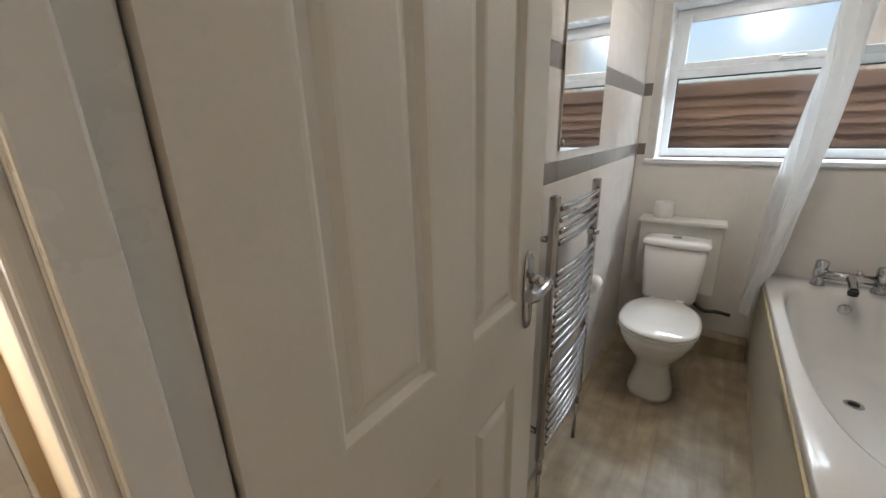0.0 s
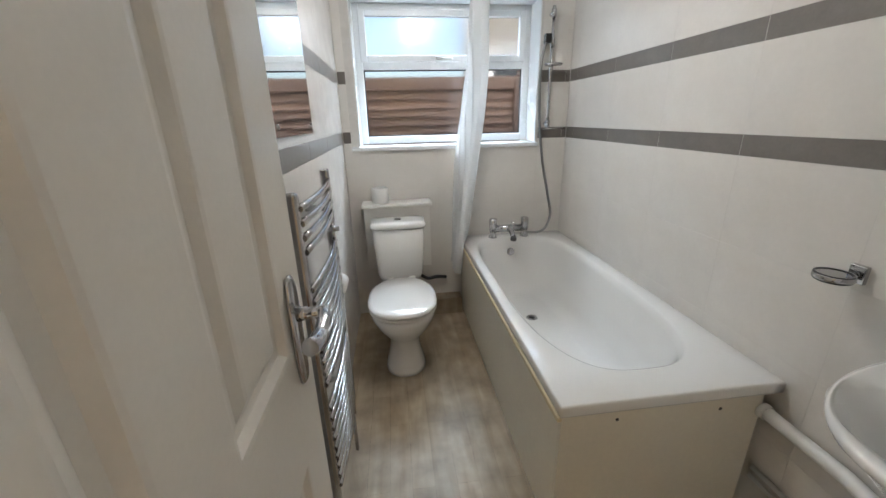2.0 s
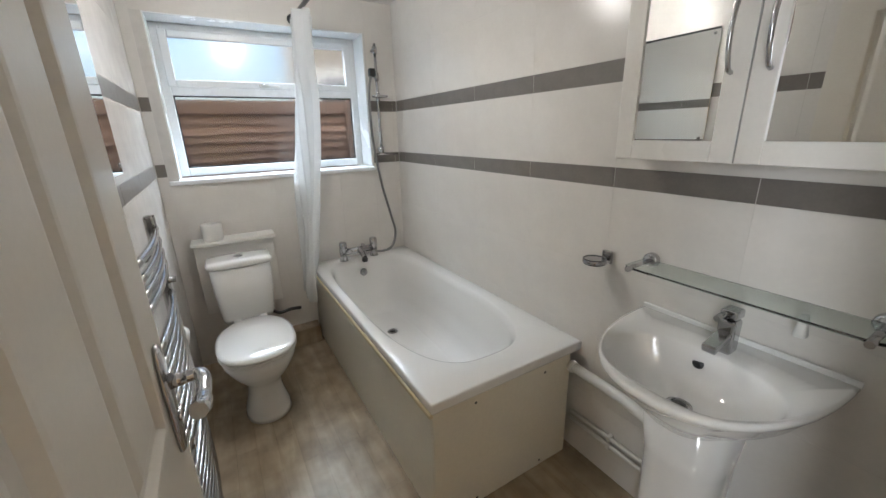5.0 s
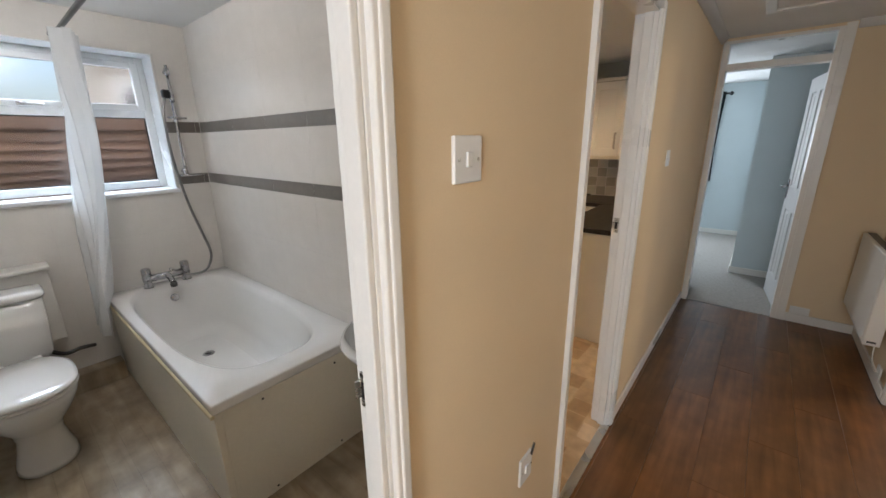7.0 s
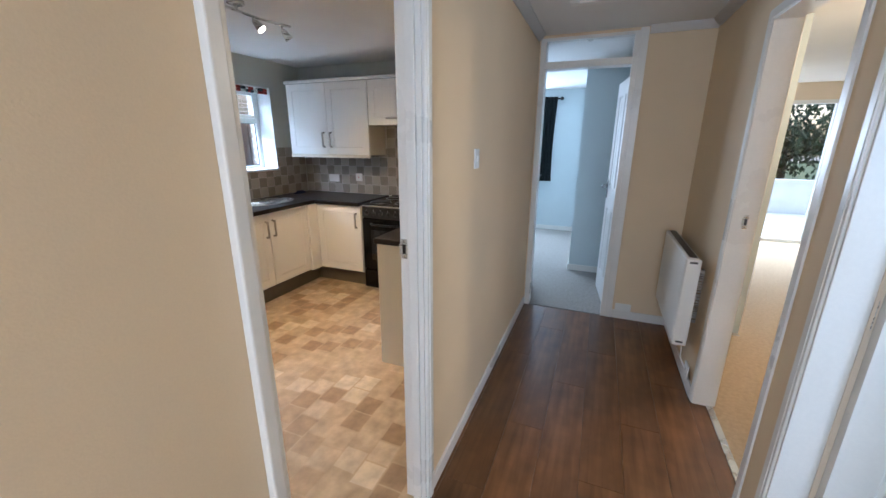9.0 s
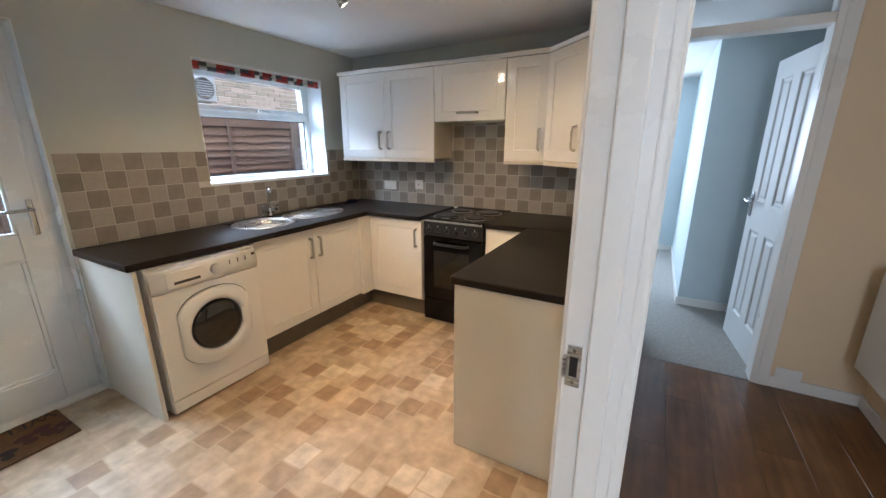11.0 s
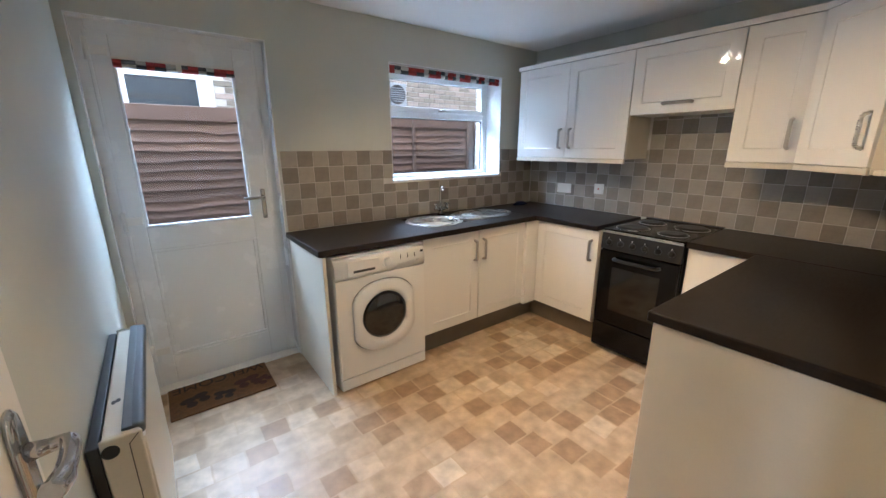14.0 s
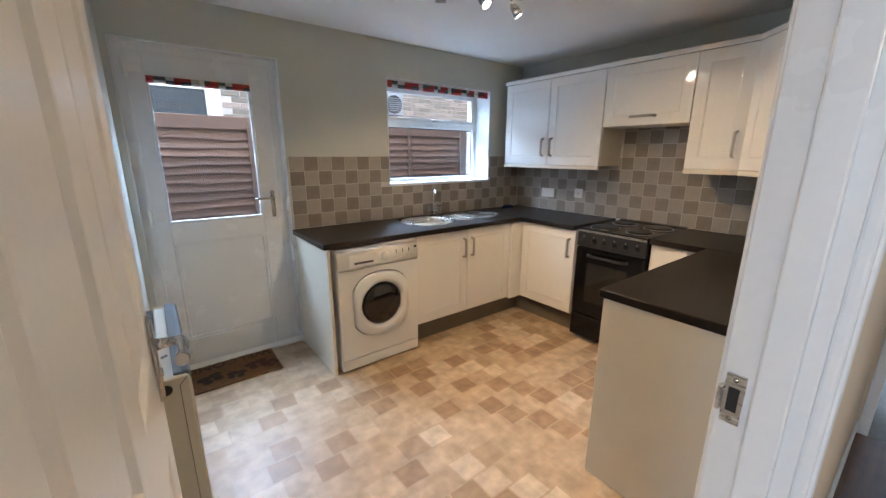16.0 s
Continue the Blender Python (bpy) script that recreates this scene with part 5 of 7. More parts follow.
def bar_handle(parent, x, y, z, axis, length=0.15):
    """A square bowed bar handle on a door facing -y (axis y) or -x (axis x), upright; axis h lies level along y."""
    bm = bmesh.new()
    w, out, L = 0.009, 0.032, length / 2
    if axis == "y":
        pts = [(x, y, z - L), (x, y - out, z - L + 0.012), (x, y - out, z + L - 0.012), (x, y, z + L)]
    elif axis == "x":
        pts = [(x, y, z - L), (x - out, y, z - L + 0.012), (x - out, y, z + L - 0.012), (x, y, z + L)]
    else:
        pts = [(x, y - L, z), (x - out, y - L + 0.012, z), (x - out, y + L - 0.012, z), (x, y + L, z)]
    p = [Vector(q) for q in pts]
    mid = [p[0], p[0].lerp(p[1], 0.6), p[1], p[1].lerp(p[2], 0.5), p[2], p[2].lerp(p[3], 0.4), p[3]]
    tube(bm, curve(mid, 5), 0.0095, 12)
    return part("handle", bm, HANDLE, parent, "brushed steel bow handle")


def shaker(name, parent, u0, u1, z0, z1, front, axis, m=None, panel=True):
    """A door with a shallow recessed field; axis y faces -y at y = front, axis x faces -x at x = front."""
    W, t = 0.072, 0.018
    prof = [(0.0, t), (0.0, 0.0015), (0.0015, 0.0)]
    if panel:
        prof += [(W, 0.0), (W + 0.003, 0.0045), (W + 0.008, 0.005)]
    rings = []
    for inset, d in prof:
        q = ((u0 + inset, z0 + inset), (u1 - inset, z0 + inset), (u1 - inset, z1 - inset), (u0 + inset, z1 - inset))
        rings.append([(u, front + d, z) if axis == "y" else (front + d, u, z) for u, z in q])
    bm = loft(bmesh.new(), rings)
    for f in bm.faces:
        f.smooth = False
    return part(name, bm, GLOSS_DOOR, parent, m=m)


G = "kitchen base units"
# end panel, washing machine bay, double sink unit, corner
solo("appliance_panel", B(2.585, 2.605, 2.185, YW - 0.009, 0.0005, WT - CT - 0.0005, 0.002), CREAM_UNIT, "white end panel beside the washing machine", "panel")
t = thing("sink_unit", (3.75, 2.5, 0), "white shaker double door sink base unit", "base unit", G)
part("carcase", B(3.262, 4.255, FY + 0.02, YW - 0.009, 0.15, WT - CT - 0.001), CREAM_UNIT, t)
for a, b, hx in ((3.266, 3.757, 3.757 - 0.04), (3.761, 4.252, 3.761 + 0.04)):
    d = shaker("door", t, a, b, 0.16, WT - CT - 0.006, FY, "y")
    bar_handle(d, hx, FY, WT - CT - 0.15, "y")
t = thing("corner_unit", (4.7, 2.45, 0), "white shaker corner base unit", "base unit", G)
part("carcase", B(FX + 0.02, KR - 0.009, 1.655, YW - 0.009, 0.15, WT - CT - 0.001), CREAM_UNIT, t)
d = shaker("door", t, 1.658, 2.195, 0.16, WT - CT - 0.006, FX, "x")
bar_handle(d, FX, 1.658 + 0.05, WT - CT - 0.15, "x")
part("corner_post", B(4.258, FX + 0.018, FY - 0.022, FY + 0.018, 0.15, WT - CT - 0.002, 0.002), GLOSS_DOOR, t)
t = thing("drawer_unit", (4.7, 0.9, 0), "white base unit beside the cooker", "base unit", G)
part("carcase", B(FX + 0.02, KR - 0.009, 0.103, 1.09, 0.15, WT - CT - 0.001), CREAM_UNIT, t)
shaker("door", t, 0.78, 1.085, 0.16, WT - CT - 0.006, FX, "x", panel=False)
t = thing("peninsula_unit", (3.75, 0.42, 0), "ivory peninsula base unit with a plain end panel", "base unit", G)
part("carcase", B(3.235, FX, 0.103, 0.70, 0.15, WT - CT - 0.001), CREAM_UNIT, t)
part("end_panel", B(3.212, 3.234, 0.088, 0.744, 0.0005, WT - CT - 0.001, 0.0025), CREAM_UNIT, t, "plain ivory end panel")
for a in (3.236, 3.62):
    bm = box(bmesh.new(), a, a + 0.38, 0.701, 0.719, 0.16, WT - CT - 0.006, 0.0022, 2)
    part("door", bm, GLOSS_DOOR, t)
t = thing("plinth", (3.8, 2.29, 0), "grey brown kick board under the base units", "plinth")
part("board", B(3.25, 4.455, FY + 0.055, FY + 0.07, 0.0005, 0.149, 0.002), PLINTH, t)
part("board", B(4.44, 4.455, 1.655, FY + 0.054, 0.0005, 0.149, 0.002), PLINTH, t)
part("board", B(4.44, 4.455, 0.70, 1.09, 0.0005, 0.149, 0.002), PLINTH, t)


def rim_slab(bm, x0, x1, y0, y1):
    box(bm, x0, x1, y0, y1, WT - CT, WT, 0.006, 3)


t = thing("worktop", (3.8, 2.5, WT), "dark walnut laminate worktop along two walls", "worktop")
SX, SY = 3.60, 2.545
bm = bmesh.new()
hole = (3.405, 3.755, SY - 0.185, SY + 0.185)
rim_slab(bm, 2.57, hole[0], 2.195, YW - 0.0095)
rim_slab(bm, hole[1], 4.36, 2.195, YW - 0.0095)
box(bm, hole[0], hole[1], 2.1955, hole[2], WT - CT, WT)
box(bm, hole[0], hole[1], hole[3], YW - 0.0095, WT - CT, WT)
part("slab", bm, WORKTOP, t)
part("slab", B(4.3605, KR - 0.0095, 1.662, YW - 0.0095, WT - CT, WT, 0.006, 3), WORKTOP, t)
part("joint_strip", B(4.359, 4.362, 2.196, YW - 0.01, WT - 0.004, WT + 0.0006), BLACK, t)
t = thing("peninsula_worktop", (3.8, 0.45, WT), "dark walnut laminate worktop on the peninsula", "worktop")
bm = bmesh.new()
rim_slab(bm, 3.205, 4.36, 0.0945, 0.764)
part("slab", bm, WORKTOP, t)
part("slab", B(4.3605, KR - 0.0095, 0.0945, 1.092, WT - CT, WT, 0.006, 3), WORKTOP, t)


def sink():
    t = thing("kitchen_sink", (3.75, 2.53, WT), "stainless steel inset sink with round bowl and drainer", "sink")
    n = 48
    cx, cy = 3.575, 2.525
    z = WT
    rings = [sup(cx, cy, 0.225, 0.205, z + 0.0005, 2, n), sup(cx, cy, 0.224, 0.204, z + 0.006, 2, n), sup(cx, cy, 0.200, 0.18, z + 0.007, 2, n), sup(cx, cy, 0.178, 0.165, z - 0.004, 2, n), sup(cx, cy, 0.17, 0.158, z - 0.05, 2, n), sup(cx, cy, 0.162, 0.15, z - 0.13, 2, n), sup(cx, cy, 0.13, 0.12, z - 0.15, 2, n), sup(cx, cy, 0.03, 0.03, z - 0.153, 2, n)]
    part("bowl", loft(bmesh.new(), rings, False, True), STEEL, t)
    dx, dy = 4.06, 2.53
    rings = [sup(dx, dy, 0.295, 0.195, z + 0.0005, 2, n), sup(dx, dy, 0.294, 0.194, z + 0.006, 2, n), sup(dx, dy, 0.275, 0.175, z + 0.007, 2, n), sup(dx, dy, 0.255, 0.158, z + 0.002, 2, n), sup(dx, dy, 0.10, 0.06, z + 0.002, 2, n)]
    d = part("drainer", loft(bmesh.new(), rings, False, True), STEEL, t)
    for k in range(7):
        y = dy - 0.09 + 0.03 * k
        h = 0.17 * math.sqrt(max(0.1, 1 - ((y - dy) / 0.15) ** 2))
        part("drain_rib", tube(bmesh.new(), [(dx - h, y, z + 0.002), (dx + h, y, z + 0.002)], 0.0035, 8), STEEL, d)
    part("waste", lathe(bmesh.new(), [(0.04, 0), (0.035, 0.003), (0.0, 0.001)], (cx, cy, z - 0.152), 24), CHROME, t)


sink()


def sink_tap():
    t = thing("kitchen_tap", (3.80, 2.74, WT), "chrome bridge sink mixer with crosshead taps", "tap")
    x, y, z = 3.79, 2.735, WT
    bm = lathe(bmesh.new(), [(0.026, 0), (0.024, 0.012), (0.014, 0.02), (0.013, 0.07)], (x, y, z), 20)
    for s in (-0.055, 0.055):
        tube(bm, [(x, y, z + 0.035), (x + s, y - 0.01, z + 0.055)], 0.011, 12)
    part("body", bm, CHROME, t)
    for s in (-0.055, 0.055):
        q = tube(bmesh.new(), [(x + s, y - 0.01, z + 0.045), (x + s, y - 0.01, z + 0.085)], [0.014, 0.01], 12)
        for a in (0, 90):
            c, d = math.cos(radians(a)), math.sin(radians(a))
            tube(q, [(x + s - 0.022 * c, y - 0.01 - 0.022 * d, z + 0.09), (x + s + 0.022 * c, y - 0.01 + 0.022 * d, z + 0.09)], 0.0055, 8)
        part("tap_head", q, CHROME, t)
    pts = curve([(x, y, z + 0.06), (x, y, z + 0.20), (x - 0.005, y - 0.015, z + 0.232), (x - 0.05, y - 0.09, z + 0.235), (x - 0.075, y - 0.13, z + 0.215)], 8)
    part("spout", tube(bmesh.new(), pts, 0.0095, 12), CHROME, t)


sink_tap()
bm = loft(bmesh.new(), [sup(4.72, 2.70, 0.10 - 0.02 * k, 0.035 + 0.006 * math.sin(2 * k), WT + 0.001 + 0.009 * k, 2.2, 20) for k in range(4)])
solo("blue_cloth", bm, mat("blue cloth", (0.01, 0.03, 0.12), 0.9, var=0.15, scale=40, bump=0.5), "folded dark blue cloth on the worktop corner", "cloth")


def washing_machine():
    x0, x1, y0, y1, z1 = 2.635, 3.235, 2.165, 2.70, 0.85
    t = thing("washing_machine", ((x0 + x1) / 2, y0 + 0.25, 0), "white front loading washing machine under the worktop", "washing machine")
    part("body", B(x0, x1, y0 + 0.02, y1, 0.012, z1 - 0.006, 0.006, 3), PLASTIC, t)
    part("front", B(x0 + 0.002, x1 - 0.002, y0 + 0.002, y0 + 0.0195, 0.09, 0.711, 0.006, 3), PLASTIC, t)
    part("kick_plate", B(x0 + 0.002, x1 - 0.002, y0 + 0.004, y0 + 0.0195, 0.014, 0.086, 0.004, 2), PLASTIC, t)
    part("lid", B(x0 - 0.001, x1 + 0.001, y0 + 0.006, y1, z1 - 0.0055, z1, 0.003, 2), PLASTIC, t)
    bm = bmesh.new()
    prof = [(y0 + 0.0, 0.715), (y0 - 0.006, 0.741), (y0 - 0.004, 0.781), (y0 + 0.006, 0.821), (y0 + 0.0195, 0.841)]
    loft(bm, [[(x, y, z) for y, z in prof] + [(x, y0 + 0.0195, 0.715)] for x in (x0 + 0.002, x1 - 0.002)])
    cp = part("control_panel", bm, PLASTIC, t)
    part("drawer", B(x0 + 0.075, x0 + 0.275, y0 - 0.013, y0 - 0.004, 0.729, 0.816, 0.004, 2), PLASTIC, cp, "detergent drawer")
    part("drawer_grip", B(x0 + 0.11, x0 + 0.245, y0 - 0.0145, y0 - 0.012, 0.746, 0.761, 0.001), DARK_METAL, cp)
    part("dial", lathe(bmesh.new(), [(0.03, 0), (0.029, 0.012), (0.024, 0.02), (0, 0.021)], (x0 + 0.335, y0 - 0.005, 0.773), 26, Matrix.Rotation(radians(90), 4, "X")), PLASTIC, cp)
    for k in range(5):
        part("button", B(x0 + 0.40 + 0.034 * k, x0 + 0.418 + 0.034 * k, y0 - 0.011, y0 - 0.004, 0.749, 0.757, 0.002), PLASTIC, cp)
    for k in range(3):
        part("marking", B(x0 + 0.42 + 0.05 * k, x0 + 0.424 + 0.05 * k, y0 - 0.0068, y0 - 0.004, 0.776, 0.803), DARK_METAL, cp)
    part("marking", B(x1 - 0.035, x1 - 0.015, y0 - 0.0065, y0 - 0.004, 0.797, 0.811), BLACK, cp)
    cx, cz = (x0 + x1) / 2 + 0.0, 0.446

    def plate(a, b, y, k, n=56):
        out = []
        for i in range(n):
            c, s = math.cos(2 * math.pi * i / n), math.sin(2 * math.pi * i / n)
            px, pz = a * math.copysign(abs(c) ** (2 / k), c), b * math.copysign(abs(s) ** (2 / k), s)
            out.append((cx + max(-0.205, min(0.205, px)), y, cz + pz))
        return out

    def ring(r, y, n=56):
        return [(cx + r * math.cos(2 * math.pi * i / n), y, cz + r * math.sin(2 * math.pi * i / n)) for i in range(n)]
    door = part("door", loft(bmesh.new(), [plate(0.225, 0.225, y0 + 0.001, 2.4), plate(0.225, 0.225, y0 - 0.008, 2.4), plate(0.215, 0.217, y0 - 0.018, 2.4), ring(0.178, y0 - 0.026), ring(0.158, y0 - 0.024), ring(0.15, y0 - 0.006), ring(0.148, y0 + 0.0005)], True, False), PLASTIC, t)
    part("door_glass", loft(bmesh.new(), [ring(0.149, y0 - 0.008), ring(0.13, y0 - 0.016), ring(0.08, y0 - 0.024), ring(0.01, y0 - 0.027)], True, True), OVEN_GLASS, door, "dark bowl glass")
    part("door_grip", box(bmesh.new(), cx + 0.138, cx + 0.168, y0 - 0.03, y0 - 0.018, cz - 0.055, cz + 0.055, 0.006, 3), PLASTIC, door)
    part("door_seam", loft(bmesh.new(), [plate(0.229, 0.229, y0 + 0.0008, 2.4), plate(0.229, 0.229, y0 + 0.0018, 2.4)]), DARK_METAL, t)
    for fx in (x0 + 0.05, x1 - 0.05):
        part("foot", tube(bmesh.new(), [(fx, y0 + 0.06, 0.0003), (fx, y0 + 0.06, 0.012)], 0.02, 14), BLACK, t)


washing_machine()


def cooker():
    x0, x1, y0, y1 = FX - 0.05, 4.95, 1.098, 1.610
    t = thing("cooker", (4.65, 1.4, 0), "black freestanding electric cooker with four hotplates", "cooker")
    part("body", B(x0 + 0.03, x1, y0, y1, 0.02, 0.872, 0.004, 2), BLACK_GLOSS, t)
    part("hob", B(x0 + 0.012, x1, y0 - 0.001, y1 + 0.001, 0.873, 0.892, 0.006, 3), BLACK_GLOSS, t)
    part("hob_trim", B(x0 + 0.006, x0 + 0.0115, y0, y1, 0.868, 0.884, 0.002), STEEL, t, "bright front trim")
    for i, (hx, hy, r) in enumerate(((4.50, 1.225, 0.072), (4.50, 1.482, 0.09), (4.78, 1.225, 0.09), (4.78, 1.482, 0.072))):
        q = part("hotplate", lathe(bmesh.new(), [(r + 0.012, 0), (r + 0.010, 0.004), (r + 0.003, 0.005), (r, 0.011), (r - 0.02, 0.012), (0.02, 0.011), (0, 0.010)], (hx, hy, 0.892), 34), BLACK, t, "black solid hotplate")
        part("trim_ring", lathe(bmesh.new(), [(r + 0.017, 0.0), (r + 0.016, 0.003), (r + 0.0125, 0.003), (r + 0.0125, 0.0)], (hx, hy, 0.892), 34), STEEL, q)
    bm = bmesh.new()
    loft(bm, [[(x0 + 0.005, y, 0.755), (x0 + 0.012, y, 0.866), (x0 + 0.0295, y, 0.866), (x0 + 0.0295, y, 0.755)] for y in (y0 + 0.001, y1 - 0.001)])
    for f in bm.faces:
        f.smooth = False
    cp = part("control_panel", bm, BLACK, t)
    for k in range(6):
        hy = y0 + 0.056 + 0.080 * k
        q = lathe(bmesh.new(), [(0.021, 0), (0.019, 0.012), (0.013, 0.015), (0.012, 0.026), (0, 0.027)], (x0 + 0.008, hy, 0.805), 20, Matrix.Rotation(radians(-86), 4, "Y"))
        part("knob", q, BLACK, cp)
        part("knob_mark", B(x0 - 0.0025, x0 + 0.0, hy - 0.0015, hy + 0.0015, 0.832, 0.842), PLASTIC, cp)
    d = part("oven_door", B(x0 + 0.002, x0 + 0.0295, y0 + 0.002, y1 - 0.002, 0.225, 0.748, 0.005, 2), BLACK_GLOSS, t)
    part("oven_window", B(x0 - 0.0005, x0 + 0.0025, y0 + 0.10, y1 - 0.10, 0.33, 0.64, 0.001), OVEN_GLASS, d, "dark oven window")
    part("oven_handle", tube(bmesh.new(), curve([(x0 + 0.004, y0 + 0.11, 0.70), (x0 - 0.03, y0 + 0.13, 0.70), (x0 - 0.034, (y0 + y1) / 2, 0.70), (x0 - 0.03, y1 - 0.13, 0.70), (x0 + 0.004, y1 - 0.11, 0.70)], 6), 0.010, 12), BLACK, d)
    part("drawer", B(x0 + 0.002, x0 + 0.0295, y0 + 0.002, y1 - 0.002, 0.03, 0.219, 0.005, 2), BLACK_GLOSS, t)
    part("back_panel", B(x1, x1 + 0.03, y0, y1, 0.02, 0.90), BLACK, t)


cooker()

# wall units
UX, UB, UT = 4.655, 1.345, 2.065
G = "kitchen wall units"
t = thing("wall_unit", (4.82, 2.2, UB), "white gloss double door wall unit", "wall unit", G)
part("carcase", B(UX + 0.02, KR - 0.0095, 1.688, 2.708, UB - 0.004, UT, 0.001), CREAM_UNIT, t)
for a, b, hy in ((2.200, 2.706, 2.245), (1.690, 2.197, 2.152)):
    d = shaker("door", t, a, b, UB, UT - 0.003, UX, "x")
    bar_handle(d, UX, hy, UB + 0.15, "x")
t = thing("extractor_unit", (4.82, 1.37, 1.64), "white gloss lift up wall unit over the cooker", "wall unit", G)
part("carcase", B(UX + 0.02, KR - 0.0095, 1.070, 1.686, 1.64, UT, 0.001), CREAM_UNIT, t)
d = shaker("door", t, 1.073, 1.684, 1.64, UT - 0.003, UX, "x")
bar_handle(d, UX, 1.38, 1.70, "h", 0.17)
t = thing("narrow_wall_unit", (4.82, 0.91, UB), "white gloss single door wall unit", "wall unit", G)
part("carcase", B(UX + 0.02, KR - 0.0095, 0.748, 1.068, UB - 0.004, UT, 0.001), CREAM_UNIT, t)
d = shaker("door", t, 0.750, 1.066, UB, UT - 0.003, UX, "x")
bar_handle(d, UX, 0.800, UB + 0.15, "x")
# corner unit with its door across the corner
t = thing("corner_wall_unit", (4.7, 0.4, UB), "white gloss diagonal corner wall unit", "wall unit", G)
ex, ey = UX - 0.305, 0.445
bm = bmesh.new()
loft(bm, [[(KR - 0.0095, 0.0945, z), (KR - 0.0095, 0.746, z), (UX + 0.02, 0.746, z), (ex + 0.005, ey - 0.012, z), (ex + 0.005, 0.0945, z)] for z in (UB - 0.004, UT)])
for f in bm.faces:
    f.smooth = False
part("carcase", bm, CREAM_UNIT, t)
L = math.hypot(UX - ex, 0.746 - ey)
M2 = Matrix.Translation((ex, ey, 0)) @ Matrix.Rotation(math.atan2(0.746 - ey, UX - ex), 4, "Z")
rings = []
for inset, dd in ((0.0, 0.0), (0.0, 0.0165), (0.0015, 0.018), (0.072, 0.018), (0.075, 0.0135), (0.08, 0.013)):
    rings.append([(0.004 + inset, dd, UB + inset), (L - 0.004 - inset, dd, UB + inset), (L - 0.004 - inset, dd, UT - 0.003 - inset), (0.004 + inset, dd, UT - 0.003 - inset)])
bm = loft(bmesh.new(), rings)
for f in bm.faces:
    f.smooth = False
d = part("door", bm, GLOSS_DOOR, t, m=M2)
q = tube(bmesh.new(), curve([(0.05, 0.018, UB + 0.075), (0.05, 0.048, UB + 0.09), (0.05, 0.05, UB + 0.15), (0.05, 0.048, UB + 0.21), (0.05, 0.018, UB + 0.225)], 5), 0.0085, 8)
part("handle", q, STEEL, d, "brushed steel bow handle", m=M2)
# open end shelves
t = thing("end_shelf_unit", (4.22, 0.27, UB), "ivory open end shelf unit on the wall", "shelf unit")
part("side_panel", B(ex - 0.016, ex + 0.004, 0.0945, ey + 0.002, UB - 0.03, UT - 0.002, 0.002), CREAM_UNIT, t)
part("back_panel", B(4.06, ex - 0.0165, 0.0875, 0.1025, UB - 0.03, UT - 0.002, 0.002), CREAM_UNIT, t)
for z in (UB - 0.03, 1.765):
    bm = bmesh.new()
    out = [(ex - 0.017, 0.103), (4.065, 0.103), (4.065, 0.125), (4.085, 0.16)] + [(ex - 0.075, 0.41), (ex - 0.045, 0.432), (ex - 0.017, 0.436)]
    loft(bm, [[(px, py, zz) for px, py in out] for zz in (z, z + 0.02)])
    for f in bm.faces:
        f.smooth = False
    part("shelf", bm, CREAM_UNIT, t)
bm = bmesh.new()
box(bm, 0, 0.20, 0, 0.14, 0, 0.006, 0.001, 1, pose(4.15, 0.15, 1.7865, 0, 0, 12))
box(bm, 0, 0.20, 0, 0.14, 0, 0.004, 0.001, 1, pose(4.15, 0.15, 1.794, 0, -10, 14))
solo("leaflet", bm, mat("maroon printed leaflet", (0.22, 0.07, 0.08), 0.5, var=0.2, scale=18), "maroon printed leaflet lying on the shelf", "leaflet")
# cornice and light rail
bm = bmesh.new()
box(bm, UX - 0.012, UX + 0.02, 0.756, 2.72, UT, UT + 0.032, 0.004, 2)
box(bm, UX + 0.02, KR - 0.0095, 2.70, 2.72, UT, UT + 0.032, 0.004, 2)
box(bm, 0.0, L + 0.008, -0.012, 0.02, UT, UT + 0.032, 0.004, 2, M2)
solo("cornice", bm, GLOSS_DOOR, "white cornice along the top of the wall units", "cornice")
for a, b in ((1.69, 2.712), (0.76, 1.068)):
    solo("light_rail", B(UX - 0.002, UX + 0.018, a, b, UB - 0.034, UB - 0.0045, 0.003, 2), CREAM_UNIT, "ivory pelmet under the wall units", "pelmet", "wall unit pelmets")
solo("light_rail", box(bmesh.new(), 0.0, L, -0.002, 0.018, UB - 0.034, UB - 0.0045, 0.003, 2, M2), CREAM_UNIT, "ivory pelmet under the angled wall unit", "pelmet", "wall unit pelmets")


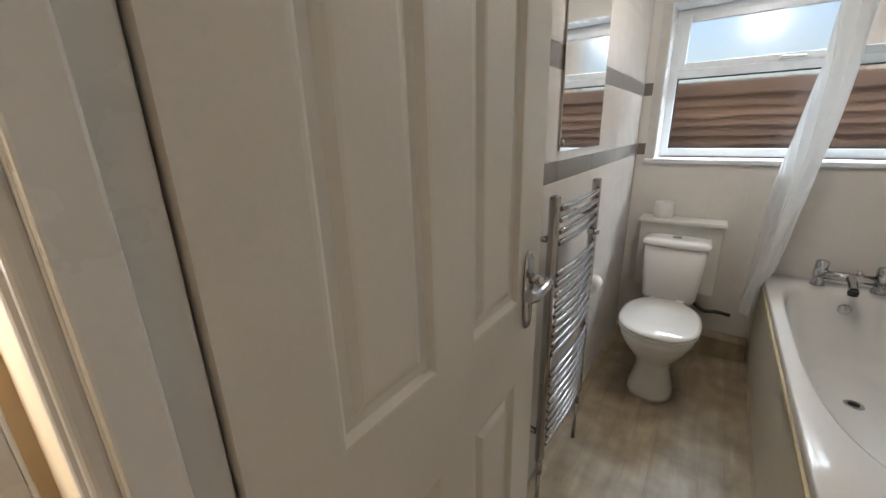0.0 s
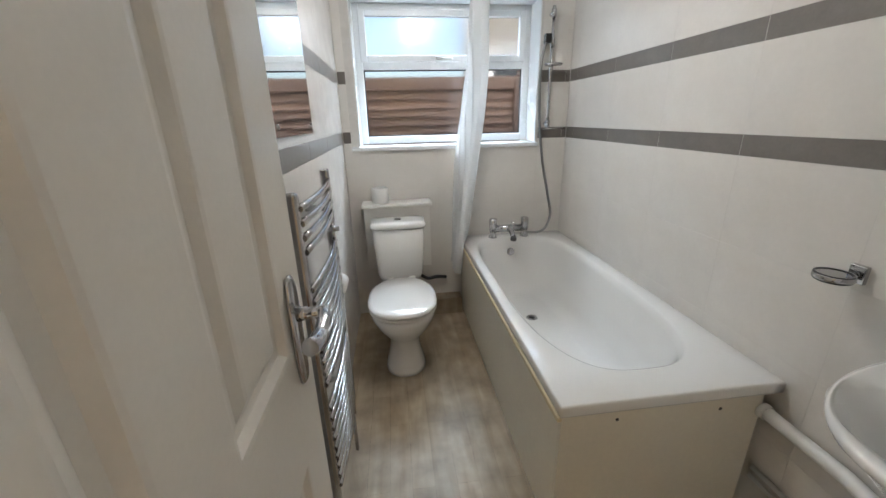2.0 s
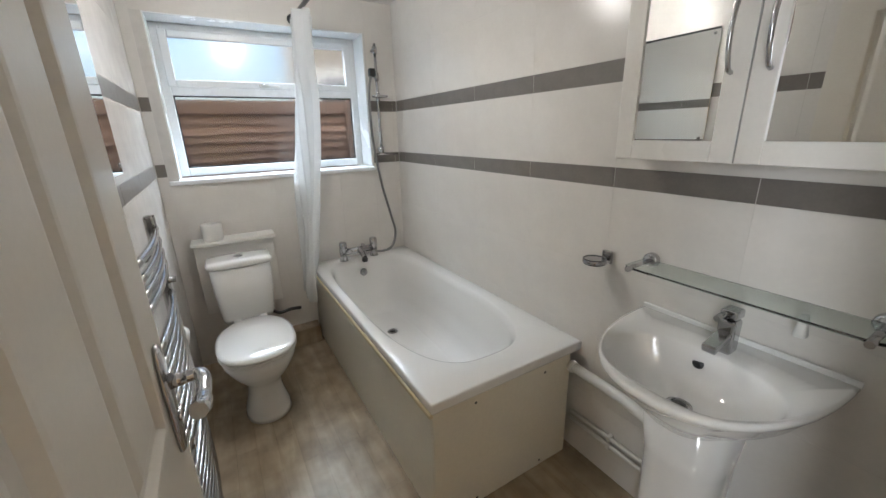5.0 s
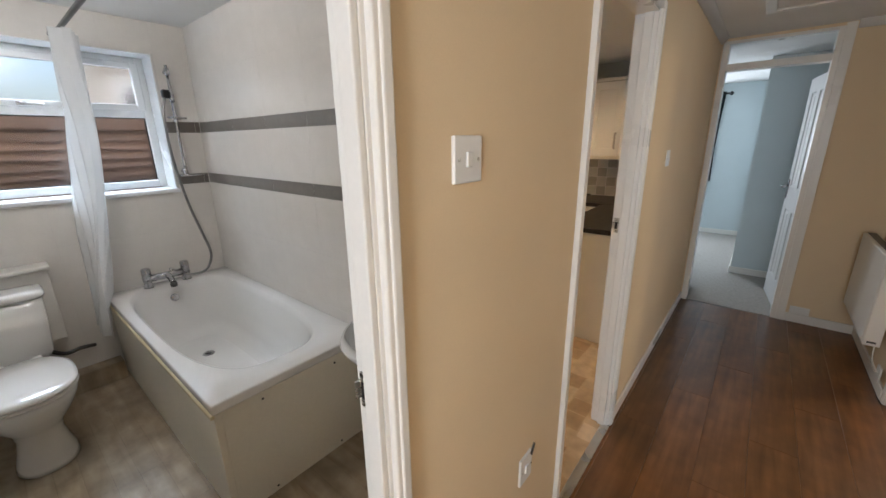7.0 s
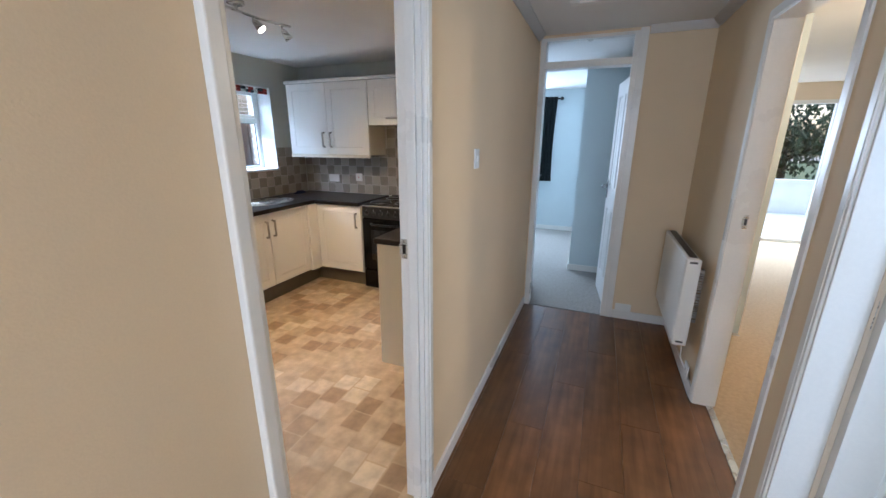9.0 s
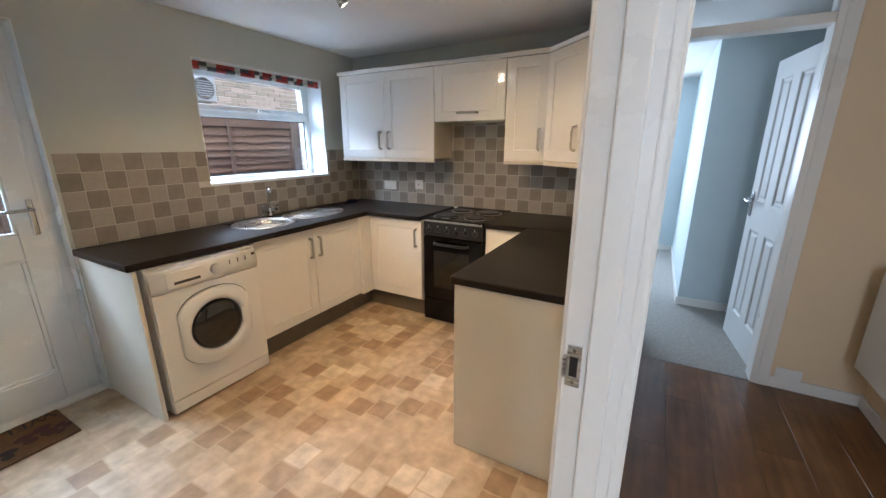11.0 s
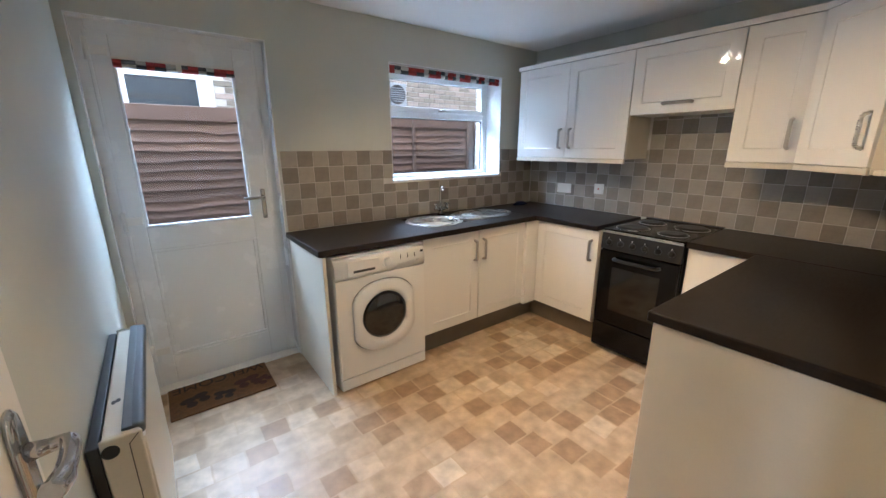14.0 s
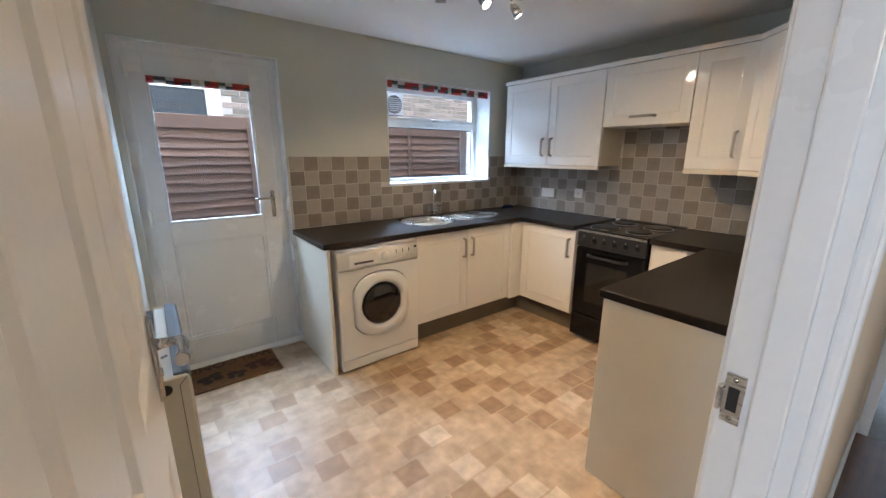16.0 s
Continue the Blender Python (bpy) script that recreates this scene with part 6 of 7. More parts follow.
def socket_plate(name, x, y, z, axis, w, h, label, switches=1):
    t = thing(name, (x, y, z), label, "socket")
    if axis == "x":
        part("plate", B(x - 0.009, x, y - w / 2, y + w / 2, z - h / 2, z + h / 2, 0.003, 2), PLASTIC, t)
        for k in range(switches):
            yy = y + (k - (switches - 1) / 2) * 0.06
            part("rocker", B(x - 0.013, x - 0.0085, yy - 0.009, yy + 0.009, z - 0.012, z + 0.012, 0.002), PLASTIC, t)
    else:
        part("plate", B(x - w / 2, x + w / 2, y - 0.009, y, z - h / 2, z + h / 2, 0.003, 2), PLASTIC, t)
        for k in range(switches):
            xx = x + (k - (switches - 1) / 2) * 0.06
            part("rocker", B(xx - 0.009, xx + 0.009, y - 0.014, y - 0.0085, z - 0.014, z + 0.014, 0.002), PLASTIC, t)
        for s in (-0.03, 0.03):
            part("screw", lathe(bmesh.new(), [(0.0035, 0), (0.003, 0.0015), (0, 0.002)], (x + s, y - 0.009, z), 10, Matrix.Rotation(radians(90), 4, "X")), STEEL, t)
    return t


socket_plate("double_socket", KR - 0.009, 2.40, 1.06, "x", 0.146, 0.086, "white double socket on the tiled wall", 2)
socket_plate("cooker_switch", KR - 0.009, 2.05, 1.08, "x", 0.086, 0.086, "white cooker switch on the tiled wall")
part("neon", B(KR - 0.0235, KR - 0.0222, 2.043, 2.057, 1.074, 1.086), mat("red switch", (0.5, 0.05, 0.04), 0.4, var=0.05), bpy.data.objects["cooker_switch"])


def storage_heater():
    x0, x1, y0, y1, z0, z1 = KL + 0.004, 1.803, 1.376, 2.145, 0.09, 0.722
    t = thing("storage_heater", (1.73, 1.76, 0), "cream electric storage heater with dark top grille", "heater")
    part("casing", B(x0 + 0.03, x1 - 0.008, y0 + 0.012, y1 - 0.012, z0, z1 - 0.004, 0.008, 3), HEATER_CREAM, t)
    part("front_panel", B(x1 - 0.0075, x1, y0 + 0.012, y1 - 0.012, z0 + 0.02, z1 - 0.03, 0.003, 2), HEATER_CREAM, t)
    for a, b in ((y0, y0 + 0.0115), (y1 - 0.0115, y1)):
        part("end_cap", B(x0 + 0.026, x1 - 0.004, a, b, z0 - 0.01, z1, 0.006, 3), HEATER_CREAM, t)
    part("top_grille", B(x1 - 0.046, x1 + 0.002, y0 + 0.022, y1 + 0.002, z1 - 0.03, z1 + 0.004, 0.012, 4), mat("dark slate grille", (0.035, 0.04, 0.045), 0.45, var=0.1, stretch=(1, 30, 1)), t, "dark slate air grille")
    part("back_plate", B(x0, x0 + 0.0255, y0 - 0.0, y1, z0 + 0.03, z1 - 0.012, 0.003), BLACK, t, "black wall spacer")
    part("dial", lathe(bmesh.new(), [(0.019, 0), (0.019, 0.002), (0.015, 0.001), (0, 0.001)], (x0 + 0.046, y0 + 0.0005, z1 - 0.036), 22, Matrix.Rotation(radians(90), 4, "X")), BLACK, t, "black control dial")
    bm = tube(bmesh.new(), [(x1 - 0.012, y0 - 0.0003, z1 - 0.006), (x1 - 0.034, y0 - 0.0003, z1 - 0.030), (x1 - 0.034, y0 - 0.0003, z0 + 0.01)], 0.0012, 6)
    part("seam", bm, DARK_METAL, t, "dark joint of the front cover")
    part("grille_shadow_strip", B(x1 - 0.047, x1 - 0.024, y0 + 0.024, y1, z1 - 0.004, z1 + 0.0045, 0.002), HEATER_GREY, t, "slate grey grille strip")
    for s in (0, 1):
        part("marking", loft(bmesh.new(), [sup(x0 + 0.048 + 0.010 * s, y0 + 0.19 + 0.006 * s, 0.006, 0.011, z1 - 0.0035 + 0.0004 * k, 2, 14) for k in range(2)]), DARK_METAL, t)
    for y in (y0 + 0.10, y1 - 0.10):
        part("foot", B(x0 + 0.04, x1 - 0.03, y - 0.02, y + 0.02, 0.0005, z0, 0.003), BLACK, t)


storage_heater()


def door_mat():
    x0, x1, y0, y1 = 1.795, 2.338, 2.495, 2.845
    t = thing("door_mat", ((x0 + x1) / 2, (y0 + y1) / 2, 0), "brown coir welcome mat with printed butterflies", "door mat")
    part("mat", B(x0, x1, y0, y1, 0.0005, 0.012, 0.004, 2), COIR, t)
    txt = bpy.data.curves.new("writing", "FONT")
    txt.body, txt.size, txt.align_x, txt.extrude = "WELCOME", 0.105, "CENTER", 0.0006
    tmp = new("writing_source", txt)
    tmp.matrix_basis = pose((x0 + x1) / 2, y1 - 0.035, 0.0128, 0, 0, 180)
    me = bpy.data.meshes.new_from_object(tmp.evaluated_get(bpy.context.evaluated_depsgraph_get()))
    mb = bmesh.new()
    mb.from_mesh(me)
    mb.transform(pose((x0 + x1) / 2, y1 - 0.022, 0.0128, 0, 0, 180))
    bpy.data.objects.remove(tmp)
    part("writing", mb, COIR_DARK, t, "dark printed lettering")
    for cx, cy, s, a, m in ((x0 + 0.13, y0 + 0.13, 0.075, 20, COIR_DARK), (x0 + 0.27, y0 + 0.09, 0.06, -15, COIR_DARK), (x0 + 0.41, y0 + 0.15, 0.075, 10, COIR_RED), (x0 + 0.49, y0 + 0.11, 0.055, 40, COIR_RED)):
        q = bmesh.new()
        for sx in (-1, 1):
            for up, w in ((0.35, 0.55), (-0.35, 0.38)):
                k = bmesh.new()
                loft(k, [sup(sx * 0.45, up, w, 0.36, zz, 2, 18) for zz in (0.0, 0.02)])
                k.transform(pose(cx, cy, 0.0122, 0, 0, a) @ Matrix.Scale(s, 4))
                merge(q, k)
        for f in q.faces:
            f.smooth = False
        part("butterfly", q, m, t)


door_mat()


def spot_bar():
    t = thing("spotlight_bar", (3.13, 1.60, CEIL), "brushed metal ceiling bar with four lit spotlights", "spotlight")
    part("canopy", lathe(bmesh.new(), [(0.05, 0), (0.05, -0.015), (0.045, -0.02), (0, -0.02)], (3.13, 1.60, CEIL), 28), STEEL, t)
    part("bar", tube(bmesh.new(), curve([(2.74, 1.66, CEIL - 0.05), (2.92, 1.60, CEIL - 0.05), (3.13, 1.60, CEIL - 0.05), (3.34, 1.60, CEIL - 0.05), (3.52, 1.55, CEIL - 0.05)], 8), 0.008, 12), STEEL, t)
    part("stem", tube(bmesh.new(), [(3.13, 1.60, CEIL - 0.02), (3.13, 1.60, CEIL - 0.05)], 0.01, 10), STEEL, t)
    for x, y, tx, ty, tz in SPOTS:
        d = (Vector((tx, ty, 0.6)) - Vector((x, y, CEIL - 0.08))).normalized()
        p = Vector((x, y, CEIL - 0.055))
        bm = tube(bmesh.new(), [p, p + Vector((0, 0, -0.02)), p + Vector((0, 0, -0.03)) + d * 0.01], 0.006, 10)
        h = part("spot_head", tube(bm, [p + Vector((0, 0, -0.025)), p + d * 0.02 + Vector((0, 0, -0.02)), p + d * 0.075 + Vector((0, 0, -0.02))], [0.012, 0.02, 0.027], 18, False), STEEL, t)
        part("bulb", tube(bmesh.new(), [p + d * 0.055 + Vector((0, 0, -0.02)), p + d * 0.068 + Vector((0, 0, -0.02)), p + d * 0.073 + Vector((0, 0, -0.02))], [0.019, 0.021, 0.012], 16), BULB, h, "lit warm bulb")


spot_bar()
t = thing("wall_hook", (KL, 1.59, 1.72), "small grey metal hook on the kitchen wall", "hook")
part("hook", tube(bmesh.new(), curve([(KL + 0.003, 1.59, 1.728), (KL + 0.008, 1.59, 1.722), (KL + 0.008, 1.59, 1.706), (KL + 0.014, 1.59, 1.700), (KL + 0.020, 1.59, 1.706)], 5), 0.0025, 8), VENT_GREY, t)
part("plate", B(KL + 0.0005, KL + 0.005, 1.583, 1.597, 1.722, 1.742, 0.0015), VENT_GREY, t)
bm = bmesh.new()
box(bm, KL + 0.0005, KL + 0.014, 0.95, 1.375, 0, 0.075, 0.004)
box(bm, KL + 0.0005, KL + 0.014, 2.15, YW - 0.001, 0, 0.075, 0.004)
setting("baseboard_kitchen", bm, WHITE_GLOSS, "white skirting board")
setting("trim_kitchen", B(2.5765, 2.584, YW - 0.03, YW - 0.001, 0, 0.86, 0.003), WHITE_GLOSS, "white edging beside the worktop")

# wall tiles in two stone greys, each its own piece
P = 0.1037
tmesh = [mesh_of("tile", B(0.001, P - 0.001, 0, 0.007, 0.001, P - 0.001, 0.0016, 1), m) for m in (TILE_LIGHT, TILE_DARK)]
cut = {}


def tiling(name, owner, a0, a1, z0, z1, place, phase, keep):
    """Square tiles over a stretch of wall; keep(a, z) tells the size left of a tile, or nothing."""
    n = 0
    i = 0
    while a0 + i * P < a1 - 0.02:
        j = 0
        while z0 + j * P < z1 - 0.02:
            a, z = a0 + i * P, z0 + j * P
            w, h = min(P, a1 - a), min(P, z1 - z)
            size = keep(a, z, w, h)
            if size:
                da, dz, w, h = size
                k = (i + j + phase) % 2
                if abs(w - P) < 1e-4 and abs(h - P) < 1e-4:
                    me = tmesh[k]
                else:
                    key = (round(w, 3), round(h, 3), k)
                    if key not in cut:
                        cut[key] = mesh_of("tile", B(0.001, w - 0.001, 0, 0.007, 0.001, h - 0.001, 0.0016, 1), (TILE_LIGHT, TILE_DARK)[k])
                    me = cut[key]
                piece("tile", me, owner, place(a + da, z + dz))
                n += 1
            j += 1
        i += 1


def keep_window(a, z, w, h):
    xa, xb, zb = KWN[0], KWN[1], KWN[2]
    if a + w <= xa + 0.005 or a >= xb - 0.005 or z + h <= zb + 0.001:
        return (0, 0, w, h)
    if z < zb - 0.02:
        return (0, 0, w, zb - z)
    if a < xa - 0.015:
        return (0, 0, xa - a, h)
    if a + w > xb + 0.015:
        return (xb - a, 0, a + w - xb, h)
    return None


setting("tile_bed_north", wall_x(bmesh.new(), 2.588, KR - 0.008, YW - 0.0072, YW - 0.0003, 1.398, [(KWN[0], KWN[1], KWN[2], 1.4)], WT + 0.001), GROUT, "pale grout behind the kitchen tiles")
tiling("north", wall_north, 2.589, KR - 0.008, WT + 0.0006, WT + 5 * P, lambda a, z: Matrix.Translation((a, YW - 0.0085, z)), 0, keep_window)
setting("tile_bed_east", B(KR - 0.0072, KR - 0.0003, RN + 0.009, YW - 0.009, WT + 0.001, 1.72), GROUT, "pale grout behind the kitchen tiles")


def keep_east(a, z, w, h):
    top = 1.64 if -1.70 < a + w / 2 < -1.06 else UB
    if z >= top - 0.01:
        return None
    return (0, 0, w, min(h, top + 0.06 - z))


tiling("east", wall_east, -YW + 0.009, -RN - 0.008, WT + 0.0006, 1.72, lambda a, z: Matrix.Translation((KR - 0.0085, -a, z)) @ Matrix.Rotation(radians(-90), 4, "Z"), 0, keep_east)
setting("tile_bed_south", B(3.185, KR - 0.01, RN + 0.0003, RN + 0.0072, WT + 0.001, 1.40), GROUT, "pale grout behind the kitchen tiles")
tiling("south", wall_kitchen_south, -KR + 0.009, -3.19, WT + 0.0006, WT + 5 * P, lambda a, z: Matrix.Translation((-a, RN + 0.0085, z)) @ Matrix.Rotation(radians(180), 4, "Z"), 0, lambda a, z, w, h: (0, 0, w, h))
# ---- hall ----
t = socket_plate("light_switch", 1.032, HN, 1.49, "y", 0.086, 0.086, "white single light switch on the hall wall")
t = socket_plate("fused_spur", 1.352, HN, 0.52, "y", 0.075, 0.10, "white switched spur low on the hall wall")
part("cord", tube(bmesh.new(), [(1.375, HN - 0.012, 0.56), (1.382, HN - 0.016, 0.60)], 0.004, 8), DARK_METAL, t)
socket_plate("hall_thermostat", 2.955, HN, 1.41, "y", 0.06, 0.09, "small white control on the hall wall")


def panel_heater():
    x0, x1, y0, y1, z0, z1 = 3.66, 4.46, HS + 0.055, HS + 0.135, 0.30, 0.845
    t = thing("panel_heater", (4.05, HS + 0.08, z0), "white slim electric panel heater on the wall", "heater")
    part("casing", B(x0 + 0.014, x1 - 0.014, y0 + 0.006, y1, z0, z1, 0.01, 3), PLASTIC, t)
    for a, b in ((x0, x0 + 0.0135), (x1 - 0.0135, x1)):
        e = part("end_cap", B(a, b, y0, y1 - 0.004, z0 - 0.008, z1 - 0.004, 0.005, 3), PLASTIC, t)
        for z in (z0 + 0.01, z1 - 0.03):
            part("vent_slot", B(a - 0.0005 if a == x0 else b - 0.002, a + 0.002 if a == x0 else b + 0.0005, y0 + 0.02, y1 - 0.02, z, z + 0.012), DARK_METAL, e)
    part("top_grille", B(x0 + 0.03, x1 - 0.03, y0 + 0.02, y1 - 0.02, z1 - 0.001, z1 + 0.003), DARK_METAL, t, "dark top grille")
    for x in (x0 + 0.15, x1 - 0.15):
        part("bracket", B(x - 0.02, x + 0.02, HS + 0.0005, y0 + 0.008, z0 + 0.1, z1 - 0.1), STEEL, t)
    part("flex", tube(bmesh.new(), curve([(x0 + 0.02, y0 + 0.02, z0), (x0 + 0.015, y0 + 0.01, 0.2), (x0 + 0.02, HS + 0.03, 0.13)], 6), 0.004, 8), PLASTIC, t)


panel_heater()
t = socket_plate("heater_outlet", 3.70, HS + 0.023, 0.115, "y", 0.09, 0.09, "white outlet plate low under the heater", 1)
t = thing("wall_vent", (BE, -0.84, 0.12), "small white plastic vent above the skirting", "vent")
part("frame", B(BE - 0.022, BE - 0.0145, -0.90, -0.775, 0.078, 0.145, 0.003), PLASTIC, t)
for k in range(4):
    part("slat", B(BE - 0.026, BE - 0.0225, -0.893, -0.782, 0.086 + 0.014 * k, 0.092 + 0.014 * k), PLASTIC, t)
t = thing("loft_hatch", (3.7, -0.55, CEIL), "white painted loft hatch in the ceiling", "hatch")
part("lid", B(3.52, 3.86, -0.83, -0.32, CEIL - 0.006, CEIL - 0.0005, 0.002), CEILING, t)
for a, b, c, d in ((3.46, 3.515, -0.89, -0.26), (3.865, 3.92, -0.89, -0.26), (3.5155, 3.8645, -0.89, -0.835), (3.5155, 3.8645, -0.315, -0.26)):
    part("trim", B(a, b, c, d, CEIL - 0.016, CEIL - 0.0005, 0.004), WHITE_GLOSS, t)
bm = bmesh.new()
pr = [(0.0, 0.0), (0.0, -0.05), (0.008, -0.046), (0.03, -0.03), (0.046, -0.008), (0.05, 0.0)]
loft(bm, [[(BE - 0.0005 - u, y, CEIL - 0.0005 + v) for u, v in pr] for y in (HS + 0.001, BDY[0] - 0.06)])
loft(bm, [[(x, HN - 0.0005 - u, CEIL - 0.0005 + v) for u, v in pr] for x in (-1.14, BE - 0.06)])
loft(bm, [[(x, HS + 0.0005 + u, CEIL - 0.0005 + v) for u, v in pr] for x in (-1.14, BE - 0.06)])
setting("trim_coving_hall", bm, CEILING, "white ceiling coving")

# front door at the hall's west end
t = thing("door_6", (-1.2, -0.6, 0), "white front door with a narrow glazed sidelight", "door", kind="structure")
for a, b in ((-0.24, -0.12), (-0.035, -0.02), (-1.0, -0.95)):
    part("post", B(-1.27, -1.13, a, b, 0, 2.05, 0.006, 2), UPVC, t)
part("head", B(-1.27, -1.13, -0.95, -0.24, 1.99, 2.05, 0.004), UPVC, t)
part("leaf", B(-1.24, -1.18, -0.948, -0.242, 0.02, 1.985, 0.004), UPVC, t)
part("sidelight_base", B(-1.25, -1.17, -0.119, -0.036, 0, 0.92, 0.004), UPVC, t)
p = part("pane", B(-1.215, -1.209, -0.119, -0.036, 0.921, 2.05), CLEAR, t)
part("letter_plate", B(-1.178, -1.172, -0.75, -0.45, 0.95, 1.02, 0.004), STEEL, t)

# ---- rooms seen through doorways ----
def side_window(name, x, y0, y1, z0, z1, mullions, label):
    """A upvc window or patio door in a wall along y."""
    t = thing(name, (x, (y0 + y1) / 2, z0), label, "window", kind="structure")
    edges = [y0, *mullions, y1]
    F = 0.055
    bm = bmesh.new()
    box(bm, x, x + 0.07, y0, y1, z0, z0 + F, 0.004)
    box(bm, x, x + 0.07, y0, y1, z1 - F, z1, 0.004)
    for k, e in enumerate(edges):
        a, b = (e, e + F) if k == 0 else (e - F, e) if k == len(edges) - 1 else (e - F / 2, e + F / 2)
        box(bm, x + 0.001, x + 0.069, a, b, z0 + F, z1 - F, 0.004)
    part("window_frame", bm, UPVC, t)
    for a, b in zip(edges, edges[1:]):
        p = part("pane", B(x + 0.03, x + 0.036, a + 0.03, b - 0.03, z0 + F - 0.01, z1 - F + 0.01), CLEAR, t)
        p.visible_shadow = False


side_window("window_3", 8.02, 0.42, 1.90, 0.95, 2.05, (1.16,), "white upvc bedroom window to the garden")
side_window("window_4", 8.415, -4.7, -2.38, 0.0, 2.06, (-3.5,), "sliding patio doors to the garden")
setting("window_sill_bedroom", B(7.87, 8.02, 0.38, 1.94, 0.925, 0.949, 0.005), UPVC, "white bedroom window board")
t = thing("curtain_pole", (7.86, 0.9, 2.13), "dark metal curtain pole with ball ends", "curtain pole")
part("pole", tube(bmesh.new(), [(7.87, 0.16, 2.14), (7.87, 2.1, 2.14)], 0.013, 12), BLACK, t)
part("finial", lathe(bmesh.new(), [(0, -0.03), (0.022, -0.02), (0.03, 0), (0.022, 0.02), (0, 0.03)], (7.87, 0.14, 2.14), 18), BLACK, t)
for y in (0.20, 2.0):
    part("bracket", tube(bmesh.new(), [(7.949, y, 2.14), (7.87, y, 2.14)], 0.008, 8), BLACK, t)


def curtain(name, y0, y1, label):
    rows = []
    for j in range(18):
        u = j / 17
        w = 1 - 0.25 * math.sin(math.pi * u * 0.8)
        c = (y0 + y1) / 2
        rows.append([(7.87 + 0.035 * math.sin(i / 40 * 8 * math.pi) * (0.6 + 0.4 * u), c + (i / 40 - 0.5) * (y1 - y0) * w, 2.17 - 1.33 * u) for i in range(41)])
    bm = loft(bmesh.new(), rows, False, False, closed=False)
    bmesh.ops.solidify(bm, geom=bm.faces, thickness=0.004)
    solo(name, bm, CURTAIN_DARK, label, "curtain", "bedroom curtains")


curtain("curtain", 0.20, 0.44, "dark teal grey curtain drawn to the side")
curtain("curtain", 1.72, 1.98, "dark teal grey curtain drawn to the side")

# ---- outside ----
rail_wood = mat("dark timber rail", (0.13, 0.075, 0.048), 0.8, var=0.15, scale=8, bump=0.4)
random.seed(11)
fx = -2.0
YF = 4.3
while fx < 8.0:
    t = thing("garden_fence", (fx + 0.915, YF, -0.1), "weathered red brown wavy lap fence panel", "fence", "side passage fence")
    n = 21
    for k in range(n):
        z = -0.05 + k * (1.70 / n)
        lo, hi = [], []
        ph, amp = random.uniform(0, 6), random.uniform(0.003, 0.009)
        knots = [(random.uniform(0.1, 1.7), random.uniform(0.004, 0.014), random.uniform(0.05, 0.14)) for _ in range(3)]
        for i in range(37):
            x = i * 1.76 / 36
            wv = amp * math.sin(x * 4.2 + ph) + 0.4 * amp * math.sin(x * 11 + 2 * ph) - sum(a * math.exp(-((x - c) / s) ** 2) for c, a, s in knots)
            lo.append((x, wv))
        bm = bmesh.new()
        rings = []
        for x, wv in lo:
            rings.append([(fx + 0.05 + x, YF - 0.044, z + wv), (fx + 0.05 + x, YF - 0.008, z + 0.115), (fx + 0.05 + x, YF + 0.0, z + 0.115), (fx + 0.05 + x, YF - 0.034, z + wv)])
        loft(bm, rings)
        for f in bm.faces:
            f.smooth = False
        part("board", bm, FENCE_WOOD, t)
    part("capping", B(fx + 0.045, fx + 1.815, YF - 0.055, YF + 0.03, 1.655, 1.775, 0.004), FENCE_WOOD, t)
    for q in (0.05, 0.91, 1.77) if fx > 1 else (0.05, 1.77):
        part("batten", B(fx + q, fx + q + 0.04, YF - 0.070, YF - 0.045, -0.1, 1.744, 0.003), rail_wood, t)
    t = thing("fence_post", (fx, YF, -0.1), "square timber fence post", "fence post", "side passage fence")
    part("post", B(fx - 0.042, fx + 0.042, YF - 0.04, YF + 0.04, -0.12, 1.86, 0.006), rail_wood, t)
    fx += 1.86


def brick_skin(name, colour=(0.28, 0.22, 0.18)):
    m = bpy.data.materials.new(name)
    m.use_nodes = True
    n, l = m.node_tree.nodes, m.node_tree.links
    br, tc, mp = n.new("ShaderNodeTexBrick"), n.new("ShaderNodeTexCoord"), n.new("ShaderNodeMapping")
    mp.inputs["Rotation"].default_value = (radians(90), 0, 0)
    l.new(tc.outputs["Object"], mp.inputs[0]), l.new(mp.outputs[0], br.inputs[0])
    br.inputs["Scale"].default_value, br.inputs["Brick Width"].default_value, br.inputs["Row Height"].default_value, br.inputs["Mortar Size"].default_value = 1.0, 0.225, 0.075, 0.01
    br.inputs["Color1"].default_value, br.inputs["Color2"].default_value, br.inputs["Mortar"].default_value = (*colour, 1), (colour[0] * 0.7, colour[1] * 0.7, colour[2] * 0.7, 1), (0.45, 0.42, 0.38, 1)
    b = n["Principled BSDF"]
    l.new(br.outputs[0], b.inputs["Base Color"])
    b.inputs["Roughness"].default_value = 0.85
    return m


setting("wall_outer_brick", wall_x(bmesh.new(), -1.3, 8.3, YO + 0.001, YO + 0.06, 2.9, [BW, KWN, (KDR[0], KDR[1], -0.12, KDR[3])], -0.12), brick_skin("brick outer leaf"), "brick outer face of the house")

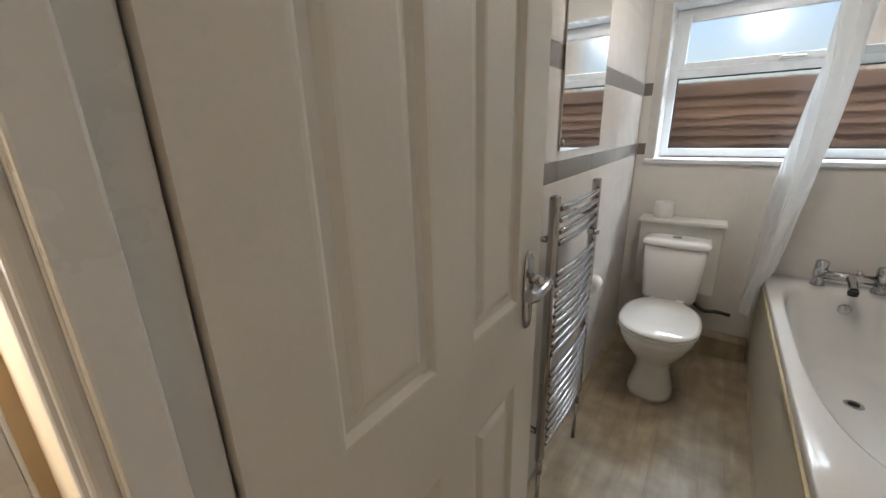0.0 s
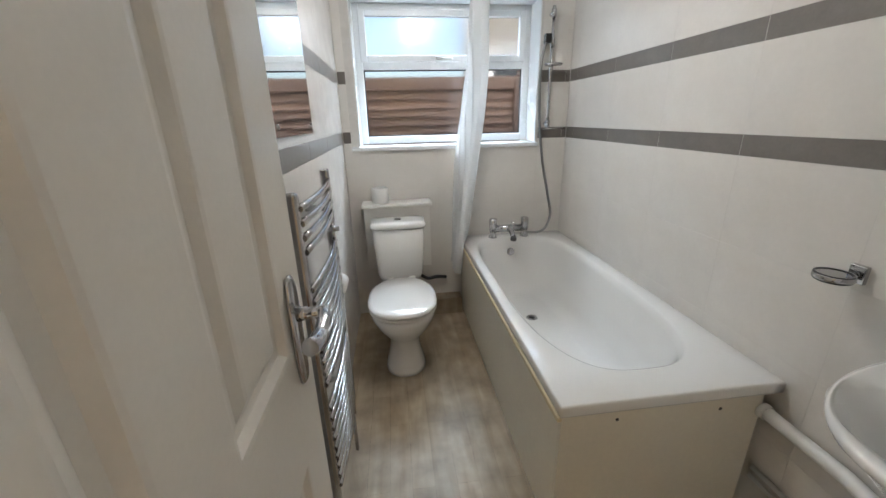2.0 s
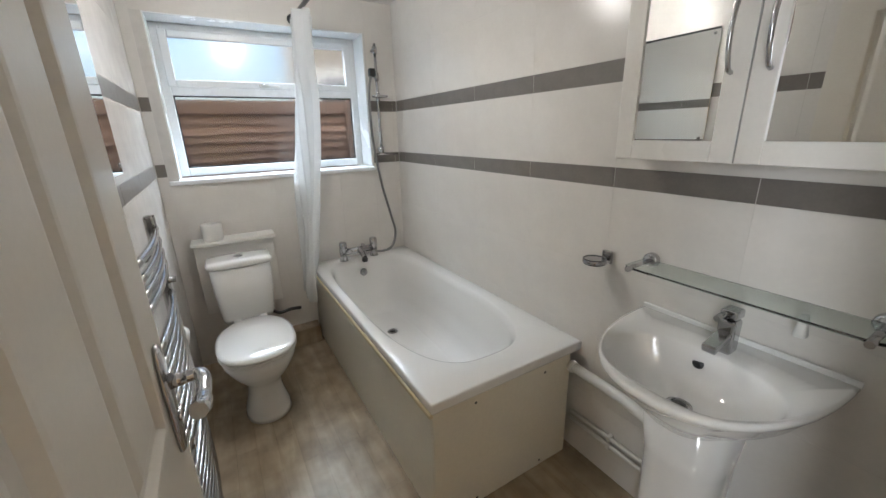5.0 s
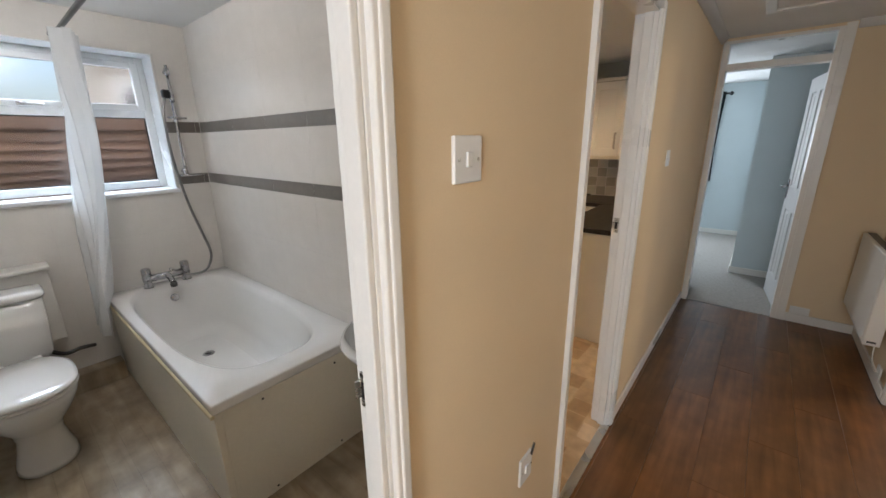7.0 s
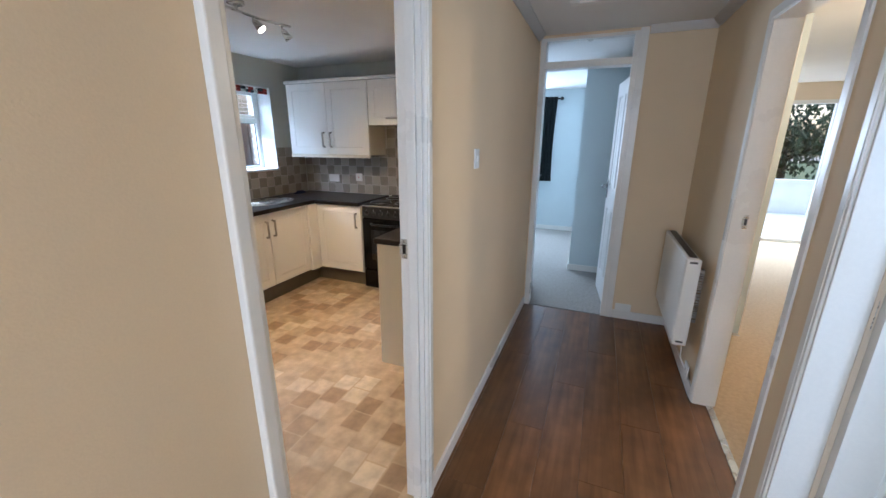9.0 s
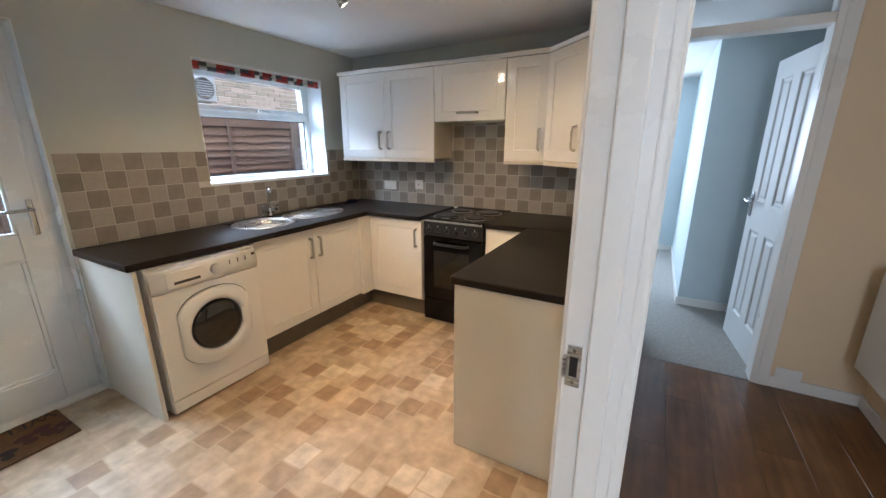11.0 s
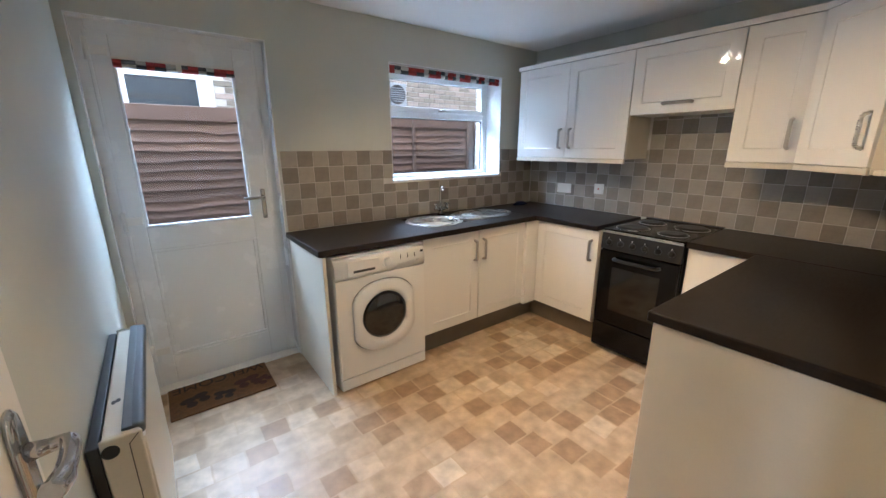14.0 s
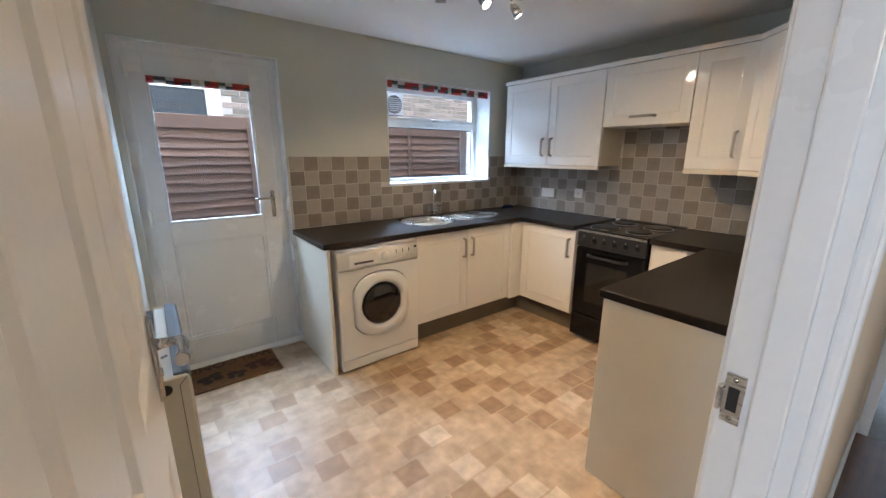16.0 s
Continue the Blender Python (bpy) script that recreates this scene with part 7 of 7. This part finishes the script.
# the neighbouring house across the passage
YH = 6.0
house = thing("neighbour_house", (3.0, YH + 0.2, -0.12), "buff brown brick house beyond the fence", "house")
NW = (1.78, 2.70, 0.9, 2.30)
part("wall", wall_x(bmesh.new(), 1.45, 10, YH + 0.006, YH + 0.25, 5.0, [NW], -0.12), MORTAR, house, "mortared brick wall")
bm = bmesh.new()
loft(bm, [[(1.2, y, z), (10.3, y, z), (10.3, y, z + 0.15), (1.2, y, z + 0.15)] for y, z in ((YH - 0.3, 4.9), (YH + 4.0, 7.4))])
for f in bm.faces:
    f.smooth = False
part("roof", bm, mat("grey brown roof tiles", (0.16, 0.12, 0.10), 0.85, var=0.15, scale=12, bump=0.6), house)
wn2 = bmesh.new()
for a, b, c, d in ((NW[0], NW[0] + 0.07, NW[2], NW[3]), (NW[1] - 0.17, NW[1], NW[2], NW[3]), (NW[0] + 0.07, NW[1] - 0.17, NW[2], NW[2] + 0.07), (NW[0] + 0.07, NW[1] - 0.17, NW[3] - 0.075, NW[3])):
    box(wn2, a, b, YH - 0.01, YH + 0.07, c, d, 0.005)
win = part("window", wn2, UPVC, house, "white upvc window")
part("pane", B(NW[0] + 0.071, NW[1] - 0.171, YH + 0.02, YH + 0.026, NW[2] + 0.071, NW[3] - 0.076), mat("dark reflecting glass", (0.012, 0.02, 0.026), 0.03, var=0.02, scale=2, spec=0.5, coat=0.2), win, "dark reflecting glass")
vent = part("vent", B(5.15, 5.50, YH - 0.03, YH + 0.004, 2.08, 2.43, 0.01, 2), VENT_GREY, house, "grey extractor vent cover")
part("grille", lathe(bmesh.new(), [(0.152, 0), (0.152, 0.006), (0.142, 0.010), (0.138, 0.004), (0, 0.004)], (5.325, YH - 0.031, 2.255), 40, Matrix.Rotation(radians(90), 4, "X")), DARK_METAL, vent, "round dark louvred grille")
for k in range(7):
    z = 2.255 - 0.108 + 0.033 * k
    h = 0.134 * math.sqrt(max(0.05, 1 - ((z - 2.252) / 0.134) ** 2))
    part("louvre", box(bmesh.new(), -h, h, -0.006, 0.006, 0, 0.012, 0, 1, pose(5.325, YH - 0.041, z, 25, 0, 0)), VENT_GREY, vent)
brick_mesh = {}
rest = bmesh.new()
count = 0
for r in range(0, 58):
    z = 0.6 + r * 0.075
    x = 1.475 + (0.1125 if r % 2 else 0.0)
    while x < 9.8:
        a, b = x + 0.005, x + 0.22
        hit = a < NW[1] and b > NW[0] and z + 0.065 > NW[2] and z < NW[3]
        if not hit and z < 3.6:
            near = 2.0 < z < 2.62 and 2.7 < a < 7.2
            if near and count < 300:
                if not brick_mesh:
                    brick_mesh[0] = mesh_of("brick", B(0, 0.215, 0, 0.02, 0, 0.065, 0.003, 1), BRICK)
                piece("brick", brick_mesh[0], house, Matrix.Translation((a, YH - 0.004 + random.uniform(-0.0015, 0.0015), z)))
                count += 1
            else:
                box(rest, a, b, YH - 0.004, YH + 0.016, z, z + 0.065)
        x += 0.225
tagged(part("brickwork", rest, BRICK, house), kind="stuff")


def leafy(name, centre, size, n, label, trunk=True):
    """A shrub or tree: trunk, limbs and a crown of many small leaves in uneven clumps."""
    cx, cy, cz = centre
    t = thing(name, (cx, cy, -0.12), label, "tree" if trunk else "hedge")
    bm = tube(bmesh.new(), [(cx, cy, -0.12), (cx + 0.05, cy, cz * 0.5), (cx, cy + 0.05, cz)], [0.12, 0.08, 0.03], 10)
    for k in range(7):
        a = k * 0.9
        tube(bm, [(cx, cy, cz * (0.4 + 0.07 * k)), (cx + size[0] * 0.4 * math.cos(a), cy + size[1] * 0.4 * math.sin(a), cz * (0.7 + 0.07 * k)), (cx + size[0] * 0.75 * math.cos(a), cy + size[1] * 0.75 * math.sin(a), cz * (0.85 + 0.07 * k))], [0.04, 0.025, 0.01], 8)
    part("trunk", bm, BARK, t)
    bm = bmesh.new()
    clumps = [(random.gauss(0, 0.5), random.gauss(0, 0.5), random.gauss(0, 0.45)) for _ in range(26)]
    for i in range(n):
        u = random.choice(clumps)
        p = Vector((cx + size[0] * (u[0] + random.gauss(0, 0.17)), cy + size[1] * (u[1] + random.gauss(0, 0.17)), max(0.0, cz + size[2] * (u[2] + random.gauss(0, 0.17)))))
        m = Matrix.Translation(p) @ Euler((random.uniform(0, 6), random.uniform(0, 6), random.uniform(0, 6))).to_matrix().to_4x4()
        s = random.uniform(0.05, 0.1)
        v = [bm.verts.new(m @ Vector(q)) for q in ((-s, 0, 0), (0, -s * 0.5, s * 0.15), (s, 0, 0), (0, s * 0.5, s * 0.15))]
        bm.faces.new(v)
    tagged(part("leaves", bm, LEAF, t), kind="stuff")


leafy("garden_hedge", (14.0, -5.0, 1.5), (1.0, 2.8, 1.3), 6000, "dense green garden hedge", False)
leafy("garden_hedge", (14.2, -1.2, 1.3), (1.0, 2.4, 1.1), 5000, "dense green garden hedge", False)
leafy("garden_tree", (15.0, 2.6, 2.4), (1.6, 1.8, 1.4), 5000, "green leafy garden tree")
leafy("front_shrub", (-4.2, -0.2, 1.0), (0.8, 1.2, 0.9), 3000, "green shrub outside the front door", False)
setting("patio_paving", B(8.52, 11.9, -9, -0.5, -0.119, -0.06), mat("pale concrete slabs", (0.52, 0.52, 0.50), 0.85, var=0.1, scale=4, bump=0.4), "pale concrete patio")
bm = B(12.0, 12.2, -9, 0.5, -0.12, 0.62, 0.004)
box(bm, 11.97, 12.23, -9.03, 0.53, 0.62, 0.68, 0.006)
setting("garden_wall", bm, mat("white masonry paint", (0.72, 0.74, 0.74), 0.85, var=0.06, scale=3, bump=0.5, fine=60), "low white rendered garden wall")
setting("lawn", B(8.55, 40, -30, 30, -0.119, -0.10), LAWN, "green garden lawn")
